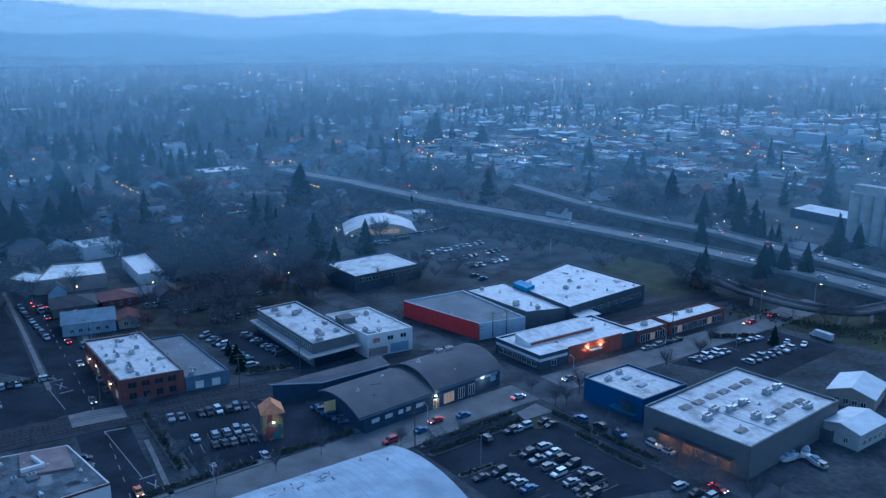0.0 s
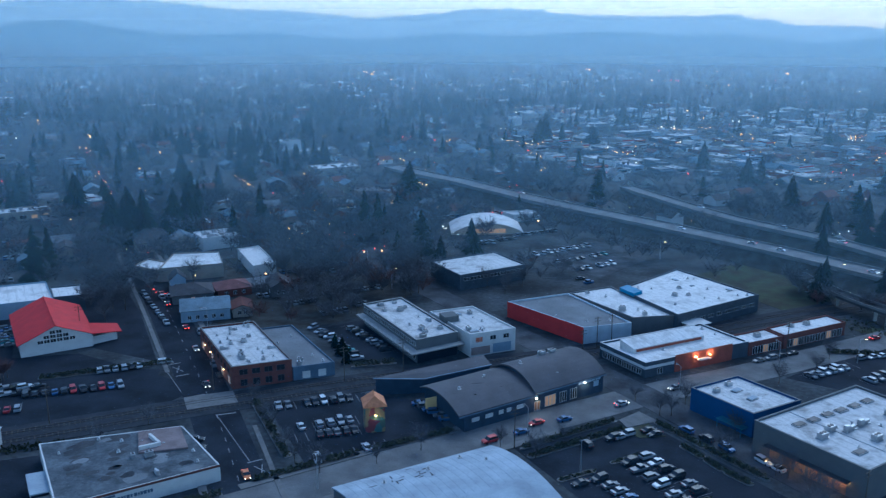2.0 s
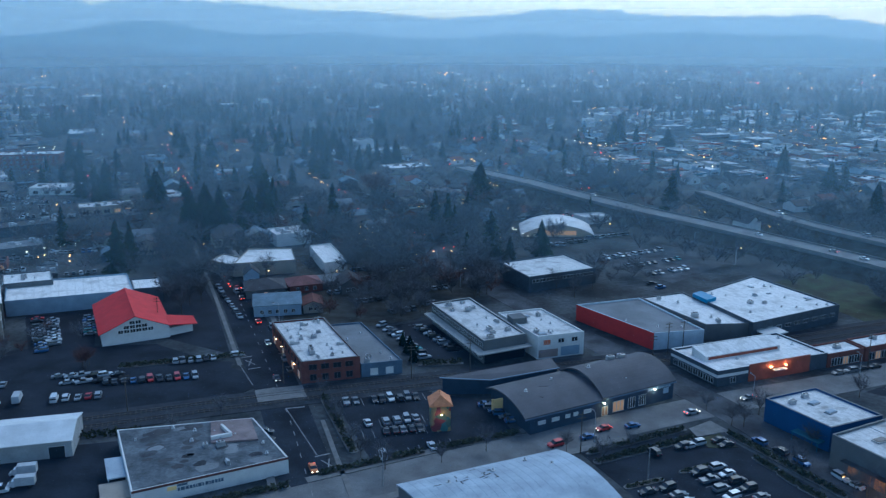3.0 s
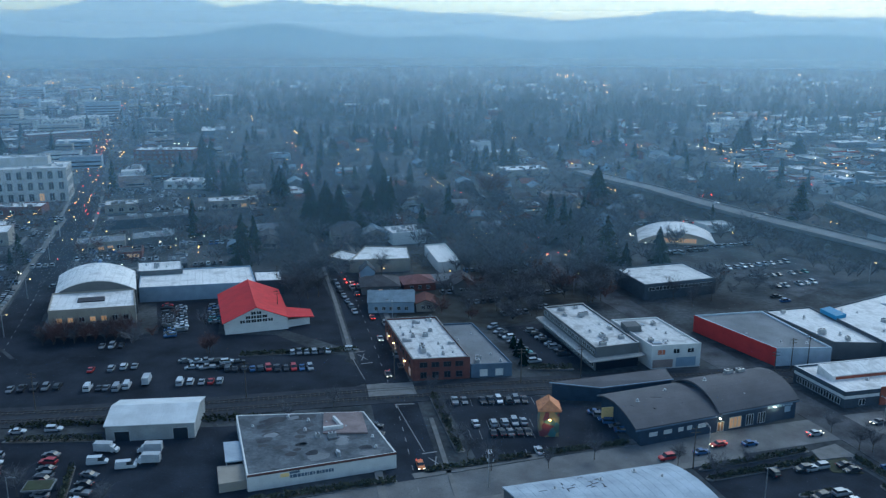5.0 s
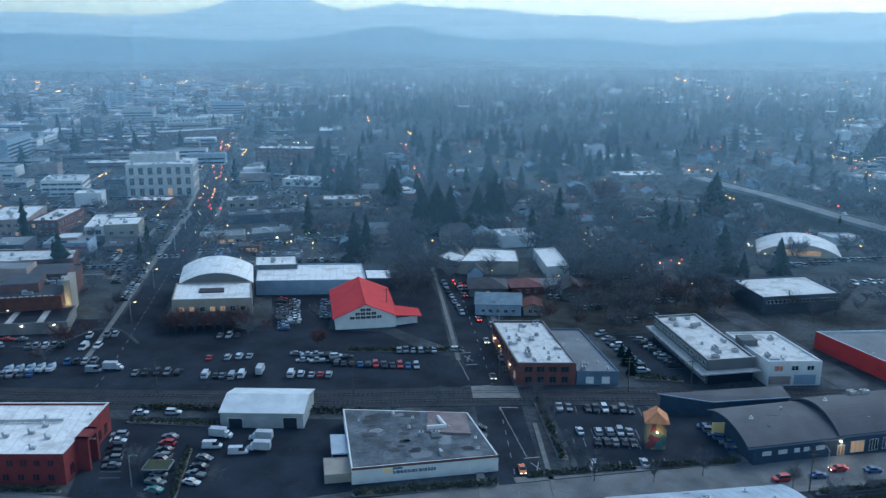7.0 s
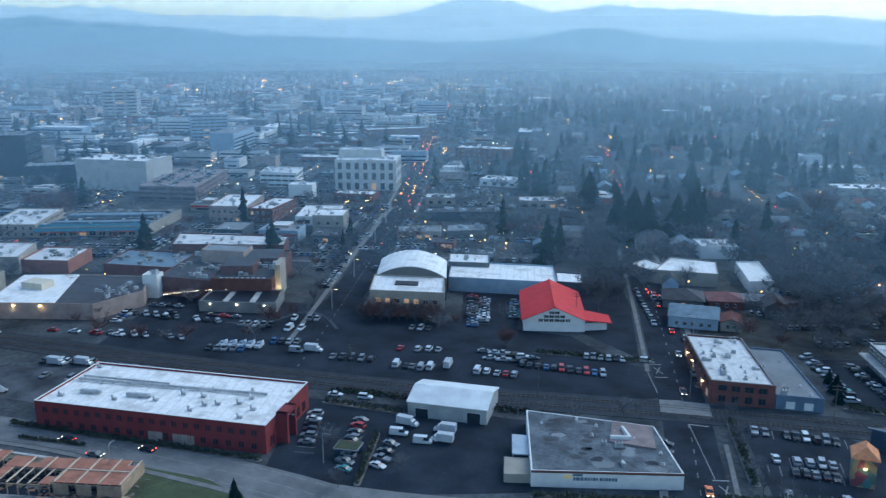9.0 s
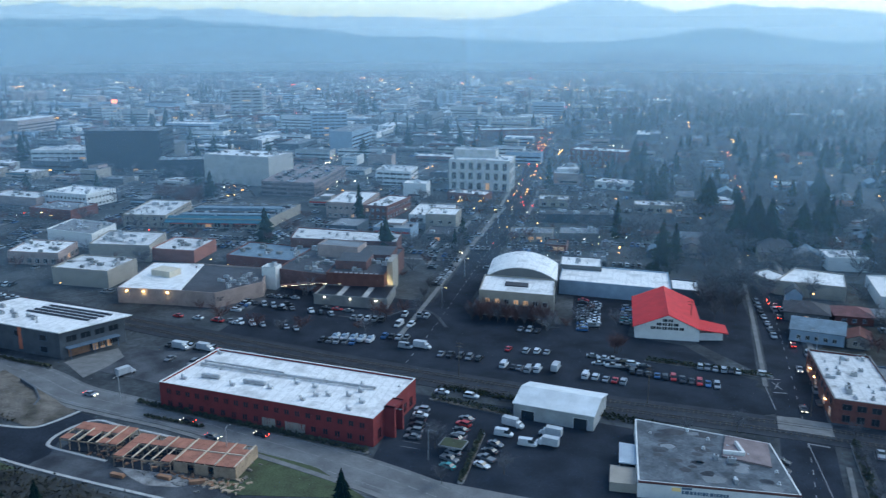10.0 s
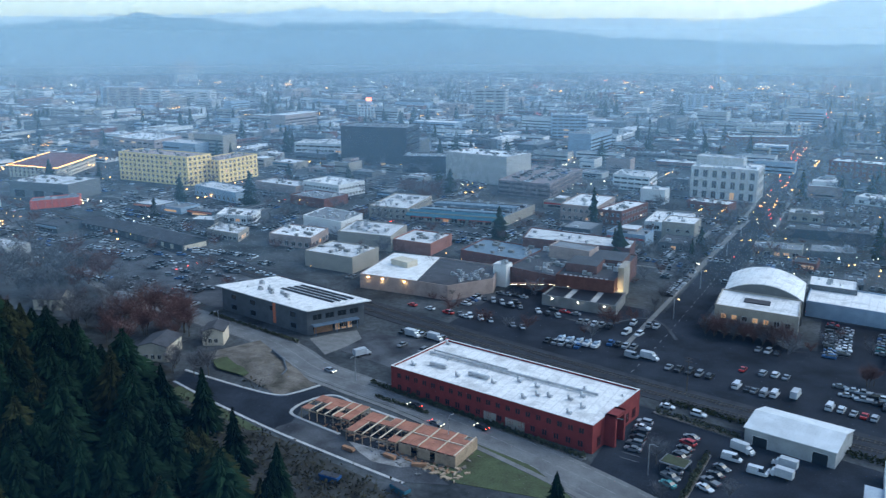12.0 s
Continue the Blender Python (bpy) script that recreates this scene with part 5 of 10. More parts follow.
slab("road_access", [(-257, 28), (-250, 24), (-228, 33), (-206, 43), (-208, 49), (-214, 53), (-219, 57), (-221, 65), (-228, 63), (-226, 55), (-227, 49), (-240, 39)], 0.1, M_ASPHALT, "fresh black asphalt access road")
slab("pavement_site", [(-212, 50.5), (-205.5, 43.5), (-166, 64), (-160, 74), (-172, 72), (-190, 61)], 0.085, M_ASPHALT2, "muddy paved strip beside the building site")
for nm, ln in (("trim_kerb_south", [(-250, 23.6), (-228, 32.6), (-206, 42.6), (-186, 53), (-165, 64.5)]), ("trim_kerb_north", [(-258, 28), (-240, 39.5), (-227.5, 49), (-226.5, 55), (-229, 63)]), ("trim_kerb_site", [(-195.3, 58.6), (-205.9, 53.2), (-211.8, 50.5), (-214.8, 50.8), (-217.9, 54.0), (-220.2, 59.5), (-219.6, 65), (-210, 69.5), (-180, 85)])):
    ribbon(nm, smooth_line(ln), 0.9, 0.24, M_KERB, "pale concrete kerb")
bm = bmesh.new()
bmesh.ops.create_grid(bm, x_segments=40, y_segments=20, size=1)
for v in bm.verts:
    q = max(0.0, 1 - v.co.x ** 2) * max(0.0, 1 - v.co.y ** 2)
    v.co = Vector((v.co.x * 23, v.co.y * 8.5 * (1 - 0.25 * v.co.x), 0.02 + 1.2 * q + 0.5 * q * noise.noise(Vector((v.co.x * 4, v.co.y * 3, 2)))))
mound = tagged(part("ground_mound", bm, M_DIRT), "low mound of bare brown earth beside the road", "", "", "structure")
mound.matrix_basis = pose(-250.5, 50.5, 0.09, 0, 0, 14)
for f in mound.data.polygons:
    f.use_smooth = True
ribbon("trim_planter_wall", [(-262, 56.5), (-252, 57.8), (-243, 56.5), (-239, 54)], 0.5, 1.3, M_DKGREY_WALL, "low dark planter wall on the mound", thick=1.4)
slab("ground_mound_grass", [(-254.1, 37.2), (-244.9, 43.3), (-249.5, 53.1), (-263.4, 48.9), (-262.2, 36.8)], 0.75, M_LAWN, "patch of green grass on the mound", thick=0.45)
slab("ground_lawn_site", [(-170, 72), (-160, 76), (-140, 97), (-160, 96), (-178, 88)], 0.1, M_LAWN, "rough green lawn by the road")
slab("ground_lawn_forest", [(-255, 22), (-205, 41), (-170, 58), (-150, 60), (-140, 40), (-200, 10)], 0.05, M_LITTER, "brown leaf litter below the forest edge")
slab("ground_forest_floor", [(-330, -60), (-330, -8), (-300, 14), (-280, 16), (-262, 24), (-240, 24), (-205, 38), (-200, 0), (-200, -60)], 0.035, M_LITTER, "dark leaf litter among the trees")
slab("ground_lawn_strip", [(-246, 25), (-222, 34.5), (-206, 41), (-208, 37), (-226, 29), (-244, 21)], 0.075, M_LAWN, "green strip of lawn along the kerb")
slab("pavement_gable_lot", [(-154, 242), (-122, 232), (-150, 276), (-178, 314), (-190, 300)], 0.013, M_ASPHALT, "dark damp asphalt beside the gabled hall")
ribbon("trim_kerb_civic", smooth_line([(-251.8, 163.9), (-240.9, 171.6), (-240.8, 181.9), (-240.4, 189.8), (-231.8, 192.5), (-216.2, 186.1)]), 1.2, 0.16, M_ASPHALT2, "worn curved footway before the civic hall")
slab("ground_field", [(58, 352), (92, 300), (118, 318), (100, 372), (80, 375)], 0.05, M_GRASS, "dark green field beside the highway")
slab("ground_field_ramp", [(104, 292), (132, 262), (160, 240), (190, 250), (170, 290), (130, 300)], 0.04, M_GRASS, "dull grass under the ramp")
slab("ground_yards", [(-118, 262), (-84, 268), (-62, 288), (-50, 330), (-80, 352), (-112, 372), (-150, 352), (-128, 310)], 0.03, M_LITTER, "dark leafy back gardens under the trees")
LOT_Z = 0.012
for nm, pts in (("parking_lot_near", [(-8, 190), (14, 160), (56, 172), (24, 211)]), ("parking_lot_tower", [(-81, 211), (-52, 168), (-22, 190), (-34, 214), (-60, 219)]),
                ("parking_lot_rail", [(-240, 150), (-112, 205), (-118, 226), (-150, 224), (-230, 188)]), ("parking_lot_hall", [(-212, 250), (-182, 214), (-166, 224), (-190, 262)]),
                ("parking_lot_works", [(-180, 140), (-152, 106), (-122, 120), (-98, 143), (-112, 176), (-150, 158)]), ("parking_lot_office", [(-78, 270), (-60, 240), (-44, 246), (-66, 280)]),
                ("parking_lot_market", [(70, 245), (95, 232), (128, 258), (108, 280)]), ("parking_lot_west", [(-300, 150), (-262, 122), (-232, 140), (-236, 170)]),
                ("parking_lot_depot", [(-470, 20), (-440, -6), (-318, 48), (-330, 80)]), ("parking_lot_charcoal", [(-268, 92), (-258, 76), (-232, 88), (-224, 108), (-240, 118)]), ("parking_lot_yard", [(-300, 170), (-262, 118), (-180, 155), (-112, 190), (-100, 215), (-150, 235), (-235, 205)]), ("parking_lot_dark_office", [(-8, 365), (20, 345), (48, 385), (18, 412)])):
    LOT_Z += 0.004
    slab(nm, pts, LOT_Z, M_ASPHALT if nm in ("parking_lot_near", "parking_lot_tower", "parking_lot_market", "parking_lot_works", "parking_lot_hall", "parking_lot_office", "parking_lot_yard", "parking_lot_rail") else M_ASPHALT2, "dark asphalt car park with worn marks")


# ------------------------------------------------------------ lanes between the offices and the highway
ribbon("road_lane", smooth_line([(-150, 452), (-118, 416), (-92, 384), (-70, 357), (-54, 330), (-44, 312)]), 7, 0.03, M_ASPHALT2, "worn side lane between the trees")
ribbon("road_lane_lot", smooth_line([(-60, 345), (-30, 362), (-8, 378), (10, 396)]), 7, 0.035, M_ASPHALT2, "lane into the office car park")


# ------------------------------------------------------------ trees
def tri_mesh(name, verts, faces, mats, mat_ids=None):
    me = bpy.data.meshes.new(name)
    me.from_pydata([tuple(v) for v in verts], [], [tuple(f) for f in faces])
    for m in mats:
        me.materials.append(m)
    if mat_ids is not None:
        me.polygons.foreach_set("material_index", np.asarray(mat_ids, dtype=np.int32))
    me.update()
    return me


def conifer_shape(seed, layers=26, boughs=9, h=1.0, r=0.2):
    """Drooping boughs of uneven length round a tapering stem; height 1."""
    g = np.random.RandomState(seed)
    v, f = [], []
    for i in range(layers):
        k = i / (layers - 1)
        z = h * (0.1 + 0.88 * k)
        rad = r * (1 - k) ** 0.85 * g.uniform(0.75, 1.15) + 0.012
        for j in range(boughs):
            a = 2 * math.pi * (j + g.uniform(-0.4, 0.4)) / boughs + i * 0.7
            ln = rad * g.uniform(0.45, 1.25)
            wd = ln * g.uniform(0.11, 0.24)
            dr = ln * g.uniform(0.15, 0.6)
            ca, sa = math.cos(a), math.sin(a)
            b = len(v)
            v += [(0.02 * ca, 0.02 * sa, z + 0.02), (ca * ln * 0.6 - sa * wd, sa * ln * 0.6 + ca * wd, z - dr * 0.5),
                  (ca * ln, sa * ln, z - dr), (ca * ln * 0.6 + sa * wd, sa * ln * 0.6 - ca * wd, z - dr * 0.55), (ca * ln * 0.55, sa * ln * 0.55, z + 0.015)]
            f += [(b, b + 1, b + 4), (b + 1, b + 2, b + 4), (b + 2, b + 3, b + 4), (b + 3, b, b + 4)]
    return np.array(v), np.array(f)


def bare_shape(seed, limbs=9, twigs=26, width=0.012, spread=0.36, fine=False):
    """Limbs and fine twigs of a leafless crown; height 1. fine: each twig is one sliver."""
    g = np.random.RandomState(seed)
    v, f = [], []

    def sliver(p, q, w0):
        n = np.cross(q - p, g.normal(size=3))
        n = n / (np.linalg.norm(n) + 1e-9) * w0
        b = len(v)
        v.extend([p + n, p - n, q])
        f.append((b, b + 1, b + 2))

    def blade(p, q, w0, w1):
        d = q - p
        n = np.cross(d, g.normal(size=3))
        n = n / (np.linalg.norm(n) + 1e-9)
        b = len(v)
        v.extend([p + n * w0, p - n * w0, q - n * w1, q + n * w1])
        f.extend([(b, b + 1, b + 2), (b, b + 2, b + 3)])
    for i in range(limbs):
        a = 2 * math.pi * (i + g.uniform(-0.3, 0.3)) / limbs
        p = np.array([0, 0, g.uniform(0.22, 0.5)])
        e = np.array([math.cos(a) * spread * g.uniform(0.55, 1), math.sin(a) * spread * g.uniform(0.55, 1), g.uniform(0.6, 0.98)])
        m = (p + e) / 2 + g.normal(size=3) * 0.04
        blade(p, m, width * 1.4, width)
        blade(m, e, width, width * 0.5)
        for _ in range(twigs):
            t = g.uniform(0.25, 1)
            s = p + (m - p) * min(1, t * 2) if t < 0.5 else m + (e - m) * (t * 2 - 1)
            d = (e - p) * 0.25 + g.normal(size=3) * 0.11
            d[2] = abs(d[2]) * 0.7
            if fine:
                sliver(s, s + d * 1.1, width * 0.8)
            else:
                blade(s, s + d, width * 0.45, width * 0.2)
    return np.array(v), np.array(f)


def trunk_mesh(name, h, r):
    bm = bmesh.new()
    cyl(bm, (0, 0, -0.1), (0, 0, h * 0.45), r, r * 0.7, 7)
    cyl(bm, (0, 0, h * 0.45), (0, 0, h * 0.95), r * 0.7, r * 0.15, 7)
    me = bpy.data.meshes.new(name)
    bm.to_mesh(me)
    bm.free()
    me.materials.append(M_TRUNK)
    return me


TREES = {}


def tree_base(kind, i):
    key = (kind, i)
    if key not in TREES:
        if kind in ("conifer", "yellow"):
            v, f = conifer_shape(10 + i, 36, 16, r=(0.25, 0.3, 0.33, 0.28)[i % 4])
            h, m = 20.0, M_NEEDLE if kind == "conifer" else M_NEEDLE2
        else:
            v, f = bare_shape(30 + i, 13, 48, 0.0065, 0.34)
            h, m = 12.0, M_TWIG if kind == "bare" else M_REDTWIG
        TREES[key] = (tri_mesh("crown", v * h, f, [m]), trunk_mesh("trunk", h * (0.9 if kind in ("conifer", "yellow") else 0.6), h * 0.016), h)
    return TREES[key]


TREE_TAGS = {"conifer": ("conifer_tree", "tall dark green conifer with drooping boughs", "tree"),
             "yellow": ("conifer_tree", "yellow-green conifer at the forest edge", "tree"),
             "bare": ("bare_tree", "leafless winter tree with fine grey twigs", "tree"),
             "russet": ("russet_tree", "small tree with russet winter twigs", "tree")}


def tree(kind, x, y, h, rng, z=0.0, broad=1.0):
    crown, trunk, base = tree_base(kind, rng.randrange(4))
    nm, lab, cat = TREE_TAGS[kind]
    root = tagged(empty(nm, x, y, z, rng.uniform(0, 360)), lab, cat, nm.replace("_", " ") + "s")
    k = h / base
    w = k * rng.uniform(0.85, 1.2) * broad
    root.matrix_basis = pose(x, y, z, 0, 0, rng.uniform(0, 360)) @ Matrix.Diagonal((w, w, k, 1))
    share("trunk", trunk, root, Matrix())
    share("crown", crown, root, Matrix())


rng = random.Random(11)
# forest edge below the hill
spots = []
while len(spots) < 262:
    x, y = rng.uniform(-312, -112), rng.uniform(-45, 38)
    edge = float(np.interp(x, (-310, -287, -265, -244, -229, -209, -190, -170, -160, -149, -125), (-24, -7, 1, 12, 18, 21, 22, 30, 34, 36, 35)))
    if y > edge or any((x - a) ** 2 + (y - c) ** 2 < 12 for a, c in spots):
        continue
    spots.append((x, y))
    tree("yellow" if rng.random() < 0.17 else "conifer", x, y, rng.uniform(13, 25) * (0.72 if edge - y < 7 else 1.0), rng, 0, 1.5)
for x, y, h in ((-168, 36, 15), (-186, 30, 17), (-212, 27, 18), (-239, 17, 12), (-142.3, 91.9, 8.5), (-161, 33, 14), (-152, 30, 16), (-225, 18, 16)):
    tree("conifer", x, y, h, rng)
for x, y, h in ((-38, 378, 17), (-51, 367, 11), (-246, 524, 24), (-255, 444, 16), (-279, 454, 19), (-226, 486, 22), (-414, 557, 24), (-239, 628, 24), (135, 500, 21), (106, 629, 24), (156, 439, 21), (136, 438, 18), (127, 579, 20), (130, 334, 16), (138, 333, 17), (146, 330, 18), (134, 338, 15), (101, 325, 15), (104, 328, 17), (179, 375, 17), (184, 366, 18), (181, 360, 16), (121, 390, 16), (-66, 246, 6), (-70, 252, 5), (-63, 239, 5), (108, 262, 7), (-269, 435, 24), (-361, 631, 22), (-271, 468, 15), (-315, 675, 23), (-263, 687, 26), (-249, 684, 23), (-257, 680, 24), (-226, 636, 20), (-68, 741, 15), (-59, 737, 14), (-11, 782, 30), (-16, 778, 24), (4, 787, 20), (31, 768, 20), (-89, 503, 24), (-93, 509, 18), (69, 923, 27), (-61, 1175, 26), (-216.6, 379.6, 25), (-209.6, 382.6, 27), (-203.6, 386.6, 25), (-212.6, 390.6, 24), (-200.6, 380.6, 22), (-207.6, 374.6, 21), (-191.6, 395.5, 24), (-185.6, 398.5, 26), (-180.6, 396.5, 21), (-188.6, 404.5, 22)):
    tree("conifer", x, y, h, rng, 0, 1.15)
def on_highway(x, y):
    """Whether a tree would stand on a carriageway or its near bank."""
    for line in (((-118, 592), (-61, 537), (-41, 514), (46, 429), (121, 354), (176, 278)), ((25, 550), (61, 497), (127, 402), (176, 319))):
        for a, b in zip(line, line[1:]):
            a, b, q = Vector(a), Vector(b), Vector((x, y))
            t = (q - a).dot(b - a) / (b - a).length_squared
            if -0.05 < t < 1.05 and -24 < (q - a - (b - a) * t).dot(Vector((b.y - a.y, a.x - b.x)).normalized()) * -1 < 14:
                return True
    return False


BEYOND = []      # leafless trees too far to tell apart
# leafless trees: (centre, radii, how many, height, kind)
for cx, cy, rx, ry, n, h, kind in ((-90, 302, 26, 30, 26, 11, "bare"), (-122, 345, 40, 26, 34, 12, "bare"), (-62, 330, 14, 26, 14, 12, "bare"), (-160, 322, 18, 60, 22, 11, "bare"),
                                   (-20, 330, 20, 14, 8, 9, "bare"), (-162, 213, 3, 3, 4, 7, "russet"), (-158, 505, 9, 12, 10, 14, "russet"),
                                   (45, 420, 60, 50, 46, 11, "bare"), (80, 395, 24, 24, 20, 10, "bare"), (110, 470, 30, 60, 30, 11, "bare"), (-20, 560, 60, 40, 36, 14, "bare"), (42, 292, 6, 8, 6, 8, "bare"),
                                   (-300, 22, 22, 16, 30, 12, "russet"), (-330, 5, 26, 20, 24, 12, "bare"), (-395, -15, 40, 22, 30, 12, "bare"), (-390, 5, 30, 12, 10, 13, "russet"), (-260, 32, 20, 10, 8, 9, "bare"),
                                   (-190, 330, 30, 30, 20, 11, "bare"), (-70, 400, 50, 40, 40, 12, "bare"), (-500, 215, 30, 14, 14, 12, "russet"), (150, 280, 20, 20, 10, 9, "bare"), (-150, 420, 60, 50, 40, 12, "bare")):
    for _ in range(n):
        a, q = rng.uniform(0, 2 * math.pi), math.sqrt(rng.random())
        x, y = cx + rx * q * math.cos(a), cy + ry * q * math.sin(a)
        if not clear(x, y, 2.5) or on_highway(x, y):
            continue
        if math.hypot(x, y) < 345:
            tree(kind, x, y, h * rng.uniform(0.7, 1.15), rng)
        else:
            BEYOND.append((x, y, 0, h * rng.uniform(0.7, 1.15), rng.uniform(0.9, 1.3), 2 + (kind == "russet"), rng.uniform(0, 6.28)))
for _ in range(210):
    a, d = radians(rng.uniform(-14, 34)), rng.uniform(347, 560)
    x, y = -d * math.sin(a), d * math.cos(a)
    if (abs(x + 60) < 32 and abs(y - 350) < 60) or abs(x - 5) < 40 and abs(y - 385) < 35 or not clear(x, y, 3) or on_highway(x, y):
        continue
    BEYOND.append((x, y, 0, rng.uniform(6, 12), rng.uniform(0.9, 1.4), 3 if rng.random() < 0.2 else 2, rng.uniform(0, 6.28)))
# thickets of leafless trees and gardens behind the brick building and the offices
for cx, cy, rx, ry, n, h in ((-92, 302, 30, 34, 34, 9), (-124, 340, 40, 26, 26, 10), (-60, 332, 15, 30, 14, 10), (-175, 322, 24, 30, 16, 9), (-15, 348, 26, 14, 18, 8), (60, 410, 50, 40, 36, 10), (30, 455, 40, 30, 24, 10), (-120, 420, 50, 40, 30, 10), (-60, 480, 50, 40, 30, 11), (110, 330, 20, 24, 24, 9), (-260, 345, 30, 26, 20, 9), (-200, 430, 50, 40, 24, 10), (-172, 300, 12, 26, 16, 9)):
    for _ in range(n):
        a, q = rng.uniform(0, 2 * math.pi), math.sqrt(rng.random())
        x, y = cx + rx * q * math.cos(a), cy + ry * q * math.sin(a)
        if clear(x, y, 2.0) and not on_highway(x, y) and math.hypot(x + 118, y - 312) > 20 and math.hypot(x + 140, y - 304) > 17:
            BEYOND.append((x, y, 0, h * rng.uniform(0.6, 1.2), rng.uniform(1.0, 1.5), 3 if rng.random() < 0.12 else 2, rng.uniform(0, 6.28)))
for k in range(10):
    tree("russet", -218 + 2.7 * k, 201 + 1.8 * k, rng.uniform(7, 9), rng, -0.8, 0.95)
    tree("russet" if k % 3 else "bare", -216.5 + 2.7 * k, 198.6 + 1.8 * k, rng.uniform(6, 8.5), rng, -0.8, 1.0)
    tree("russet", -217 + 2.7 * k, 199.6 + 1.8 * k, rng.uniform(5, 8), rng, -0.8)
for x, y in ((30, 214), (4, 195), (42, 193), (53, 185), (-12, 190), (56, 184), (59, 177), (33, 214), (75, 168), (37, 222), (-64, 182), (-71, 191), (-60, 176), (-2, 186), (-40, 178), (66, 240), (80, 250), (62, 174), (57, 170), (66, 163), (70, 160), (47, 206), (24, 222), (-52, 172), (-30, 186), (-76, 198), (-82, 209), (-112, 178), (-104, 190), (88, 262), (-148, 124), (-134, 114), (-128, 128)):
    tree("bare", x + rng.uniform(-1, 1), y, rng.uniform(5, 8), rng)
for k in range(16):
    tree("bare", -238 - 7.4 * k, 190 + 9.6 * k, rng.uniform(5, 8), rng)


# ------------------------------------------------------------ parked vehicles
CARS = {}
PAINT = {n: mat(n + "_car_paint", c, 0.3, 0.06, 0.5, 3, 0, metal=0.15) for n, c in (("white", (0.5, 0.52, 0.54)), ("silver", (0.27, 0.29, 0.31)), ("grey", (0.14, 0.15, 0.16)),
         ("black", (0.025, 0.026, 0.028)), ("blue", (0.04, 0.1, 0.22)), ("red", (0.35, 0.03, 0.03)), ("orange", (0.5, 0.16, 0.05)), ("teal", (0.05, 0.22, 0.22)))}
M_TYRE = mat("tyre_rubber", (0.02, 0.02, 0.02), 0.9, 0.2, 2, 8, 0)
M_HEADLIGHT = mat("headlight_glass", (0.6, 0.6, 0.6), 0.2, 0.1, 2, 8, 0)
M_TAIL = mat("tail_light_plastic", (0.3, 0.02, 0.02), 0.3, 0.1, 2, 8, 0)


def loft(bm, secs, mi=0):
    """A hull through cross-sections (x, half width, z0, z1)."""
    rings = [[bm.verts.new(p) for p in ((x, -w, z0), (x, w, z0), (x, w, z1), (x, -w, z1))] for x, w, z0, z1 in secs]
    for a, b in zip(rings, rings[1:]):
        for i in range(4):
            j = (i + 1) % 4
            bm.faces.new((a[i], a[j], b[j], b[i])).material_index = mi
    bm.faces.new(rings[0][::-1])
    bm.faces.new(rings[-1])


SHAPES = {  # length, body sections, cabin sections (x, half width low, half width high, z0, z1)
    "sedan": (4.6, 1.42, [(-2.3, 0.75, 0.35, 0.8), (-2.1, 0.88, 0.25, 0.95), (-0.9, 0.9, 0.22, 0.93), (1.0, 0.9, 0.22, 0.9), (1.9, 0.86, 0.24, 0.76), (2.3, 0.7, 0.35, 0.6)], (-1.75, -0.85, 0.35, 1.15)),
    "suv": (4.7, 1.7, [(-2.35, 0.82, 0.4, 1.0), (-2.25, 0.92, 0.3, 1.08), (-0.9, 0.94, 0.28, 1.06), (1.0, 0.94, 0.28, 1.02), (2.0, 0.9, 0.3, 0.92), (2.35, 0.75, 0.4, 0.75)], (-2.2, -1.95, 0.4, 1.15)),
    "pickup": (5.4, 1.75, [(-2.7, 0.9, 0.45, 1.0), (-2.6, 0.95, 0.35, 1.05), (-0.6, 0.95, 0.33, 1.05), (1.2, 0.95, 0.33, 1.05), (2.3, 0.93, 0.35, 0.98), (2.7, 0.8, 0.45, 0.8)], (-0.7, -0.5, 0.75, 1.35)),
    "van": (5.3, 2.15, [(-2.65, 0.92, 0.4, 1.2), (-2.55, 0.98, 0.3, 1.25), (-0.9, 0.98, 0.28, 1.25), (1.4, 0.98, 0.28, 1.15), (2.3, 0.93, 0.3, 0.95), (2.65, 0.8, 0.4, 0.8)], (-2.55, -2.45, 1.2, 1.9)),
}


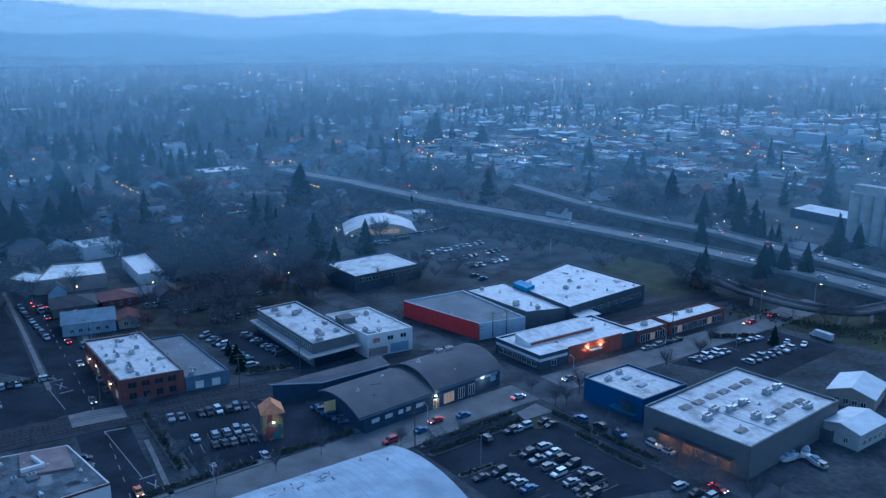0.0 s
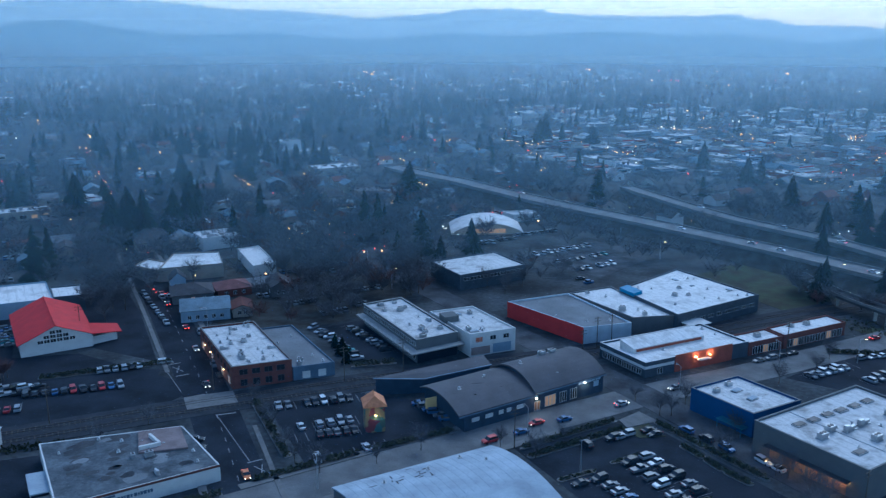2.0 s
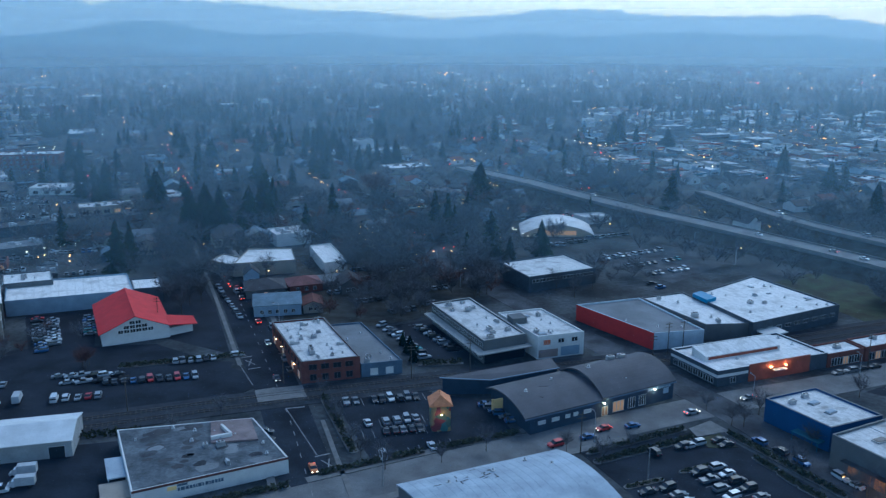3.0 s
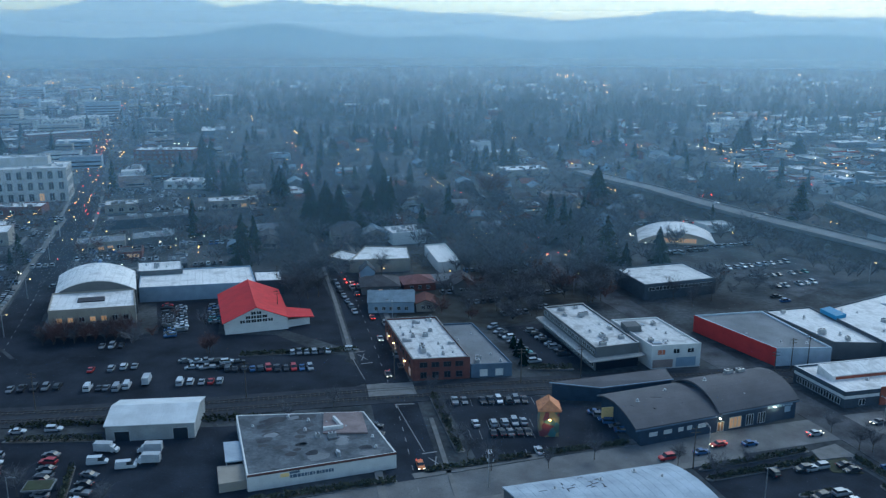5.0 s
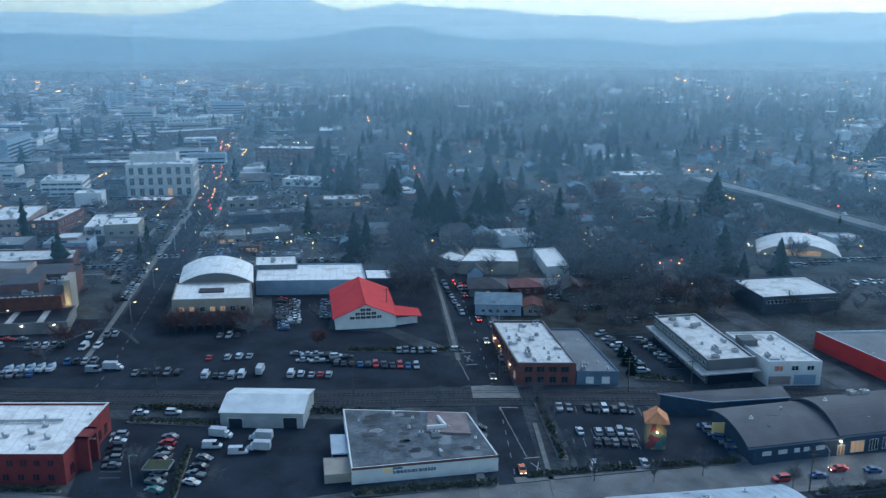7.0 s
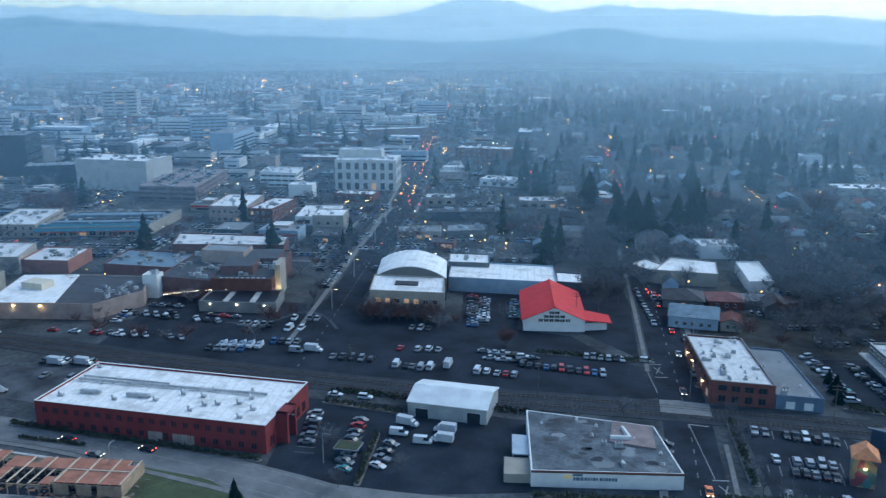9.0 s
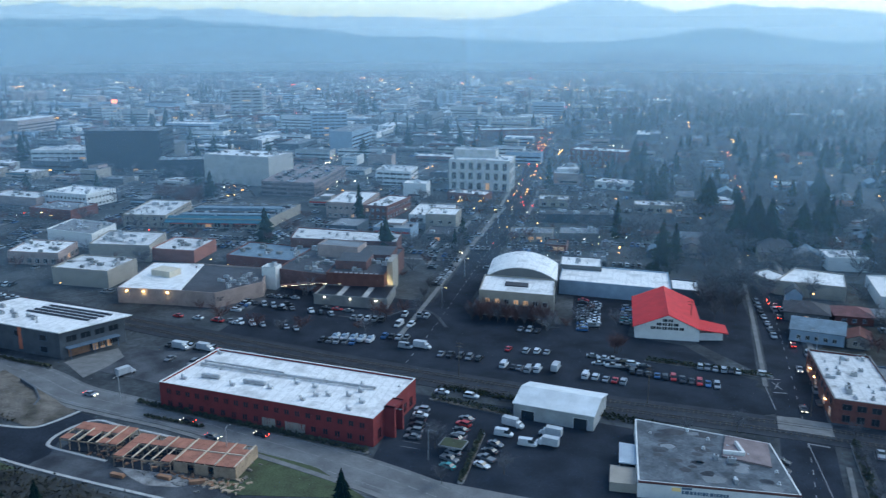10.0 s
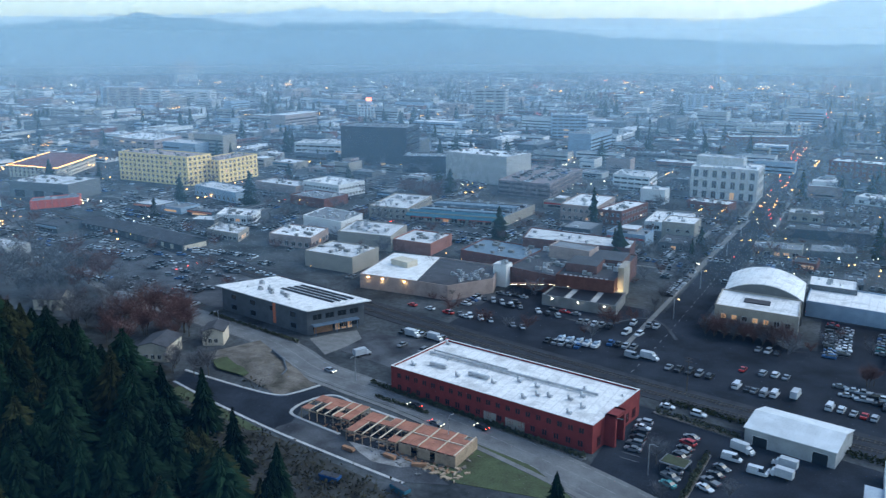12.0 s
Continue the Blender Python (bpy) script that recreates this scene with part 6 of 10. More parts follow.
def car_mesh_parts(kind, color, lit, plain=False):
    ln, hgt, body, (c0, c1, c2, c3) = SHAPES[kind]
    base = body[2][3]
    bm = bmesh.new()
    loft(bm, body)
    bmesh.ops.bevel(bm, geom=bm.edges[:], offset=0.05, segments=1, affect='EDGES')
    yield "body", bm, PAINT[color], None
    bm = bmesh.new()
    w0, w1 = body[2][1] - 0.05, body[2][1] - 0.2
    lo = [bm.verts.new(p) for p in ((c0, -w0, base - 0.05), (c3, -w0, base - 0.08), (c3, w0, base - 0.08), (c0, w0, base - 0.05))]
    hi = [bm.verts.new(p) for p in ((c1, -w1, hgt - 0.05), (c2, -w1, hgt - 0.05), (c2, w1, hgt - 0.05), (c1, w1, hgt - 0.05))]
    bm.faces.new(hi)
    for i in range(4):
        bm.faces.new((lo[i], lo[(i + 1) % 4], hi[(i + 1) % 4], hi[i]))
    yield "window_band", bm, M_GLASS, None
    bm = bmesh.new()
    box(bm, c1 - 0.03, -w1 - 0.03, hgt - 0.07, c2 + 0.03, w1 + 0.03, hgt, bevel=0.025)
    yield "roof", bm, PAINT[color], None
    if kind == "van":
        bm = bmesh.new()
        box(bm, -2.5, -0.95, 1.2, 0.3, 0.95, 2.02, bevel=0.06)
        yield "cargo_side", bm, PAINT[color], None
    if plain:
        bm = bmesh.new()
        for sx in (-1, 1):
            cyl(bm, (sx * ln * 0.3, -0.9, 0.33), (sx * ln * 0.3, 0.9, 0.33), 0.33, n=10)
        yield "running_gear", bm, M_TYRE, None
        return
    for sx in (-1, 1):
        for sy in (-1, 1):
            bm = bmesh.new()
            cyl(bm, (sx * ln * 0.3, sy * 0.72, 0.33), (sx * ln * 0.3, sy * 0.93, 0.33), 0.33, n=12)
            yield "wheel", bm, M_TYRE, None
    for sy in (-0.62, 0.62):
        bm = bmesh.new()
        box(bm, ln / 2 - 0.12, sy - 0.16, 0.56, ln / 2 + 0.03, sy + 0.16, 0.7)
        yield "headlight", bm, M_CAR_LAMP if lit else M_HEADLIGHT, None
        bm = bmesh.new()
        box(bm, -ln / 2 - 0.03, sy - 0.16, 0.68, -ln / 2 + 0.1, sy + 0.16, 0.86)
        yield "tail_light", bm, M_RED_LAMP if lit else M_TAIL, None


NAMES = {"sedan": "sedan", "suv": "sport_utility_car", "pickup": "pickup_truck", "van": "delivery_van"}


def car(x, y, head, kind="sedan", color="silver", lit=False, z=0.04):
    plain = math.hypot(x, y) > 232 and not lit
    key = (kind, color, lit, plain)
    m = pose(x, y, z, 0, 0, head)
    k = 0.93
    if key in CARS:
        return copy_thing(CARS[key], m)
    label = f"{color} {NAMES[kind].replace('_', ' ')} " + ("driving with its lights on" if lit else "parked on the asphalt")
    root = tagged(empty(NAMES[kind], x, y, z, head), label, "car", "cars on the streets" if lit else "parked cars")
    for nm, bm, m_, _ in car_mesh_parts(kind, color, lit, plain):
        ob = part(nm, bm, m_, root)
        if nm == "running_gear":
            tagged(ob, kind="stuff")
    root.scale = (k, k, k)
    CARS[key] = root
    return root


crng = random.Random(21)
COLORS = ["white"] * 4 + ["silver"] * 4 + ["grey"] * 7 + ["black"] * 8 + ["blue"] * 2 + ["red"] + ["teal"]
KINDS = ["sedan"] * 5 + ["suv"] * 4 + ["pickup"]


def car_row(x0, y0, x1, y1, n, head, miss=0.1, kinds=KINDS, colors=COLORS, jitter=4, lit=False):
    for k in range(n):
        if crng.random() < miss:
            continue
        t = k / max(1, n - 1)
        car(x0 + (x1 - x0) * t + crng.uniform(-0.2, 0.2), y0 + (y1 - y0) * t + crng.uniform(-0.2, 0.2),
            head + crng.choice((0, 180)) * (not lit) + crng.uniform(-jitter, jitter), crng.choice(kinds), crng.choice(colors), lit)


PALE = ["white", "silver", "silver", "grey", "black"]
VANS = ["van", "van", "suv", "pickup"]
for row in ((19.6, 186.1, 26.2, 176.7, 4, 36, 0, PALE), (24.1, 189.8, 34.2, 175, 6, 36, 0, PALE), (12.4, 177.3, 18.4, 170.0, 4, 36, 0, ["silver", "blue", "black", "grey"]), (7.9, 174.7, 7.9, 174.7, 1, 36, 0, ["black"]),
            (28.3, 173.0, 32.5, 167.6, 3, 36, 0, PALE), (16.5, 198.1, 20.2, 200.7, 3, 36, 0, PALE), (26, 204, 27.2, 202, 2, 36, 0, ["black", "red"]), (9.5, 194, 9.5, 194, 1, 125, 0, ["black"]),
            (-73.4, 205, -55.4, 212.9, 9, 118, 0.2, COLORS), (-59.3, 195.6, -52.1, 199.4, 4, 118, 0, ["orange", "silver", "white"]), (-57.8, 190.5, -49.7, 193.8, 5, 118, 0, COLORS),
            (-63.7, 193.9, -63.7, 193.9, 1, 118, 0, ["white"]), (-54.7, 177.4, -44.3, 185.1, 2, 118, 0, ["white", "silver"]), (-35.3, 211.9, -26.8, 203.7, 6, 20, 0, ["black", "grey", "blue"]),
            (-70.2, 271.1, -52.7, 251.1, 9, 30, 0.1, COLORS), (-73.8, 259.5, -60.1, 242.2, 7, 30, 0.1, COLORS), (-82, 268, -76, 261, 3, 60, 0, PALE),
            (-163.1, 203.3, -147.2, 208.5, 6, 40, 0.05, PALE), (-158, 199.5, -149, 203.2, 3, 40, 0.1, PALE), (-147, 202.5, -123.6, 212.4, 11, 125, 0.1, COLORS), (-137.7, 220.6, -125.3, 227.3, 7, 122, 0.05, COLORS),
            (-196.8, 166.9, -185.5, 173.4, 5, 118, 0, ["black", "grey"]), (-196.8, 204.3, -191.8, 207, 3, 118, 0, PALE), (-204.9, 247.5, -182.3, 220.1, 12, 35, 0.08, COLORS),
            (-198.7, 247.7, -182.4, 226.5, 9, 35, 0.05, PALE), (-187.4, 252.7, -176.8, 237.9, 7, 35, 0.05, COLORS), (-167.8, 135.5, -156.4, 123.2, 6, 30, 0, COLORS),
            (-155.5, 140.9, -146.8, 129.5, 5, 15, 0, COLORS), (-147.5, 131, -139, 120, 5, 15, 0.1, COLORS), (-139.5, 136.5, -134, 126.5, 4, 10, 0, ["black", "grey", "white"]), (-173.1, 147.6, -165.5, 151.9, 2, 28, 0, ["white", "teal"]),
            (-160.4, 298.2, -135.1, 265.7, 7, 127, 0.15, COLORS), (-148.5, 302, -119, 258, 8, 124, 0.3, COLORS), (-103, 231, -98, 223, 2, 122, 0, ["grey", "black"]), (-285.3, 147.3, -255, 162.2, 9, 160, 0.15, PALE),
            (-275.5, 127.7, -249, 144.1, 8, 160, 0.15, PALE), (-289.7, 156.6, -281.3, 162.5, 4, 28, 0, PALE), (-290, 118, -268, 131, 4, 28, 0.2, COLORS), (-262, 165, -250, 172, 4, 28, 0.2, COLORS),
            (77.6, 246.7, 89.3, 255, 6, 125, 0, PALE), (93.9, 245.5, 111.4, 258.1, 7, 125, 0.1, PALE), (97.5, 263.9, 104.6, 266.4, 3, 40, 0, COLORS), (108.9, 265.5, 117.4, 261, 3, 60, 0, COLORS),
            (64.9, 257.2, 76.8, 264.8, 4, 33, 0, ["black", "grey"]), (35.5, 205.2, 44.1, 196.6, 3, 128, 0, ["black", "blue"]), (51.7, 191, 54, 188, 2, 128, 0, ["white", "grey"]), (-18, 189.8, 8, 210.3, 8, 37, 0.25, ["red", "teal", "blue", "white", "black"]),
            (84.1, 186.4, 88.3, 181.2, 2, 120, 0, PALE), (53, 171, 58, 166, 3, 36, 0, PALE), (-8, 378, 16, 398, 9, 127, 0.1, PALE), (2, 366, 26, 386, 10, 127, 0.2, PALE + ["teal", "black", "black"]), (12, 356, 34, 374, 9, 127, 0.5, PALE + ["black"]),
            (-238, 104, -250, 98, 4, 118, 0.1, COLORS), (-247, 113, -232, 121, 5, 118, 0.1, COLORS), (-97, 176, -88, 183, 3, 10, 0, ["black", "white", "grey"]), (-94, 173.5, -86, 179.5, 2, 10, 0, ["black"])):
    car_row(*row[:6], miss=row[6], colors=row[7])
car_row(-228.9, 174.3, -225.8, 177.5, 2, 118, miss=0, kinds=VANS, colors=["white"])
for x, y, h, kind, c in ((-176.4, 175.8, 118, "van", "white"), (-173.3, 177.0, 118, "sedan", "black"), (-171.6, 177.9, 118, "sedan", "grey"), (-168.7, 178.9, 118, "van", "silver"), (-166.9, 181.2, 118, "van", "white"),
                         (-153.9, 188.6, 118, "van", "white"), (-151.4, 190.2, 118, "suv", "white"), (-148.3, 191.3, 118, "sedan", "silver"), (-146.0, 192.7, 118, "sedan", "red"), (-143.6, 193.8, 118, "suv", "silver"),
                         (-185.6, 187.0, 118, "sedan", "red"), (-180.5, 190.1, 118, "suv", "silver"), (-177.9, 192.6, 118, "suv", "white"), (-175.2, 194.3, 118, "sedan", "silver"),
                         (-142.2, 142.1, 30, "van", "white"), (-134.4, 142.9, 32, "van", "white"), (-209.4, 162.2, 28, "van", "silver"), (-119, 231, 30, "suv", "white")):
    car(x, y, h, kind, c)
for k in range(5):
    car_row(-446 + 5 * k, 8 + 10 * k, -338 + 5 * k, 52 + 10 * k, 16, 60, miss=0.3)
# on the move with their lights on
for x, y, h, c in ((-99, 216, 303, "black"), (-114, 243, 303, "silver"), (-126, 262, 125, "red"), (-203, 83, 205, "black"), (-183, 94, 200, "black"), (-238, 69, 25, "silver"),
                   (-190, 84, 25, "grey"), (20, 219, 36, "silver"), (118, 290, 36, "red"), (108, 283, 36, "red"), (61, 170, 308, "red"), (-3, 204, 217, "red"), (36, 232, 217, "grey"), (-144, 286, 125, "black"), (-152, 298, 125, "red"), (-69, 168, 302, "orange")):
    car(x, y, h, "sedan", c, True, 0.1)
for x, y, h, c, l in ((-20, 500, -45, "white", 1), (6, 475, -45, "grey", 0), (62, 415, -45, "white", 0), (90, 389, 135, "silver", 1), (100, 378, -45, "white", 0), (140, 333, 135, "white", 0), (148, 319, -48, "silver", 0), (158, 306, 130, "white", 0), (128, 346, -50, "white", 1)):
    car(x, y, h, "sedan", c, bool(l), 6.03)
for x, y, h, c, l in ((80, 470, -55, "white", 1), (112, 424, 125, "silver", 0), (131, 396, 125, "white", 1), (146, 371, -58, "red", 1), (160, 348, -60, "white", 1), (168, 333, -60, "white", 0)):
    car(x, y, h, "suv", c, bool(l), 6.03)


M_TRUCK = mat("dull_white_truck_panel", (0.38, 0.4, 0.42), 0.6, 0.15, 0.5, 3, 0)


def box_truck(x, y, h, label="white box truck parked in the yard", ln=5.0):
    root = tagged(empty("box_truck", x, y, 0.04, h), label, "truck")
    root.scale = (0.85, 0.85, 0.85)
    bm = bmesh.new()
    box(bm, -3.2, -1.15, 0.8, -3.2 + ln, 1.15, 3.2, bevel=0.06)
    part("cargo_box", bm, M_TRUCK, root)
    bm = bmesh.new()
    loft(bm, [(ln - 3.15, 1.0, 0.5, 2.3), (ln - 2.4, 1.0, 0.45, 2.2), (ln - 1.7, 0.98, 0.45, 1.35), (ln - 1.2, 0.9, 0.5, 1.2)])
    part("cab", bm, PAINT["white"], root)
    bm = bmesh.new()
    box(bm, ln - 2.75, -0.85, 1.45, ln - 2.0, 0.85, 2.05)
    part("windscreen", bm, M_GLASS, root)
    for sx in (-2.0, ln - 2.1):
        for sy in (-1, 1):
            bm = bmesh.new()
            cyl(bm, (sx, sy * 0.8, 0.42), (sx, sy * 1.08, 0.42), 0.42, n=12)
            part("wheel", bm, M_TYRE, root)


for a in ((-144.4, 147.4, 18), (-133.9, 151.3, 205), (-130.7, 146.6, 205), (-163.4, 185.6, 118), (-205.5, 166.0, 28), (126.5, 266, 122), (-247, 82.4, 100)):
    box_truck(*a, ln=7.5 if a[0] > 100 else 5.0)


# ------------------------------------------------------------ poles and lamps
def street_lamp(x, y, ang, h=8.0, lit=True):
    root = tagged(empty("street_lamp", x, y, 0, ang), "steel street lamp on a tall pole", "street lamp", "street lamps")
    bm = bmesh.new()
    cyl(bm, (0, 0, 0), (0, 0, h), 0.12, 0.07)
    part("pole", bm, M_STEEL, root)
    bm = bmesh.new()
    cyl(bm, (0, 0, h - 0.1), (1.6, 0, h + 0.25), 0.05)
    part("arm", bm, M_STEEL, root)
    bm = bmesh.new()
    box(bm, 1.4, -0.18, h + 0.13, 2.2, 0.18, h + 0.33, bevel=0.05)
    box(bm, 1.5, -0.2, h + 0.02, 2.1, 0.2, h + 0.13, 1)
    part("lamp_head", bm, [M_DARKSTEEL, M_WARM if lit else M_FRAME], root)


def utility_pole(x, y, ang, h=11.0):
    root = tagged(empty("utility_pole", x, y, 0, ang), "weathered wooden utility pole with crossarms", "pole", "utility poles")
    bm = bmesh.new()
    cyl(bm, (0, 0, 0), (0, 0, h), 0.17, 0.11)
    part("pole", bm, M_TRUNK, root)
    for z in (h - 0.6, h - 1.6):
        bm = bmesh.new()
        box(bm, -1.2, -0.07, z, 1.2, 0.07, z + 0.14)
        part("crossarm", bm, M_TRUNK, root)


for x, y, a in ((48, 379, 0), (116, 350, 0), (115, 294, 40), (139, 304, 0), (32, 406, 0), (-5, 197, 120), (-51, 165, 120), (37, 230, 120), (-160, 120, 30), (-178, 82, 120), (-228, 74, 300), (-290, 44, 300), (-145, 119, 30), (95, 260, 0),
                (-64, 318, 40), (-80, 345, 220), (-100, 250, 30), (-118, 262, 210), (-235, 200, 30), (-262, 236, 30), (-300, 285, 30), (-330, 322, 210), (70, 254, 120), (8, 181, 30)):
    street_lamp(x, y, a, lit=math.hypot(x, y) > 255 and (x + y) % 3 != 0)
for x, y, a in ((67.3, 169.9, 40), (-44, 234, 30), (75, 265, 30), (-8, 190, 30), (15, 262, 30), (20, 268, 30), (-96, 214, 30), (-130, 187, 30), (-180, 160, 30), (-158, 250, 30), (-176, 279, 30), (-60, 225, 30), (10, 249, 30)):
    utility_pole(x, y, a)


# ------------------------------------------------------------ downtown
TAKEN = []          # (x, y, radius) kept free of scattered buildings


def office(name, label, x, y, ang, w, d, h, wall, roof, back=None, floors=0, per=0, sides=("front", "right"), win=(1.6, 1.5), lit=0.08, seed=0, frame_m=None, unit=None, parapet=0.5):
    root, p = block(name, label, x, y, ang, w, d, h, wall, roof, back, parapet=parapet)
    r = random.Random(seed)
    for k in range(floors):
        for s in sides:
            a, b = p.side(s)
            n = max(1, int((b - a).length / per))
            windows(root, p, s, n, 0.9 + k * (h - 0.6) / floors, win[0], win[1], margin=0.6, lit=lit, rng=r, frame_m=frame_m)
    units(root, p, h - parapet, unit or {"air_conditioner": 2, "roof_vent": 3}, seed, scale=1.3)
    if min(w, d) > 12:
        bm = bmesh.new()
        for _ in range(int(w * d / 70) + 3):
            c_ = p.at(r.uniform(2, w - 3), r.uniform(2, d - 3))
            q_, hh = r.uniform(0.3, 1.5), r.uniform(0.3, 1.6)
            box(bm, c_.x - q_, c_.y - q_ * 0.6, h - parapet - 0.05, c_.x + q_, c_.y + q_ * 0.6, h - parapet + hh)
        part("roof_plant", bm, M_STEEL if len(name) % 2 else M_PARAPET, root)
    c = root.matrix_basis @ Vector((*p.at(w / 2, d / 2), 0))
    TAKEN.append((c.x, c.y, math.hypot(w, d) / 2 + 3))
    return root, p


S2 = ("front", "right")
M_RED_SIGN = glow("red_sign", (1.0, 0.16, 0.08), 2.2)
office("yellow_hotel", "long yellow stucco hotel of six storeys", -668, 37, 38, 68, 22, 21, M_YELLOW_WALL, M_PINK_WALL, 122, 6, 4.4, S2, (1.8, 1.7), 0.02, 1)
office("yellow_hotel", "yellow stucco hotel wing of five storeys", -615, 101, 128, 42, 22, 17, M_YELLOW_WALL, M_PINK_WALL, 212, 5, 4.4, ("front", "left"), (1.8, 1.7), 0.03, 2)
office("black_office_tower", "black glass office block of seven storeys", -676, 212, 49, 58, 36, 32, M_BLACKGLASS, M_GREY_ROOF, 140, 6, 5.5, S2, (4.6, 1.5), 0.02, 3, M_DARKSTEEL)
office("black_office_wing", "lower black glass office wing", -612, 242, 60, 34, 22, 13, M_BLACKGLASS, M_GREY_ROOF, 150, 3, 5.5, S2, (4.6, 1.6), 0.02, 4, M_DARKSTEEL)
office("concrete_theatre", "blank concrete theatre block with flat pale roof", -567.1, 258.7, 29.5, 53.3, 29.1, 21, M_CONCRETE, M_WHITE_ROOF, 113.9)
root, GARAGE = office("parking_garage", "open tan concrete parking garage with cars on top", -466, 287.5, 214, 38, 78, 9.5, M_DECK, M_DECK, 131)
# solid dark bands on the walls stand in for the shaded gaps between decks
for sd in ("front", "right", "back", "left"):
    ln_ = (GARAGE.side(sd)[1] - GARAGE.side(sd)[0]).length
    for z0 in (0.9, 3.9, 6.9):
        for k in range(int(ln_ // 9.5)):
            strip(root, GARAGE, sd, 0.8 + k * 9.5, 9.4 + k * 9.5, z0, z0 + 1.5, M_DARKSTEEL, "opening", 0.03)
root, p = office("county_building", "pale stone five-storey building with tall windows", -432, 374, 36, 42, 30, 21, M_STONE, M_WHITE_ROOF, 128, 3, 5.6, S2, (2.7, 4.4), 0.02, 6, M_STONE)
root, p = office("stone_penthouse", "stepped upper block of pale stone offices", -441, 386, 36, 30, 14, 26, M_STONE, M_STAIN_ROOF, 128)
office("white_block", "white three-storey office with long windows", -482, 348.5, 32, 26.5, 27, 10.3, M_WHITE_WALL, M_STAIN_ROOF, 131, 3, 5, S2, (4.2, 1.3), 0.05, 8)
office("old_brick_store", "pink-beige two-storey store with a white roof", -407, 258.5, 36, 22, 38, 9.3, M_PINK_WALL, M_WHITE_ROOF, 129, 2, 3.2, S2, (1.4, 1.7), 0.05, 9)
office("brick_wing", "low brick wing with white roof", -389, 272, 36, 14, 34, 8.3, M_BRICK, M_WHITE_ROOF, 118, 2, 3.5, S2, (1.4, 1.7), 0.1, 10)
office("white_roof_diner", "low diner with a bright white roof", -364.5, 285.7, 38, 22, 32, 5, M_WHITE_WALL, M_WHITE_ROOF, 130, 1, 4, S2, (2.5, 2.0), 0.3, 11)
root, p = office("teal_fascia_shops", "row of low shops under a sloping teal fascia", -440, 176.8, 45.9, 56.3, 45.3, 5.5, M_BEIGE_WALL, M_GREY_ROOF, 126.3, 1, 5, ("front",), (3.2, 2.0), 0.1, 12)
slant_roof(root, [p.at(-0.4, -2.6), p.at(p.w + 0.2, -2.6), p.at(p.w + 0.2, 3.4), p.at(-0.4, 3.4)], [3.7, 3.7, 6.4, 6.4], 0.25, M_TEAL, "sloping teal metal fascia", "canopy")
for s0, s1 in ((3, 15), (18, 27), (31, 35), (38, 50)):
    strip(root, p, "front", s0, s1, 3.0, 3.42, M_VERMILION, "shop_sign", 2.75)
for t0, t1, z1, m_ in ((8, 13, 6.3, M_BLUE_ROOF), (17, 20, 6.0, M_DARK_ROOF), (24, 31, 6.8, M_BLUE_ROOF), (35, 37.5, 6.2, M_DARK_ROOF)):
    bm = bmesh.new()
    prism(bm, [p.at(3, t0), p.at(p.w - 2, t0), p.at(p.w - 5, t1), p.at(3, t1)], 5.02, z1)
    part("roof_step", bm, m_, root, "long raised strip of roof")
for s0, t0 in ((20, 33), (27, 36), (33, 32), (39, 34)):
    share("air_conditioner", unit_mesh("air_conditioner"), root, pose(*p.at(s0, t0), 6.85, 0, 0, 10))
office("cream_station", "cream two-storey building with arched windows", -459, 160, 42, 25, 44, 7, M_BEIGE_WALL, M_STAIN_ROOF, 138, 2, 3.6, S2, (1.5, 1.7), 0.08, 13)
office("cream_depot", "cream block building with roof plant", -396.5, 121.2, 42, 30, 28, 8, M_BEIGE_WALL, M_STAIN_ROOF, 142, 1, 7, S2, (1.5, 1.5), 0.1, 14, unit={"air_conditioner": 4, "duct_unit": 4})
office("grey_gable_hall", "hall with dark grey roof and white end", -445, 116.7, 26, 30, 25, 7.5, M_WHITE_WALL, M_GREY_ROOF, 134)
office("white_cafe_block", "low tan shop with white roof", -414.5, 90.6, 40, 25.5, 23.5, 6, M_PINK_WALL, M_WHITE_ROOF, 142, 1, 4, S2, (2, 2), 0.2, 16)
office("low_restaurant", "low restaurant with lit windows and pale roof", -444.5, 64.6, 33, 23, 17, 4.6, M_BEIGE_WALL, M_STAIN_ROOF, 150, 1, 3.5, S2, (2.4, 1.6), 0.25, 17)
office("low_restaurant", "white restaurant with lit windows", -482, 76, 50, 23, 19, 4.6, M_WHITE_WALL, M_WHITE_ROOF, 155, 1, 3.5, S2, (2.4, 1.6), 0.25, 18)
MOTEL, MP = office("red_roof_motel", "cream motel with dull red roof outlined in lights", -716.2, -39.3, 44, 47.8, 74, 9, M_CREAM, M_TERRACOTTA, 156.7, 3, 4, S2, (1.6, 1.6), 0.06, 19)
a_, b_, c_, d_ = [MP.at(s, t) for s, t in ((-1, -1), (48.8, -1), (48.8, 75), (-1, 75))]
e_, f_ = MP.at(24, 22), MP.at(24, 54)
for pts_, zs_ in (((a_, b_, e_), (9.1, 9.1, 12.5)), ((b_, c_, f_, e_), (9.1, 9.1, 12.5, 12.5)), ((c_, d_, f_), (9.1, 9.1, 12.5)), ((d_, a_, e_, f_), (9.1, 9.1, 12.5, 12.5))):
    slant_roof(MOTEL, pts_, zs_, 0.3, M_TERRACOTTA, "dull red hip of the roof", "roof_slope")
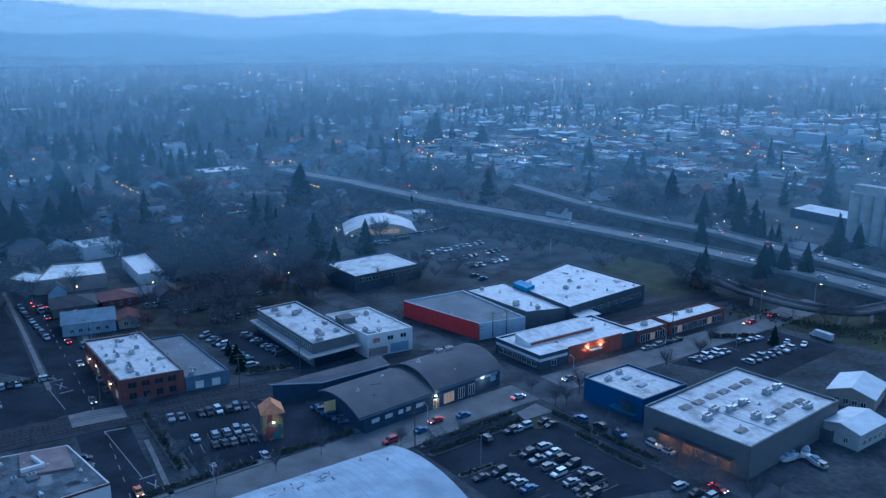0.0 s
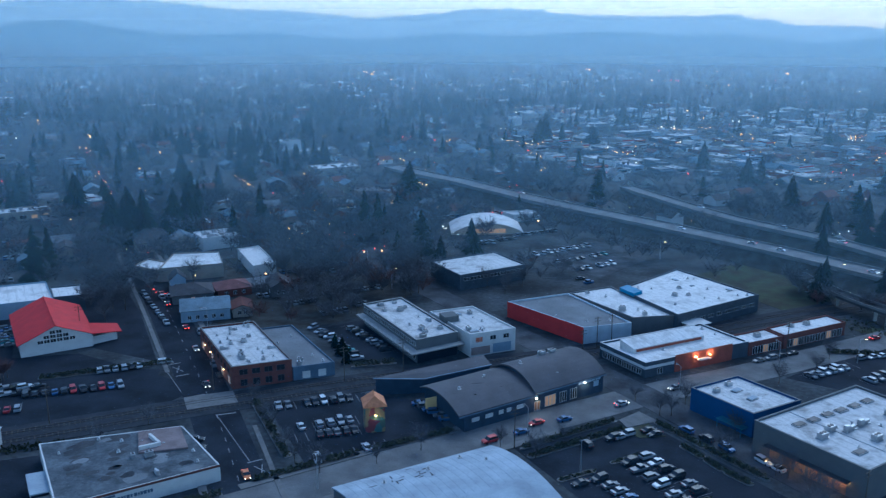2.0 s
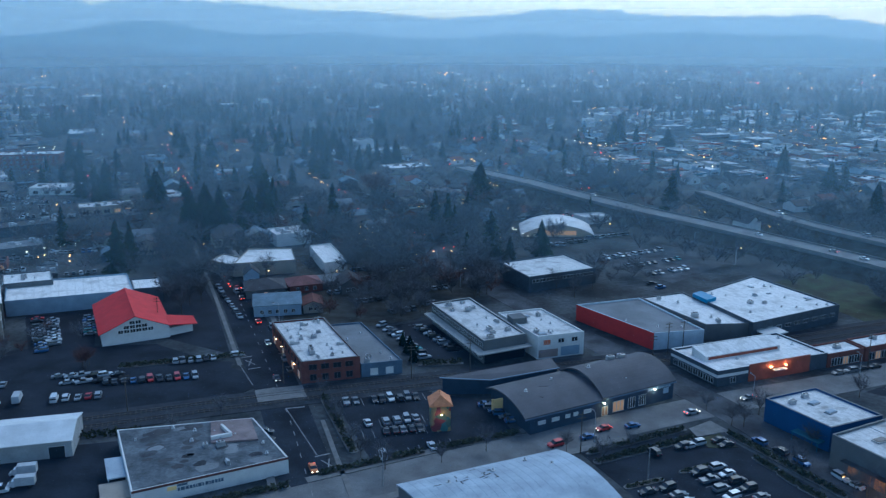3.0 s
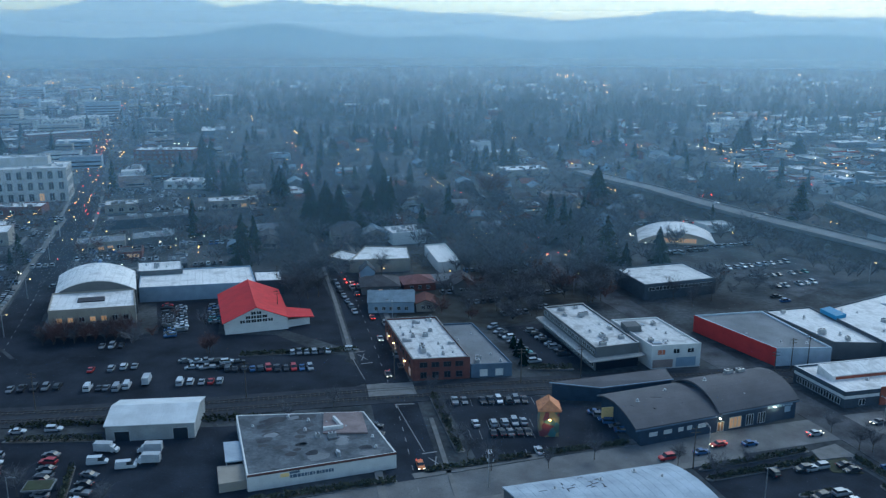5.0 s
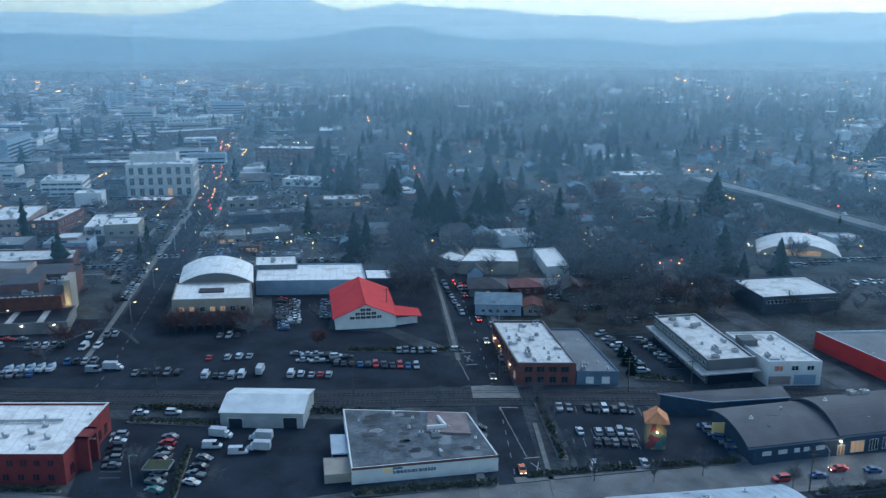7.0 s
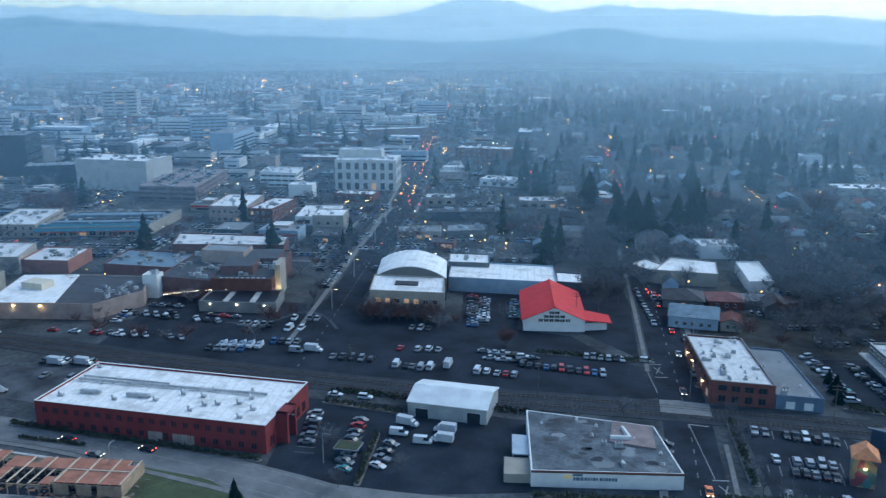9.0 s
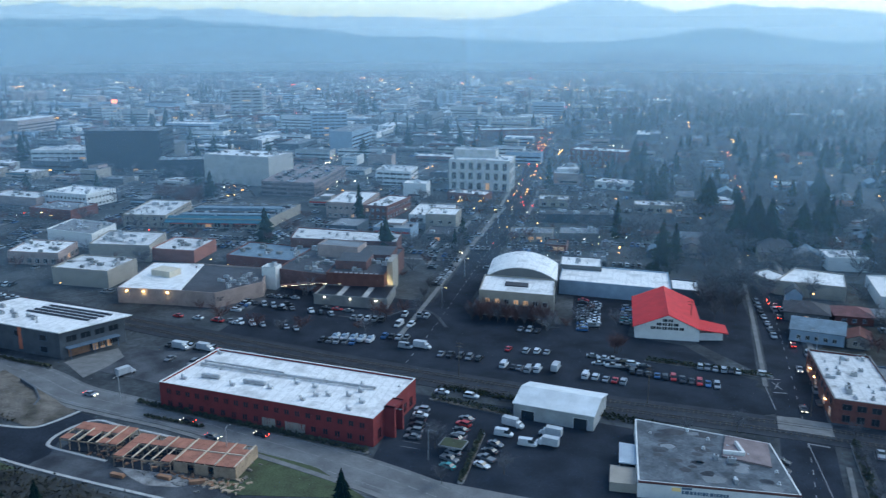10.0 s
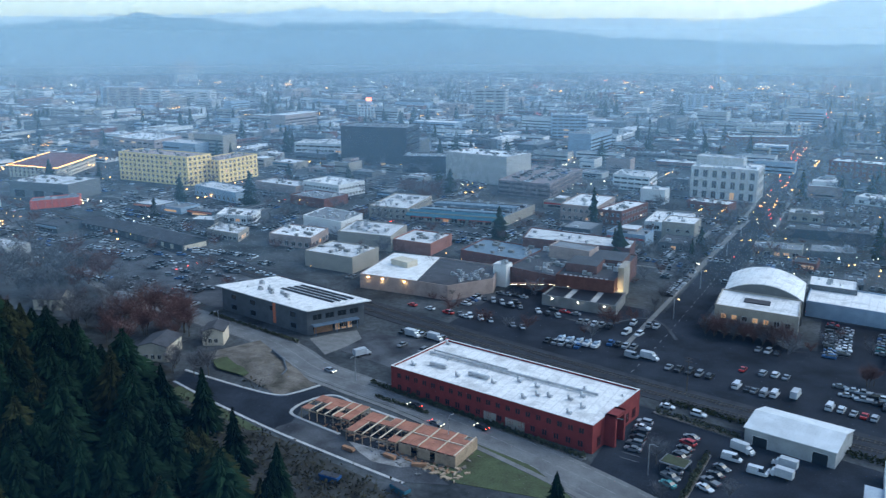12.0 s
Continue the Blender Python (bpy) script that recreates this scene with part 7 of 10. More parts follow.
for u_, w_ in ((a_, b_), (b_, c_), (d_, a_)):
    bm = bmesh.new()
    cyl(bm, (*u_, 9.25), (*w_, 9.25), 0.11, n=5)
    part("light_string", bm, M_TOWN_WARM, MOTEL, "orange string of lights along the eaves")
office("grey_block", "tall grey hall with pale roof and dark entrance", -618.4, -35.1, 46.8, 48.6, 30.6, 11, M_GREY_WALL, M_STAIN_ROOF, 139, 1, 16, ("front",), (8, 4.5), 0.0, 20, M_DARKSTEEL)
root, p = office("vermilion_store", "low store faced in vermilion panels", -563.6, -22.1, 98.5, 28.4, 14.1, 5.4, M_VERMILION, M_GREY_ROOF, 173.5)
for k in range(7):
    strip(root, p, "front", 0.4 + 4 * k, 0.7 + 4 * k, 0.1, 5.2, M_SALMON, "pilaster", 0.2)
    strip(root, p, "left", 0.4 + 2 * k, 0.6 + 2 * k, 0.1, 5.2, M_SALMON, "pilaster", 0.2)
root = tagged(empty("rail_depot", -495, 5.5, 0, 33), "long low dark depot under a gabled roof", "building")
p = Plan(-495, 5.5, 33, 33, 14)
gabled(root, p, 3.4, 6.0, M_DARK_ROOF, M_DARK_WALL, over=0.9)
windows(root, p, "front", 7, 0.9, 1.6, 1.5, lit=0.1, rng=random.Random(3))
TAKEN.append((-485, 20, 22))
TAKEN.append((-548, -14, 26))
root = tagged(empty("rail_depot", -464, 24, 0, 27.4), "long dark freight house with pale open end", "building")
p = Plan(-464, 24, 27.4, 53, 15)
gabled(root, p, 3.6, 6.2, M_DARK_ROOF, M_DARK_WALL, over=0.9)
for k in range(6):
    strip(root, p, "front", 3 + 8 * k, 5.4 + 8 * k, 0.1, 2.6, M_GREY_WALL if k < 4 else M_CREAM, "freight_door", 0.08)
strip(root, p, "right", 1, 14, 0.4, 2.8, M_CREAM, "end_wall", 0.1)
TAKEN.append((-444, 42, 32))
office("storage_shed", "small flat-roofed grey shed beside the lot", -478.8, 60.4, 54, 15, 12, 3.6, M_GREY_WALL, M_STAIN_ROOF)
office("beige_office", "beige four-storey block past the railway", -1234.3, -11.2, 39.8, 64.3, 42.3, 15, M_BEIGE_WALL, M_STAIN_ROOF, 136, 4, 9, S2, (7, 1.5), 0.03, 51)
office("pale_hall", "wide pale hall with pinkish front", -884, 45.5, 32, 62, 46, 10, M_PINK_WALL, M_WHITE_ROOF, 140, 2, 8, S2, (6, 1.5), 0.04, 52)
office("banded_office", "blue-grey banded office block", -1452, 62, 56, 40, 30, 31, M_PALEBLUE, M_STAIN_ROOF, 146, 8, 14, S2, (11, 1.6), 0.03, 53)
office("banded_office", "glassy banded office block beside its twin", -1420, 118, 56, 36, 28, 26, M_STONE, M_STAIN_ROOF, 146, 7, 14, S2, (11, 1.6), 0.03, 54)
office("hill_apartments", "long white apartments at the town's edge", -1660, 160, 50, 110, 26, 14, M_WHITE_WALL, M_STAIN_ROOF, 140, 3, 18, S2, (14, 1.5), 0.03, 55)
root = tagged(empty("road_bridge", -961, -57, 0, 0), "long pale concrete road bridge on piers", "bridge")
BR = [Vector(q) - Vector((-961, -57)) for q in ((-925, -86), (-961, -57), (-1026, -5), (-1096, 58), (-1150, 108))]
for a_, b_ in zip(BR, BR[1:]):
    n_ = Vector((-(b_ - a_).y, (b_ - a_).x)).normalized() * 5
    bm = bmesh.new()
    prism(bm, [a_ - n_, b_ - n_, b_ + n_, a_ + n_], 6.4, 8.4)
    part("deck", bm, M_CONCRETE, root)
    for k in (0.15, 0.5, 0.85):
        bm = bmesh.new()
        q = a_.lerp(b_, k)
        cyl(bm, (*q, 0), (*q, 6.41), 1.0, n=8)
        part("pier", bm, M_CONCRETE, root)
for q in BR:
    TAKEN.append((q.x - 961, q.y - 57, 26))
office("blue_grey_store", "blue-grey store with white roof", -576, 78, 24, 46, 18, 7, M_PALEBLUE, M_STAIN_ROOF, 130, 1, 5, S2, (2, 2), 0.1, 23)
office("white_office_long", "white two-storey office with small windows", -554, 146.2, 29, 33, 25, 8.5, M_WHITE_WALL, M_WHITE_ROOF, 118, 2, 3, S2, (1.6, 1.4), 0.05, 24)
office("low_brick_store", "low red brick store with grey roof", -520, 128, 30, 30, 22, 6, M_BRICK, M_GREY_ROOF)
office("pink_block", "pinkish low block with pale roof", -585, 120, 30, 40, 18, 5.5, M_PINK_WALL, M_STAIN_ROOF)
office("slab_tower", "distant concrete slab tower of ten storeys", -1030, 512, 56, 42, 20, 38, M_CONCRETE, M_GREY_ROOF, 140, 9, 12, S2, (10, 1.6), 0.03, 27)
office("apartment_slab", "long pale apartment slab of four storeys", -690, 660, 64, 74, 18, 15, M_STONE, M_WHITE_ROOF, 150, 4, 4.5, ("front", "left"), (2, 1.6), 0.06, 28)
office("apartment_front", "brick and white apartments before the slab", -640, 600, 62, 70, 20, 9, M_BRICK, M_STAIN_ROOF, 150, 2, 4.5, ("front", "left"), (2, 1.6), 0.08, 29)
office("glass_office", "glassy mid-rise office with bands of windows", -773, 476, 60, 38, 26, 25, M_PALEBLUE, M_STAIN_ROOF, 150, 7, 6, S2, (5, 1.6), 0.04, 30)
office("salmon_hotel", "salmon-pink hotel block facing the town", -1024, 462, 60, 34, 18, 21, M_PINK_WALL, M_STAIN_ROOF, 150, 5, 4.5, S2, (2, 1.5), 0.06, 41)
office("blue_tower", "slim blue-grey apartment tower", -962, 815, 64, 34, 20, 27, M_PALEBLUE, M_GREY_ROOF, 150, 9, 9, ("front", "left"), (7, 1.4), 0.03, 31)
HOTEL, HP = office("pink_hotel", "white hotel with a red lit sign on top", -1048, 352, 66, 30, 18, 22, M_WHITE_WALL, M_STAIN_ROOF, 150, 6, 4, S2, (1.8, 1.5), 0.08, 32)
bm = bmesh.new()
q = HP.at(15, 2)
box(bm, q.x - 3, q.y - 3, 22, q.x + 3, q.y + 3, 26)
part("stair_head", bm, M_WHITE_WALL, HOTEL)
bm = bmesh.new()
box(bm, q.x - 3.2, q.y - 3.6, 26.02, q.x + 3.2, q.y - 3.0, 30)
part("lit_sign", bm, M_RED_SIGN, HOTEL, "glowing red sign panel")
office("stepped_tower", "stepped pale apartment tower", -1424, 70, 70, 50, 30, 31, M_PINK_WALL, M_STAIN_ROOF, 150, 8, 14, S2, (11, 1.6), 0.03, 33)
office("stepped_tower", "pale distant apartment tower", -1380, 180, 70, 40, 26, 24, M_STONE, M_STAIN_ROOF, 150, 6, 14, S2, (11, 1.6), 0.03, 34)
office("flat_office", "long white office with ribbon windows", -745, 190, 49, 46, 26, 12, M_WHITE_WALL, M_STAIN_ROOF, 140, 3, 6, S2, (5, 1.4), 0.05, 35)
office("gable_slab", "dull brick apartment block with pale roof", -452, 522, 22, 46, 18, 14, M_BRICK, M_WHITE_ROOF, None, 4, 4.5, ("front", "left"), (2, 1.5), 0.05, 36)
office("far_block_tower", "lone pale office tower in the distance", -2230, 278, 100, 50, 30, 53, M_STONE, M_STAIN_ROOF)
# civic block of brown brick with low concrete front
office("brown_brick_hall", "brown brick hall with stepped roofs", -301, 166, 25, 27, 40, 8, M_DARK_BRICK, M_DARK_ROOF, 125, unit={"air_conditioner": 8, "duct_unit": 6})
root, p = block("brown_brick_hall", "long rear wing of the brick hall with pale roof strips", -340.1, 195.5, 39.7, 51.5, 23.6, 9.5, M_DARK_BRICK, M_STAIN_ROOF, 140.2, far=(-313.1, 241.0))
units(root, p, 9.0, {"air_conditioner": 6, "duct_unit": 5}, 71)
root, p = block("tan_stage_house", "tall tan stage house rising from the brick hall", -308.7, 190.9, 30.0, 19.4, 11.3, 13, M_PINK_WALL, M_GREY_ROOF, 125.0, far=(-297.9, 209.7))
root, p = office("brown_brick_hall", "brown brick hall with roof plant", -279, 176, 40, 24, 46, 9, M_DARK_BRICK, M_DARK_ROOF, 132, unit={"air_conditioner": 6, "duct_unit": 4})
for s0, t0, s1, t1, z0, z1 in ((2, 8, 15, 22, 8.45, 12), (8, 24, 22, 40, 8.45, 11), (-5, 10, -0.05, 34, 0, 6.5)):
    bm = bmesh.new()
    prism(bm, [p.at(s0, t0), p.at(s1, t0), p.at(s1, t1), p.at(s0, t1)], z0, z1)
    up = part("upper_block", bm, [M_DARK_BRICK, M_DARK_ROOF], root, "stepped-back brick block with a dark roof")
    for f_ in up.data.polygons:
        f_.material_index = 1 if f_.normal.z > 0.5 else 0
for k in range(9):
    bm = bmesh.new()
    prism(bm, [p.at(3 + k * 2.1, 1.6), p.at(4.2 + k * 2.1, 1.6), p.at(4.2 + k * 2.1, 2.6), p.at(3 + k * 2.1, 2.6)], 8.45, 8.8)
    part("roof_light", bm, M_STEEL, root, "pale ribbed roof light")
bm = bmesh.new()
prism(bm, [p.at(24.05, 6), p.at(26.4, 6), p.at(26.4, 18), p.at(24.05, 18)], 0, 13)
part("stair_fin", bm, M_BEIGE_WALL, root, "tall pale stair wall lit from below")
q = p.at(25.2, 3.2)
bm = bmesh.new()
box(bm, q.x - 0.3, q.y - 0.3, 0.0, q.x + 0.3, q.y + 0.3, 1.4)
part("lamp_post", bm, M_DARKSTEEL, root)
bm = bmesh.new()
box(bm, q.x - 0.4, q.y - 0.4, 1.41, q.x + 0.4, q.y + 0.4, 1.9, bevel=0.1)
part("flood_lamp", bm, M_WHITE_LAMP, root, "bright floodlight at the stair wall")
q = root.matrix_basis @ Vector((q.x, q.y, 2.6))
lamp(*q, 500, (1.0, 0.75, 0.45))
root, p = block("concrete_forecourt", "low concrete building with dark skylight bays", -270.7, 164.8, 35.5, 30, 13.5, 4.2, M_PARAPET, M_CONCRETE, 128.4, far=(-259.3, 196.2))
for s0, s1 in ((0.8, 8.6), (11.2, 19.2), (21.8, 29.2)):
    bm = bmesh.new()
    prism(bm, [p.at(s0, 0.8), p.at(s1, 0.8), p.at(s1, 12.6), p.at(s0, 12.6)], 3.71, 3.95)
    part("skylight_bay", bm, M_BLACKGLASS, root, "dark glazed roof bay")
for k in range(3):
    wall_lamp(root, p, "front", 4.5 + 10.5 * k, 3.4, M_WHITE_LAMP, 9, (1.0, 0.9, 0.7))
TAKEN.append((-270, 182, 18))
root = tagged(empty("lit_walkway", -280.8, 172.4), "covered walkway with a strip of lights", "walkway")
for q0, q1 in (((-286.6, 159.5), (-280.8, 172.4)), ((-280.8, 172.4), (-262, 194))):
    q0, q1 = Vector(q0) - Vector((-280.8, 172.4)), Vector(q1) - Vector((-280.8, 172.4))
    n_ = Vector((-(q1 - q0).y, (q1 - q0).x)).normalized()
    bm = bmesh.new()
    prism(bm, [q0 + n_ * 2.4, q0 + n_ * 0.2, q1 + n_ * 0.2, q1 + n_ * 2.4], 4.5, 4.8)
    part("canopy", bm, M_DARK_BRICK, root)
    for k in range(4):
        q = q0.lerp(q1, 0.1 + 0.26 * k) + n_ * 0.6
        bm = bmesh.new()
        cyl(bm, (*q, 0), (*q, 4.5), 0.14, n=6)
        part("post", bm, M_DARKSTEEL, root)
        q = q - n_ * 0.5
        v_ = (q1 - q0).normalized() * 1.3
        bm = bmesh.new()
        cyl(bm, (*(q - v_), 4.55), (*(q + v_), 4.55), 0.035, n=5)
        part("light_tube", bm, M_TOWN_WHITE, root, "warm light tube under the edge")
office("orange_trim_diner", "low diner with an orange light strip", -296, 297, 46, 22, 14, 4.5, M_BEIGE_WALL, M_GREY_ROOF, 130, 1, 4, ("front",), (2.5, 1.6), 0.3, 40)
office("grey_shop", "grey flat-roofed shop by the street", -279, 316, 46, 20, 16, 4.5, M_GREY_WALL, M_GREY_ROOF, 130)
office("dark_shop_row", "dark shop row with small dormer lights", -318, 342, 44, 44, 16, 5, M_DARK_WALL, M_DARK_ROOF, 130)
CANTED = [(-322.2, 107.6), (-302.4, 124.4), (-290.4, 133.2), (-292.4, 154.7), (-309.5, 166.7), (-333.6, 149.1), (-349.8, 133.4)]


def canted_hall():
    """A many-sided civic hall: pale stucco walls, a bright roof over one wing and a dark, crowded roof over the other."""
    c = sum((Vector(q) for q in CANTED), Vector((0, 0))) / len(CANTED)
    root = tagged(empty("canted_hall", c.x, c.y), "pinkish many-sided hall with white and dark flat roofs", "building")
    pts = [Vector(q) - c for q in CANTED]
    inner = [q * 0.985 for q in pts]
    n = len(pts)
    bm = bmesh.new()
    o0, o1 = [bm.verts.new((*q, 0)) for q in pts], [bm.verts.new((*q, 6.2)) for q in pts]
    i1, i0 = [bm.verts.new((*q, 6.2)) for q in inner], [bm.verts.new((*q, 6.2 - 1)) for q in inner]
    for a, b in ((o0, o1), (o1, i1), (i1, i0)):
        for k in range(n):
            bm.faces.new((a[k], a[(k + 1) % n], b[(k + 1) % n], b[k]))
    part("wall", bm, M_PINK_WALL, root)
    split = [inner[0], inner[1], inner[5], inner[6]]
    bm = bmesh.new()
    prism(bm, split, 6.2 - 0.5, 6.2 - 0.1)
    part("roof", bm, M_WHITE_ROOF, root, "bright white roof of one wing")
    bm = bmesh.new()
    prism(bm, inner[1:6], 6.2 - 0.9, 6.2 - 0.6)
    part("roof", bm, M_DARK_ROOF, root, "dark roof of the other wing")
    r = random.Random(5)
    bm = bmesh.new()
    q = (split[0] + split[1] + split[2] + split[3]) / 4
    prism(bm, [q + d for d in (Vector((-4, -4)), Vector((5, 0)), Vector((2, 6)), Vector((-7, 2)))], 6.2 - 0.1, 6.2 + 2.4)
    part("penthouse", bm, M_CREAM, root, "cream roof room")
    for k in range(16):
        a, b = inner[2].lerp(inner[3], r.uniform(0.05, 0.9)), inner[5].lerp(inner[4], r.uniform(0.05, 0.9))
        v = a.lerp(b, r.uniform(0.12, 0.6))
        kind = ("air_conditioner", "duct_unit")[k % 2]
        share(kind, unit_mesh(kind), root, pose(v.x, v.y, 6.2 - 0.6, 0, 0, 36 + 90 * (k % 3)))
    d = (pts[1] - pts[0]).normalized()
    for s_ in (4, 11, 21):
        v = pts[0] + d * s_
        bm = bmesh.new()
        box(bm, -0.25, -0.5, -0.2, 0.25, 0, 0.1)
        part("wall_lamp", bm, M_WARM, root).matrix_basis = pose(v.x, v.y, 6.2 - 1.0, 0, 0, math.degrees(math.atan2(d.y, d.x)))
        w_ = Vector((d.y, -d.x))
        lamp(c.x + v.x + w_.x, c.y + v.y + w_.y, 6.2 - 1.6, 45, (1.0, 0.75, 0.35))
    TAKEN.append((c.x, c.y, 30))
    for q in CANTED[:4]:
        Plan(q[0] - 4, q[1] + 2, 36, 14, 14)


canted_hall()
office("white_stair_tower", "small white stair tower on the hall", -302.2, 159.8, 36, 6, 6, 9.5, M_WHITE_WALL, M_STAIN_ROOF)
office("cream_workshop", "cream workshop with roof plant", -366, 96, 35, 27, 22, 7.5, M_BEIGE_WALL, M_STAIN_ROOF, 128)
office("blue_roof_shop", "low shop with blue-grey roof", -345, 165, 30, 34, 26, 5.5, M_BRICK, M_BLUE_ROOF, 128)
office("salmon_store", "salmon-pink store with pale roof", -377, 143, 36, 22, 24, 6, M_SALMON, M_STAIN_ROOF, 130)
# low shops of the middle town
office("low_shop", "long low beige shop with lit windows", -300, 406, 38, 29, 14, 5, M_BEIGE_WALL, M_STAIN_ROOF, None, 1, 5, ("front",), (3, 1.8), 0.4, 61)
office("low_shop", "white-walled low shop with a white roof", -371, 455, 18, 28, 16, 5, M_WHITE_WALL, M_WHITE_ROOF, None, 1, 6, ("front",), (3, 1.8), 0.15, 62)
office("low_shop", "small beige shop with stained flat roof", -350, 376, 38, 18, 14, 5, M_BEIGE_WALL, M_STAIN_ROOF, None, 1, 5, ("front",), (2.4, 1.8), 0.2, 63)
office("low_shop", "brick shop with a bright white roof", -404, 348, 28, 26, 14, 5, M_BRICK, M_WHITE_ROOF, None, 1, 6, ("front",), (2.4, 1.8), 0.15, 64)
office("low_shop", "distant two-storey white building with flat roof", -238, 705, 36, 18, 14, 8, M_WHITE_WALL, M_WHITE_ROOF)
office("low_shop", "distant long low beige store among trees", -215, 665, 36, 40, 16, 5, M_BEIGE_WALL, M_STAIN_ROOF)
office("low_shop", "wide white-roofed store among bare trees", -170, 580, 36, 34, 20, 5, M_BEIGE_WALL, M_WHITE_ROOF)
for t in ((-292, 419, 16), (-362, 466, 16), (-347, 386, 12), (-396, 359, 14), (-236, 716, 14), (-205, 682, 22), (-162, 597, 20)):
    TAKEN.append(t)
for t in ((-90, 230, 46), (-60, 225, 24), (-30, 265, 40), (10, 285, 40), (45, 300, 40), (60, 250, 45), (75, 200, 55), (-10, 200, 60), (-90, 160, 45), (-185, 110, 60), (-295, 75, 45), (-200, 235, 55), (-165, 245, 40),
          (-35, 335, 35), (-35, 415, 35), (-140, 335, 42), (-130, 280, 50), (200, 405, 40), (200, 450, 40), (10, 385, 40), (-390, 45, 60), (-230, 30, 60), (-60, 195, 40), (-240, 160, 60), (-140, 190, 60), (-340, -10, 60), (-300, 20, 40), (100, 330, 50), (130, 290, 50), (75, 390, 45), (-105, 310, 40), (-300, 150, 50)):
    TAKEN.append(t)


def azimuth(x, y):
    return math.degrees(math.atan2(-x, y))


def near_line(x, y, line, d):
    q = Vector((x, y))
    for a, b in zip(line, line[1:]):
        a, b = Vector(a[:2]), Vector(b[:2])
        t = max(0, min(1, (q - a).dot(b - a) / (b - a).length_squared))
        if (q - a - (b - a) * t).length < d:
            return True
    return False


HIGH_N = [(-118, 592), (-61, 537), (-41, 514), (46, 429), (121, 354), (176, 278)]
HIGH_F = [(-10, 600), (61, 497), (127, 402), (176, 319), (235, 205)]


def free(x, y, r):
    if any((x - a) ** 2 + (y - b) ** 2 < (c + r) ** 2 for a, b, c in TAKEN):
        return False
    return not any(near_line(x, y, ln, w + r * 0.8) for ln, w in ((MAIN, 6), (CROSS, 6), (COURT, 7), (RAIL, 12), (HIGH_N, 12), (HIGH_F, 10), (PARK_ROAD, 7), (FRONT, 6)))


def urban(x, y):
    """How built-up a spot is, 0 woods to 1 shops."""
    a, d = azimuth(x, y), math.hypot(x, y)
    u = 0.0
    if a > 38:
        u = min(1.0, (a - 34) / 10) * (1.0 if d < 1300 else max(0.25, 1.0 - (d - 1300) / 1200))
    if a < 3 and 600 < d < 1150:
        u = max(u, 0.8)
    if 12 < a < 40 and d < 650:
        u = max(u, 0.3)
    return u


# side streets on the town's grid
GRID = radians(36)
CU, CV = 22.0, 25.0
KERBSIDE = []          # (x, y, heading) where cars stand


def on_grid(u, v):
    return u * math.cos(GRID) - v * math.sin(GRID), u * math.sin(GRID) + v * math.cos(GRID)


def in_town(x, y):
    return 40 < azimuth(x, y) < 96 and 330 < math.hypot(x, y) < 900


def strip_quads(v, f, u0, u1, v0, v1, z):
    b_ = len(v)
    for zz in (z - 0.3, z):
        for p_ in ((u0, v0), (u1, v0), (u1, v1), (u0, v1)):
            v.append((*on_grid(*p_), zz))
    f.extend([(b_ + 4, b_ + 5, b_ + 6, b_ + 7)] + [(b_ + i, b_ + (i + 1) % 4, b_ + 4 + (i + 1) % 4, b_ + 4 + i) for i in range(4)])


def side_streets():
    road_v, road_f, walk_v, walk_f = [], [], [], []
    for i in range(-64, 64, 4):
        for k in range(60, 620, 4):
            u, v = i * CU, k * 2.5
            x, y = on_grid(u, v + 5)
            if in_town(x, y) and free(x, y, 7):
                strip_quads(road_v, road_f, u - 5, u + 5, v, v + 10, 0.03)
                for s in (-1, 1):
                    strip_quads(walk_v, walk_f, u + s * 6.2 - 1.1, u + s * 6.2 + 1.1, v, v + 10, 0.16)
                    KERBSIDE.append((*on_grid(u + s * 4, v + 5), GRID + math.pi / 2))
    for j in range(5, 62, 5):
        for k in range(-700, 700, 5):
            u, v = k * 2.0, j * CV
            x, y = on_grid(u + 5, v)
            if in_town(x, y) and free(x, y, 7):
                strip_quads(road_v, road_f, u, u + 10, v - 5, v + 5, 0.034)
                KERBSIDE.append((*on_grid(u + 5, v - 4), GRID))
                if k % 45 > 6:
                    for s in (-1, 1):
                        strip_quads(walk_v, walk_f, u, u + 10, v + s * 6.2 - 1.1, v + s * 6.2 + 1.1, 0.15)
    for nm, v, f, m_, lab in (("road_side_streets", road_v, road_f, M_ASPHALT2, "worn asphalt side streets of the town"), ("pavement_side_streets", walk_v, walk_f, M_PAVE, "kerbed concrete pavements of the side streets")):
        tagged(new(nm, tri_mesh(nm, v, f, [m_])), lab, "", "", "structure")


side_streets()
LOTS = []              # (u, v) of parking lots on the grid

# scattered shops and houses
frng = random.Random(77)
WALLS = [M_BEIGE_WALL, M_WHITE_WALL, M_GREY_WALL, M_PINK_WALL, M_BRICK, M_DARK_WALL, M_CONCRETE, M_PALEBLUE]
ROOFS = [M_WHITE_ROOF, M_STAIN_ROOF, M_STAIN_ROOF, M_GREY_ROOF, M_GREY_ROOF, M_PATCH_ROOF, M_DARK_ROOF]
FASCIA = [M_TEAL, M_RED_WALL, M_ORANGE, M_WHITE_WALL, M_DARK_WALL, M_PALEBLUE, M_DARKSTEEL]
HROOFS = [M_DARK_ROOF, M_DARK_ROOF, M_GREY_ROOF, M_BRICK, M_BLUE_ROOF]
made = 0
cells = [(i, j) for i in range(-64, 64) for j in range(6, 62)]
frng.shuffle(cells)


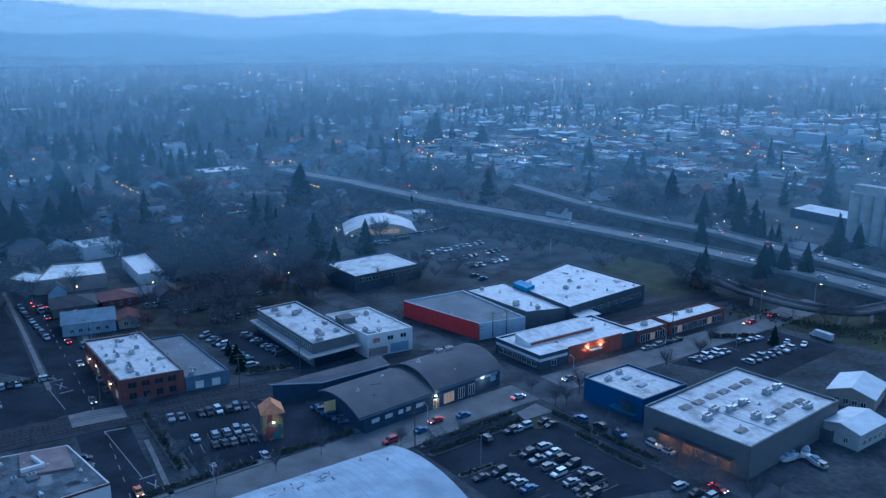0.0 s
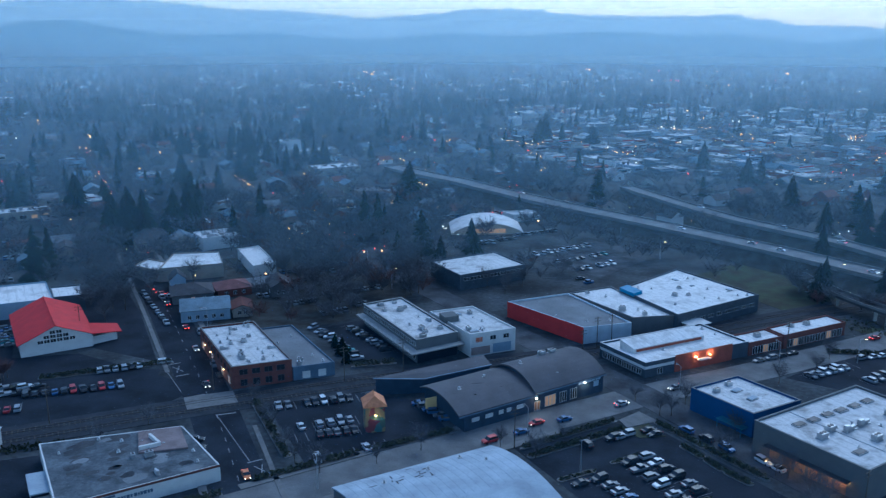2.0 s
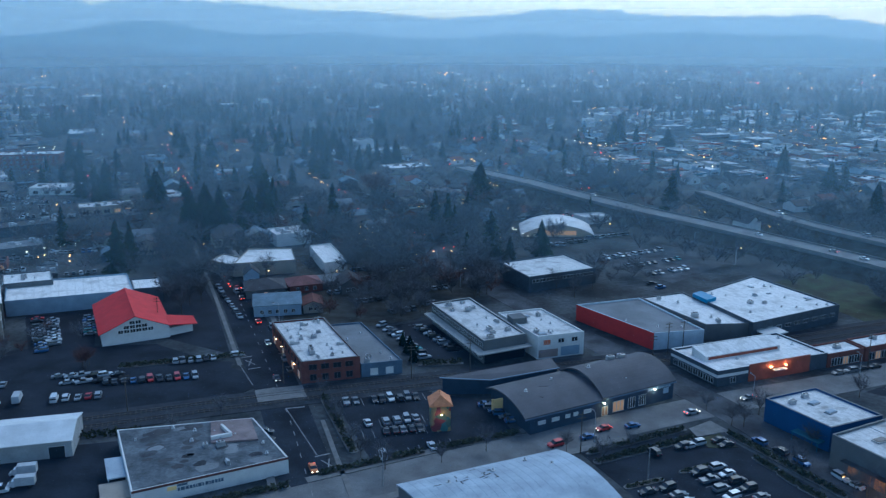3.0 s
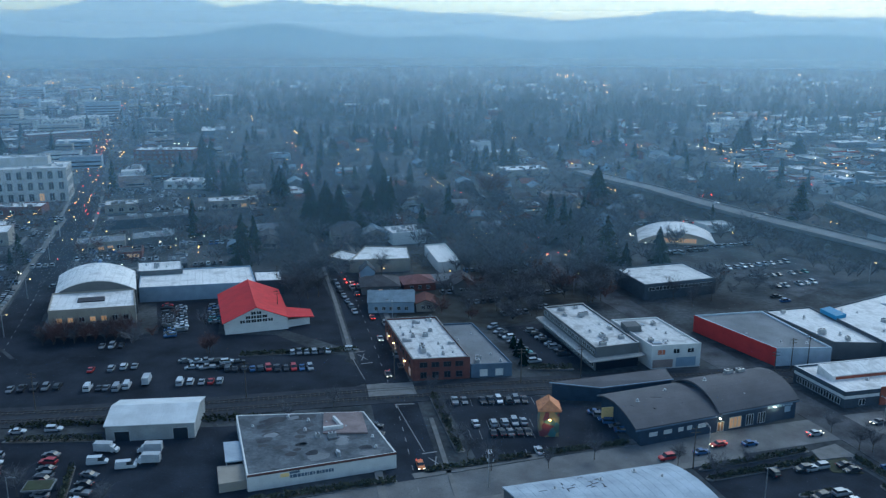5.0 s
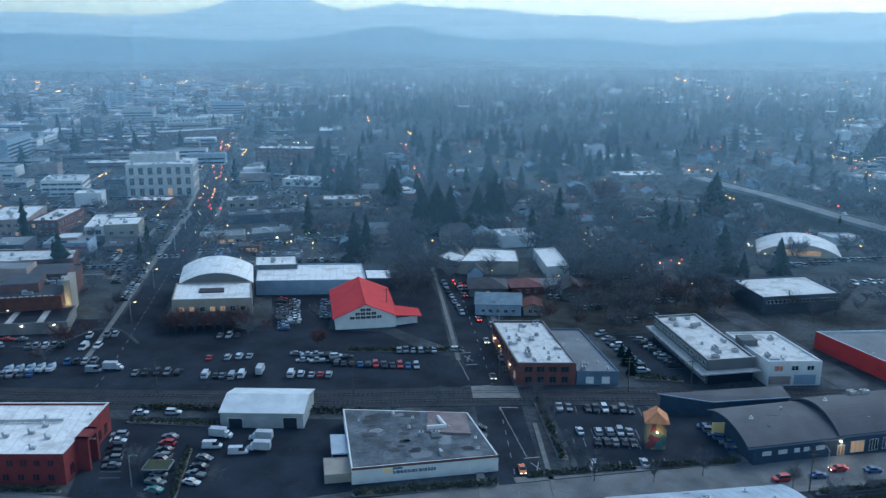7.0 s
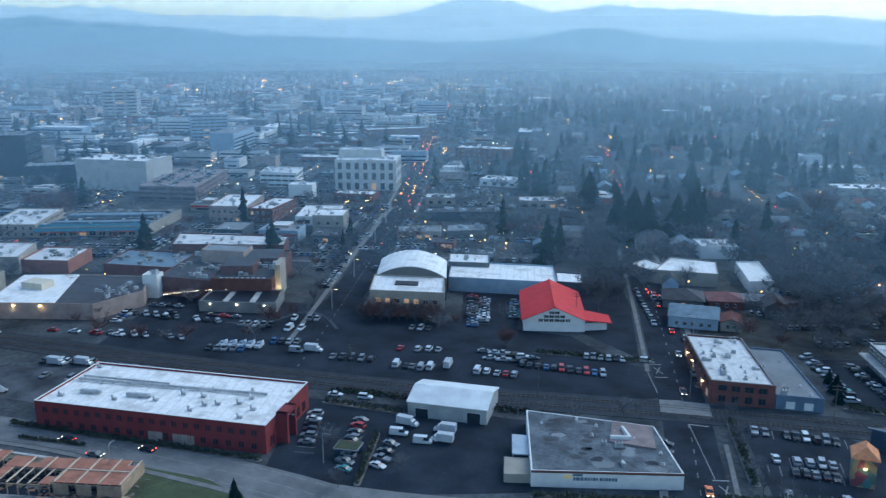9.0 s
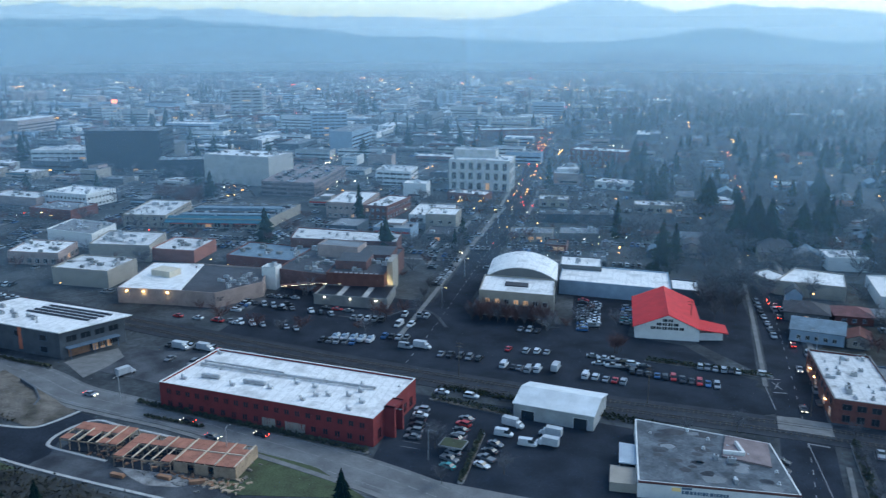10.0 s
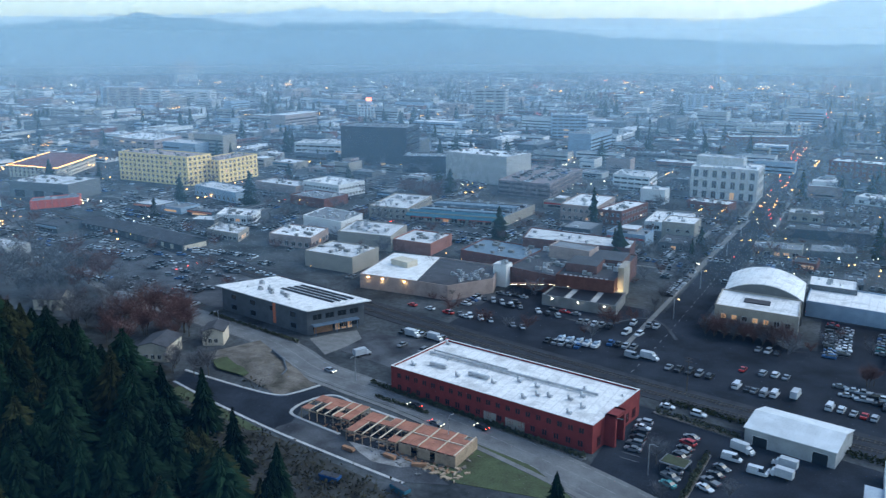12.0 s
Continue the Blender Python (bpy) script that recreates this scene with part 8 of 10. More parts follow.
def town_first(c):
    x, y = c[0] * 22 * math.cos(GRID) - c[1] * 25 * math.sin(GRID), c[0] * 22 * math.sin(GRID) + c[1] * 25 * math.cos(GRID)
    return 0 if 40 < azimuth(x, y) < 96 and math.hypot(x, y) < 700 else 1


cells.sort(key=town_first)
for i, j in cells:
    if made < 470:
        gx, gy = i * 22 + frng.uniform(-4, 4), j * 25 + frng.uniform(-5, 5)
        x, y = gx * math.cos(GRID) - gy * math.sin(GRID), gx * math.sin(GRID) + gy * math.cos(GRID)
        d, a = math.hypot(x, y), azimuth(x, y)
        if not (320 < d < (700 if a > 30 else 820) and -26 < a < 96):
            continue
        u = urban(x, y)
        if in_town(x, y):
            if i % 4 == 0 or j % 5 == 0:
                continue
            if frng.random() < 0.2 and free(x, y, 13):
                LOTS.append((gx, gy))
                TAKEN.append((x, y, 10))
                continue
        if frng.random() > 0.42 + 0.5 * u:
            continue
        shop = frng.random() < u + 0.08
        w, dd = (frng.uniform(9, 21) * (1.15 if a > 40 else 0.85), frng.uniform(9, 20)) if shop else (frng.uniform(8, 12), frng.uniform(8, 13))
        if not free(x, y, max(w, dd) * 0.5):
            continue
        TAKEN.append((x, y, max(w, dd) * 0.5))
        ang = 36 + frng.uniform(-4, 4)
        made += 1
        if shop:
            h = frng.choice((3.6, 4.2, 4.8, 5.5, 7.5, 9.5) if a > 40 else (3.2, 3.6, 4.2, 4.8))
            wl, rf = frng.choice(WALLS), frng.choice(ROOFS)
            root, p = block("shop_building", f"low {wl.name.replace('_', ' ')} shop under a {rf.name.replace('_', ' ')}", x, y, ang, w, dd, h, wl, rf, parapet=0.4)
            n, ww = (3, 2.4) if d < 460 else (1, round(w * 0.55))
            windows(root, p, "front", n, 0.9, ww, 1.6 if d < 460 else 1.2, lit=0.22 if d < 460 else 0.06, rng=frng, margin=1)
            if h > 7 and d < 460:
                windows(root, p, "front", n, 4.4, 1.6, 1.5, lit=0.1, rng=frng, margin=1)
            bm = bmesh.new()
            for _ in range(frng.randrange(2, 6)):
                c_ = p.at(frng.uniform(1.5, w - 1.5), frng.uniform(1.5, dd - 1.5))
                q_, hh = frng.uniform(0.4, 1.3), frng.uniform(0.5, 1.4)
                box(bm, c_.x - q_, c_.y - q_ * 0.7, h - 0.4, c_.x + q_, c_.y + q_ * 0.7, h - 0.4 + hh)
            part("roof_plant", bm, M_STEEL if made % 3 else M_DARKSTEEL, root)
            if frng.random() < 0.7:
                a0, a1, hh = frng.uniform(0, w * 0.4), frng.uniform(w * 0.6, w), h * frng.uniform(0.55, 1.4)
                bm = bmesh.new()
                prism(bm, [p.at(a0, dd * 0.55), p.at(a1, dd * 0.55), p.at(a1, dd + 3), p.at(a0, dd + 3)] if hh > h else [p.at(a0, dd + 0.02), p.at(a1, dd + 0.02), p.at(a1, dd + 6), p.at(a0, dd + 6)], 0, hh)
                ann = part("annex", bm, [frng.choice(WALLS), frng.choice(ROOFS)], root)
                for f_ in ann.data.polygons:
                    f_.material_index = 1 if f_.normal.z > 0.5 else 0
            if frng.random() < 0.6:
                bm = bmesh.new()
                prism(bm, [p.at(0.5, -0.5), p.at(w - 0.5, -0.5), p.at(w - 0.5, -0.02), p.at(0.5, -0.02)], h * 0.62, h * 0.62 + 0.9)
                part("fascia", bm, frng.choice(FASCIA), root)
        else:
            wl, rf = frng.choice(WALLS), frng.choice(HROOFS)
            root = tagged(empty("house", x, y, 0, ang), f"{wl.name.replace('_', ' ')} house under a {rf.name.replace('_', ' ')}", "house", "houses of the town")
            p = Plan(x, y, ang, w, dd)
            e = frng.choice((3.2, 3.6, 5.4))
            gabled(root, p, e, e + frng.uniform(1.8, 3.0), rf, wl, along=w > dd)
            windows(root, p, "front", 2 if d < 440 else 1, 1.0, 1.6, 1.3, lit=0.15, rng=frng, margin=0.8)


def join_boxes(name, specs, mats, label):
    """Far buildings as one object: specs of (x, y, angle, w, d, h, pitch, wall id, roof id)."""
    v, f, ids = [], [], []
    for x, y, a, w, d, h, pitch, mw, mr in specs:
        c, s = math.cos(a), math.sin(a)
        b = len(v)
        for px, py, pz in ((0, 0, 0), (w, 0, 0), (w, d, 0), (0, d, 0), (0, 0, h), (w, 0, h), (w, d, h), (0, d, h), (0, d / 2, h + pitch), (w, d / 2, h + pitch)):
            v.append((x + px * c - py * s, y + px * s + py * c, pz))
        f += [(b, b + 1, b + 5, b + 4), (b + 1, b + 2, b + 6, b + 5), (b + 2, b + 3, b + 7, b + 6), (b + 3, b, b + 4, b + 7)]
        ids += [mw] * 4
        if pitch:
            f += [(b + 4, b + 5, b + 9, b + 8), (b + 6, b + 7, b + 8, b + 9), (b + 5, b + 6, b + 9), (b + 7, b + 4, b + 8)]
            ids += [mr, mr, mw, mw]
        else:
            f.append((b + 4, b + 5, b + 6, b + 7))
            ids.append(mr)
            extra = [(0.8, w - 0.8, -0.06, -0.06, 1.0 + 3.2 * lv, 2.3 + 3.2 * lv, 14) for lv in range(int(h // 3.4))] + [(w * 0.2, w * 0.2 + 2.4, d * 0.3, d * 0.3 + 1.8, h, h + 1.1, 15), (w * 0.6, w * 0.6 + 3, d * 0.55, d * 0.55 + 2.4, h, h + 1.6, 8 + (len(v) // 10) % 3)]
            for x0, x1, y0, y1, z0, z1, mi in extra:
                e = len(v)
                for px, py, pz in ((x0, y0, z0), (x1, y0, z0), (x1, y1, z0), (x0, y1, z0), (x0, y0, z1), (x1, y0, z1), (x1, y1, z1), (x0, y1, z1)):
                    v.append((x + px * c - py * s, y + px * s + py * c, pz))
                q = [(e, e + 1, e + 5, e + 4)]
                if y1 > y0:
                    q += [(e + 1, e + 2, e + 6, e + 5), (e + 2, e + 3, e + 7, e + 6), (e + 3, e, e + 4, e + 7), (e + 4, e + 5, e + 6, e + 7)]
                f += q
                ids += [mi] * len(q)
    ob = new(name, tri_mesh(name, v, f, mats, ids))
    return tagged(ob, label, "houses", "", "stuff")


FARM = WALLS + [M_WHITE_ROOF, M_STAIN_ROOF, M_GREY_ROOF, M_DARK_ROOF, M_BRICK, M_PATCH_ROOF, M_GLASS, M_STEEL]
specs = []
for _ in range(11500):
    d, a = 700 + 2150 * frng.random() ** 0.85, frng.uniform(-30, 100)
    x, y = -d * math.sin(radians(a)), d * math.cos(radians(a))
    u = urban(x, y)
    if frng.random() > 0.22 + 0.7 * u or any((x - p_) ** 2 + (y - q_) ** 2 < c_ ** 2 for p_, q_, c_ in TAKEN[:60]):
        continue
    if near_line(x, y, MAIN, 16) or near_line(x, y, COURT, 18) or d < 900 and (a < 30 and d < 820 or not free(x, y, 10)):
        continue
    if d < 950:
        TAKEN.append((x, y, 10))
    shop = frng.random() < u * 0.8 + 0.16
    w, dd = ((frng.uniform(14, 42), frng.uniform(9, 16)) if a > 10 else (frng.uniform(9, 30), frng.uniform(8, 17))) if shop else (frng.uniform(8, 13), frng.uniform(7, 10))
    h = frng.choice((3.5, 4, 4.5, 5, 7, 9)) if shop else frng.uniform(3, 5)
    if shop and a > 42 and d < 2100 and frng.random() < 0.07:
        w, dd, h = frng.uniform(24, 58), frng.uniform(14, 24), frng.choice((9, 11, 13, 16, 20))
    specs.append((x, y, GRID + frng.choice((0, 0, math.pi / 2)), w, dd, h, 0 if shop else 2.4, frng.randrange(8), 8 + (frng.choice((0, 1, 2, 2, 5, 3, 3, 2) if a > 10 else (0, 1, 1, 2, 5)) if shop else frng.choice((2, 3, 3, 4)))))
join_boxes("far_houses", specs, FARM, "far houses and shops spreading to the hills")


def scatter(name, shapes, places, mats, label, category):
    """One object of many small trees: places of (x, y, z, height, width factor, shape id, turn)."""
    vs, fs, ids, off = [], [], [], 0
    for x, y, z, h, w, k, turn in places:
        v, f = shapes[k][:2]
        c, s = math.cos(turn), math.sin(turn)
        q = np.empty_like(v)
        q[:, 0] = (v[:, 0] * c - v[:, 1] * s) * h * w + x
        q[:, 1] = (v[:, 0] * s + v[:, 1] * c) * h * w + y
        q[:, 2] = v[:, 2] * h + z
        vs.append(q)
        fs.append(f + off)
        ids.append(np.full(len(f), shapes[k][2], dtype=np.int32))
        off += len(v)
    v, f, ids = np.concatenate(vs), np.concatenate(fs), np.concatenate(ids)
    me = bpy.data.meshes.new(name)
    me.vertices.add(len(v))
    me.vertices.foreach_set("co", v.astype(np.float32).ravel())
    me.loops.add(len(f) * 3)
    me.loops.foreach_set("vertex_index", f.astype(np.int32).ravel())
    me.polygons.add(len(f))
    me.polygons.foreach_set("loop_start", np.arange(0, len(f) * 3, 3, dtype=np.int32))
    for m in mats:
        me.materials.append(m)
    me.polygons.foreach_set("material_index", ids)
    me.update(calc_edges=True)
    return tagged(new(name, me), label, category, "", "stuff")


def grove(n, d0, d1, shapes, con, seed, power=1.0, hmin=7, hmax=14):
    r = random.Random(seed)
    out = []
    while len(out) < n:
        d, a = d0 + (d1 - d0) * r.random() ** power, r.uniform(-32, 102)
        x, y = -d * math.sin(radians(a)), d * math.cos(radians(a))
        u = urban(x, y)
        if not (d > 900 or free(x, y, 3)) or r.random() < u * 0.55:
            continue
        thick = noise.noise(Vector((x * 0.007, y * 0.007, 3.0))) + 0.5 * noise.noise(Vector((x * 0.025, y * 0.025, 5.0)))
        if thick < 0.05 and r.random() < 0.8:
            continue
        is_con = r.random() < con * (2.2 if noise.noise(Vector((x * 0.012, y * 0.012, 9.0))) > 0.1 else 0.45) * (1 - 0.75 * u)
        if not is_con and r.random() < u * 0.5:
            continue
        k = r.randrange(2) if is_con else 2 + r.randrange(2)
        h = r.uniform(11, 25) if is_con else r.uniform(hmin, hmax)
        out.append((x, y, 0, h, r.uniform(0.9, 1.3) if is_con else r.uniform(0.9, 1.4), k, r.uniform(0, 6.28)))
    return out


def spire_shape(seed, layers=6, sides=5, r=0.2):
    """A far conifer: stacked ragged skirts; height 1."""
    g = np.random.RandomState(seed)
    v, f = [], []
    for i in range(layers):
        k = i / layers
        z = 0.06 + 0.94 * k
        top = min(1.0, z + 1.7 / layers)
        rad = r * (1 - k) ** 0.8
        b = len(v)
        v.append((g.normal() * 0.01, g.normal() * 0.01, top))
        for j in range(sides):
            a = 2 * math.pi * (j + g.uniform(-0.3, 0.3)) / sides + i
            q = rad * g.uniform(0.55, 1.3)
            v.append((math.cos(a) * q, math.sin(a) * q, z + g.uniform(-0.04, 0.04)))
        f += [(b, b + 1 + j, b + 1 + (j + 1) % sides) for j in range(sides)]
    return np.array(v), np.array(f)


def clump_shape(seed, n=16, size=0.2, spread=0.34):
    """A far leafless crown: ragged tufts of twigs; height 1."""
    g = np.random.RandomState(seed)
    v, f = [], []
    for _ in range(n):
        d = g.normal(size=3)
        c = d / np.linalg.norm(d) * g.uniform(0.4, 1.0) * np.array([spread, spread, 0.38]) + np.array([0, 0, 0.58])
        b = len(v)
        v += [c + g.normal(size=3) * size * 0.6, c + g.normal(size=3) * size * 0.6, c + g.normal(size=3) * size * 0.6]
        f.append((b, b + 1, b + 2))
    return np.array(v), np.array(f)


mid_shapes = [(*spire_shape(50, 12, 9, 0.19), 0), (*spire_shape(51, 12, 9, 0.25), 0), (*bare_shape(52, 8, 22, 0.011, 0.42, True), 1), (*bare_shape(53, 8, 22, 0.011, 0.38, True), 1)]
far_shapes = [(*spire_shape(54, 7, 6, 0.2), 0), (*spire_shape(55, 7, 6, 0.25), 0), (*clump_shape(56, 34, 0.15), 1), (*clump_shape(57, 34, 0.16, 0.4), 1)]
last_shapes = [(*spire_shape(58, 5, 4, 0.22), 0), (*spire_shape(59, 5, 4, 0.27), 0), (*clump_shape(66, 18, 0.22), 1), (*clump_shape(67, 18, 0.24, 0.42), 1)]
lod_shapes = [(*conifer_shape(60, 18, 9, r=0.24), 0), (*conifer_shape(61, 18, 9, r=0.28), 0), (*bare_shape(62, 11, 40, 0.0075, 0.4, True), 1), (*bare_shape(63, 11, 40, 0.0075, 0.38, True), 2)]
scatter("leafless_grove", lod_shapes, BEYOND, [M_NEEDLE, M_TWIG, M_REDTWIG], "leafless trees behind the offices and by the highway", "woods")
scatter("middle_woods", mid_shapes, grove(2500, 360, 950, mid_shapes, 0.15, 1, 1.0, 6, 12), [M_NEEDLE, M_TWIG], "leafless trees and conifers between the houses", "woods")
scatter("far_woods", far_shapes, grove(7000, 900, 1500, far_shapes, 0.34, 2, 0.85, 6, 11), [M_NEEDLE, M_TWIG], "far mixed woods below the hills", "woods")
scatter("last_woods", last_shapes, grove(8500, 1450, 2900, last_shapes, 0.42, 4, 0.8, 7, 13) + [(x, y, z, h * 1.5, w, k, t) for x, y, z, h, w, k, t in grove(1500, 2330, 2490, last_shapes, 0.7, 5, 1.0, 12, 18)], [M_NEEDLE, M_TWIG], "farthest woods below the hills", "woods")

trng = random.Random(61)
places = []
while len(places) < 420:
    d, a = trng.uniform(270, 900), trng.uniform(37, 96)
    x, y = -d * math.sin(radians(a)), d * math.cos(radians(a))
    if near_line(x, y, RAIL, 8) or near_line(x, y, COURT, 8) or near_line(x, y, PARK_ROAD, 9) or y < 90 and d < 340 or not clear(x, y, 2.5):
        continue
    con = trng.random() < 0.004
    places.append((x, y, 0, trng.uniform(8, 13) if con else trng.uniform(4, 9), trng.uniform(0.9, 1.4), trng.randrange(2) if con else trng.choice((2, 3)), trng.uniform(0, 6.28)))
for x, y, h in ((-560, 300, 24), (-520, 232, 18), (-700, 330, 22), (-640, 350, 20), (-735, 120, 20), (-590, 190, 14), (-405, 543, 22), (-400, 548, 20), (-600, 420, 20), (-610, 428, 18)):
    places.append((x, y, 0, h, 1.3, 0, x))
scatter("street_trees", lod_shapes, places, [M_NEEDLE, M_TWIG, M_REDTWIG], "bare street trees and dark conifers between the shops", "trees")

# ------------------------------------------------------------ lights of the town
def far_cars():
    """Parked cars beyond telling apart: lots, kerbs and the railway yard."""
    r = random.Random(44)
    v, f, ids = [], [], []

    def one(c, ang, z0=0.0):
        u_, w_ = Vector((math.cos(ang), math.sin(ang))), Vector((-math.sin(ang), math.cos(ang)))
        m = r.choice((0, 1, 1, 2, 2, 2, 3, 5, 5, 5))
        k = r.uniform(0.95, 1.2)
        for (s0, s1, t, za, zb, mi) in ((-2.1, 2.1, 0.85, 0.25, 0.9, m), (-1.5, 0.8, 0.72, 0.9, 1.38 * k, 4), (-1.2, 0.5, 0.66, 1.38 * k, 1.44 * k, m)):
            b_ = len(v)
            for z in (za, zb):
                for s, t_ in ((s0, -t), (s1, -t), (s1, t), (s0, t)):
                    q = c + u_ * s + w_ * t_
                    v.append((q.x, q.y, z + z0))
            f.extend([(b_ + 4, b_ + 5, b_ + 6, b_ + 7)] + [(b_ + i, b_ + (i + 1) % 4, b_ + 4 + (i + 1) % 4, b_ + 4 + i) for i in range(4)])
            ids.extend([mi] * 5)

    def row(x, y, ang, n, miss=0.2, z0=0.0):
        w_ = Vector((-math.sin(ang), math.cos(ang)))
        for k in range(n):
            if r.random() > miss:
                one(Vector((x, y)) + w_ * (k * 2.75 + r.uniform(-0.2, 0.2)), ang + r.uniform(-0.04, 0.04), z0)
    rows = 0
    while rows < 330:
        d, a = r.uniform(330, 1000), r.uniform(-25, 96)
        x, y = -d * math.sin(radians(a)), d * math.cos(radians(a))
        if r.random() > urban(x, y) + 0.15 or not free(x, y, 6):
            continue
        rows += 1
        row(x, y, GRID + r.choice((0, math.pi / 2)), r.randrange(3, 9))
    k = 0
    while k < 420:
        d, a = r.uniform(255, 640), r.uniform(37, 96)
        x, y = -d * math.sin(radians(a)), d * math.cos(radians(a))
        if near_line(x, y, RAIL, 9) or near_line(x, y, COURT, 7) or near_line(x, y, PARK_ROAD, 9) or d < 330 and a < 52 or d < 330 and y < 90 or a > 50 and d < (420 if a > 64 else 335) and r.random() < 0.75 or not clear(x, y, 3.5) or not clear(x - 6, y - 5, 2):
            k += 0.1
            continue
        k += 1
        u, w = x * math.cos(GRID) + y * math.sin(GRID), y * math.cos(GRID) - x * math.sin(GRID)
        lot = int(u // 60) * 7 + int(w // 60) * 3
        u, w = (round(u / 8.2) * 8.2, w) if lot % 2 else (u, round(w / 8.2) * 8.2)
        x, y = on_grid(u, w)
        if clear(x, y, 3.0) and not near_line(x, y, RAIL, 8):
            row(x, y, GRID + (0 if lot % 2 else -math.pi / 2), r.randrange(2, 6), 0.15)
    for x, y, ang in KERBSIDE:
        if r.random() < 0.5:
            one(Vector((x, y)), ang)
    for u, v_ in LOTS:
        for k in (-6.5, 1.5):
            row(*on_grid(u + k, v_ - 8), GRID, 7, 0.25)
    # rows of the open lots past the railway
    for (x0, y0), (x1, y1) in (((-545, 19), (-489, 34)), ((-535, 25), (-494, 51)), ((-540, 30), (-500, 56)), ((-561, 47), (-519, 61)), ((-567, 52), (-526, 68)), ((-494, -19), (-465, -3)), ((-425, 18), (-406, 29)), ((-475, 80), (-440, 100))):
        p_, q_ = Vector((x0, y0)), Vector((x1, y1))
        n_ = int((q_ - p_).length / 2.8)
        for k in range(n_):
            if r.random() > 0.25:
                one(p_.lerp(q_, k / n_), math.atan2(y1 - y0, x1 - x0) + math.pi / 2 + r.uniform(-0.05, 0.05))
    # railway yard and the lots on both its sides
    for x0, y0, n in ((-392, 2, 22), (-376, 14, 22), (-418, -12, 20), (-500, 22, 20), (-520, 34, 18), (-505, 44, 16), (-470, 56, 12), (-455, 62, 10)):
        h = radians(28)
        for k in range(n):
            if r.random() > 0.3:
                one(Vector((x0 + math.cos(h) * (k * 2.9 - 4), y0 + math.sin(h) * (k * 2.9 - 4))), h + math.pi / 2 + r.uniform(-0.06, 0.06))
    for x0, y0, n in ((-402, 66, 10), (-390, 78, 9), (-374, 82, 8), (-262, 322, 9), (-256, 334, 9), (-240, 344, 8), (-215, 352, 9), (-262, 372, 10), (-228, 366, 8), (-58, 360, 6), (-46, 352, 5), (-30, 398, 8), (-20, 408, 9), (-12, 420, 8), (0, 428, 8), (-46, 462, 9), (-34, 470, 10), (-18, 476, 9), (-96, 372, 5), (-84, 356, 5), (-112, 316, 5), (-104, 306, 5), (-100, 326, 4), (-141, 300, 5), (-90, 298, 5), (-92, 340, 4), (-70, 318, 6), (-76, 288, 5), (-66, 300, 5), (-108, 338, 5), (-82, 312, 4)):
        row(x0, y0, GRID + math.pi / 2, n, 0.25)
    # top deck of the garage
    for k in range(3):
        for n in range(20):
            if r.random() < 0.55:
                q = GARAGE.at(6 + 12 * k, 4 + 3.6 * n)
                h = radians(GARAGE.ang)
                one(Vector((GARAGE.x + q.x * math.cos(h) - q.y * math.sin(h), GARAGE.y + q.x * math.sin(h) + q.y * math.cos(h))), h, 9.05)
    tagged(new("far_parked_cars", tri_mesh("far_parked_cars", v, f, [PAINT["white"], PAINT["silver"], PAINT["grey"], PAINT["blue"], M_GLASS, PAINT["black"]], ids)), "rows of small parked cars among the shops", "cars", "", "stuff")


far_cars()
if LOTS:
    lv, lf = [], []
    for u, v_ in LOTS:
        strip_quads(lv, lf, u - 10, u + 10, v_ - 11.5, v_ + 11.5, 0.026)
    tagged(new("pavement_lots", tri_mesh("pavement_lots", lv, lf, [M_ASPHALT])), "dark asphalt parking lots between the shops", "", "", "structure")
slab("pavement_rail_yard", [(-560, -40), (-470, -40), (-345, 30), (-352, 44), (-540, -12)], 0.02, M_ASPHALT2, "long worn asphalt lot beside the railway")


def light_field(name, places, material, label):
    v, f = [], []
    for x, y, z, r in places:
        b = len(v)
        v += [(x + r, y, z), (x - r, y, z), (x, y + r, z), (x, y - r, z), (x, y, z + r), (x, y, z - r)]
        f += [(b + i, b + j, b + k) for k in (4, 5) for i, j in ((0, 2), (2, 1), (1, 3), (3, 0))]
    tagged(new(name, tri_mesh(name, v, f, [material])), label, "lights", "", "stuff")


lrng = random.Random(9)
warm, white, red = [], [], []
for _ in range(11000):
    d, a = 330 + 2300 * lrng.random() ** 0.9, lrng.uniform(-28, 98)
    x, y = -d * math.sin(radians(a)), d * math.cos(radians(a))
    u = urban(x, y)
    if lrng.random() > (0.032 + 0.14 * u) * (0.4 if d < 500 and a > 66 else 1.0) + (0.035 if a < 42 and d < 900 else 0):
        continue
    h_, kind = GRID + lrng.choice((0, math.pi / 2)), warm if lrng.random() < 0.66 else white if lrng.random() < 0.6 else red
    for k in range(lrng.choice((1, 1, 2, 3, 5, 7))):          # a row of shop lamps or waiting cars
        q_ = k * lrng.uniform(4, 9)
        r = 0.04 + 0.0006 * d * lrng.uniform(0.35, 1.25)
        kind.append((x + q_ * math.cos(h_), y + q_ * math.sin(h_), lrng.uniform(2, 4) if kind is not red else 1.0, r))
for line, t0, t1, n in ((COURT, 2, 6, 80), (MAIN, 3, 5, 30)):
    for _ in range(n):
        k = lrng.randrange(t0, t1)
        p_, q_ = Vector(line[k]), Vector(line[k + 1])
        c_ = p_.lerp(q_, lrng.random())
        n_ = Vector((-(q_ - p_).y, (q_ - p_).x)).normalized() * lrng.uniform(1, 5) * lrng.choice((-1, 1))
        d = c_.length
        (red if lrng.random() < 0.4 else warm).append((c_.x + n_.x, c_.y + n_.y, 0.9, 0.12 + 0.0003 * d))
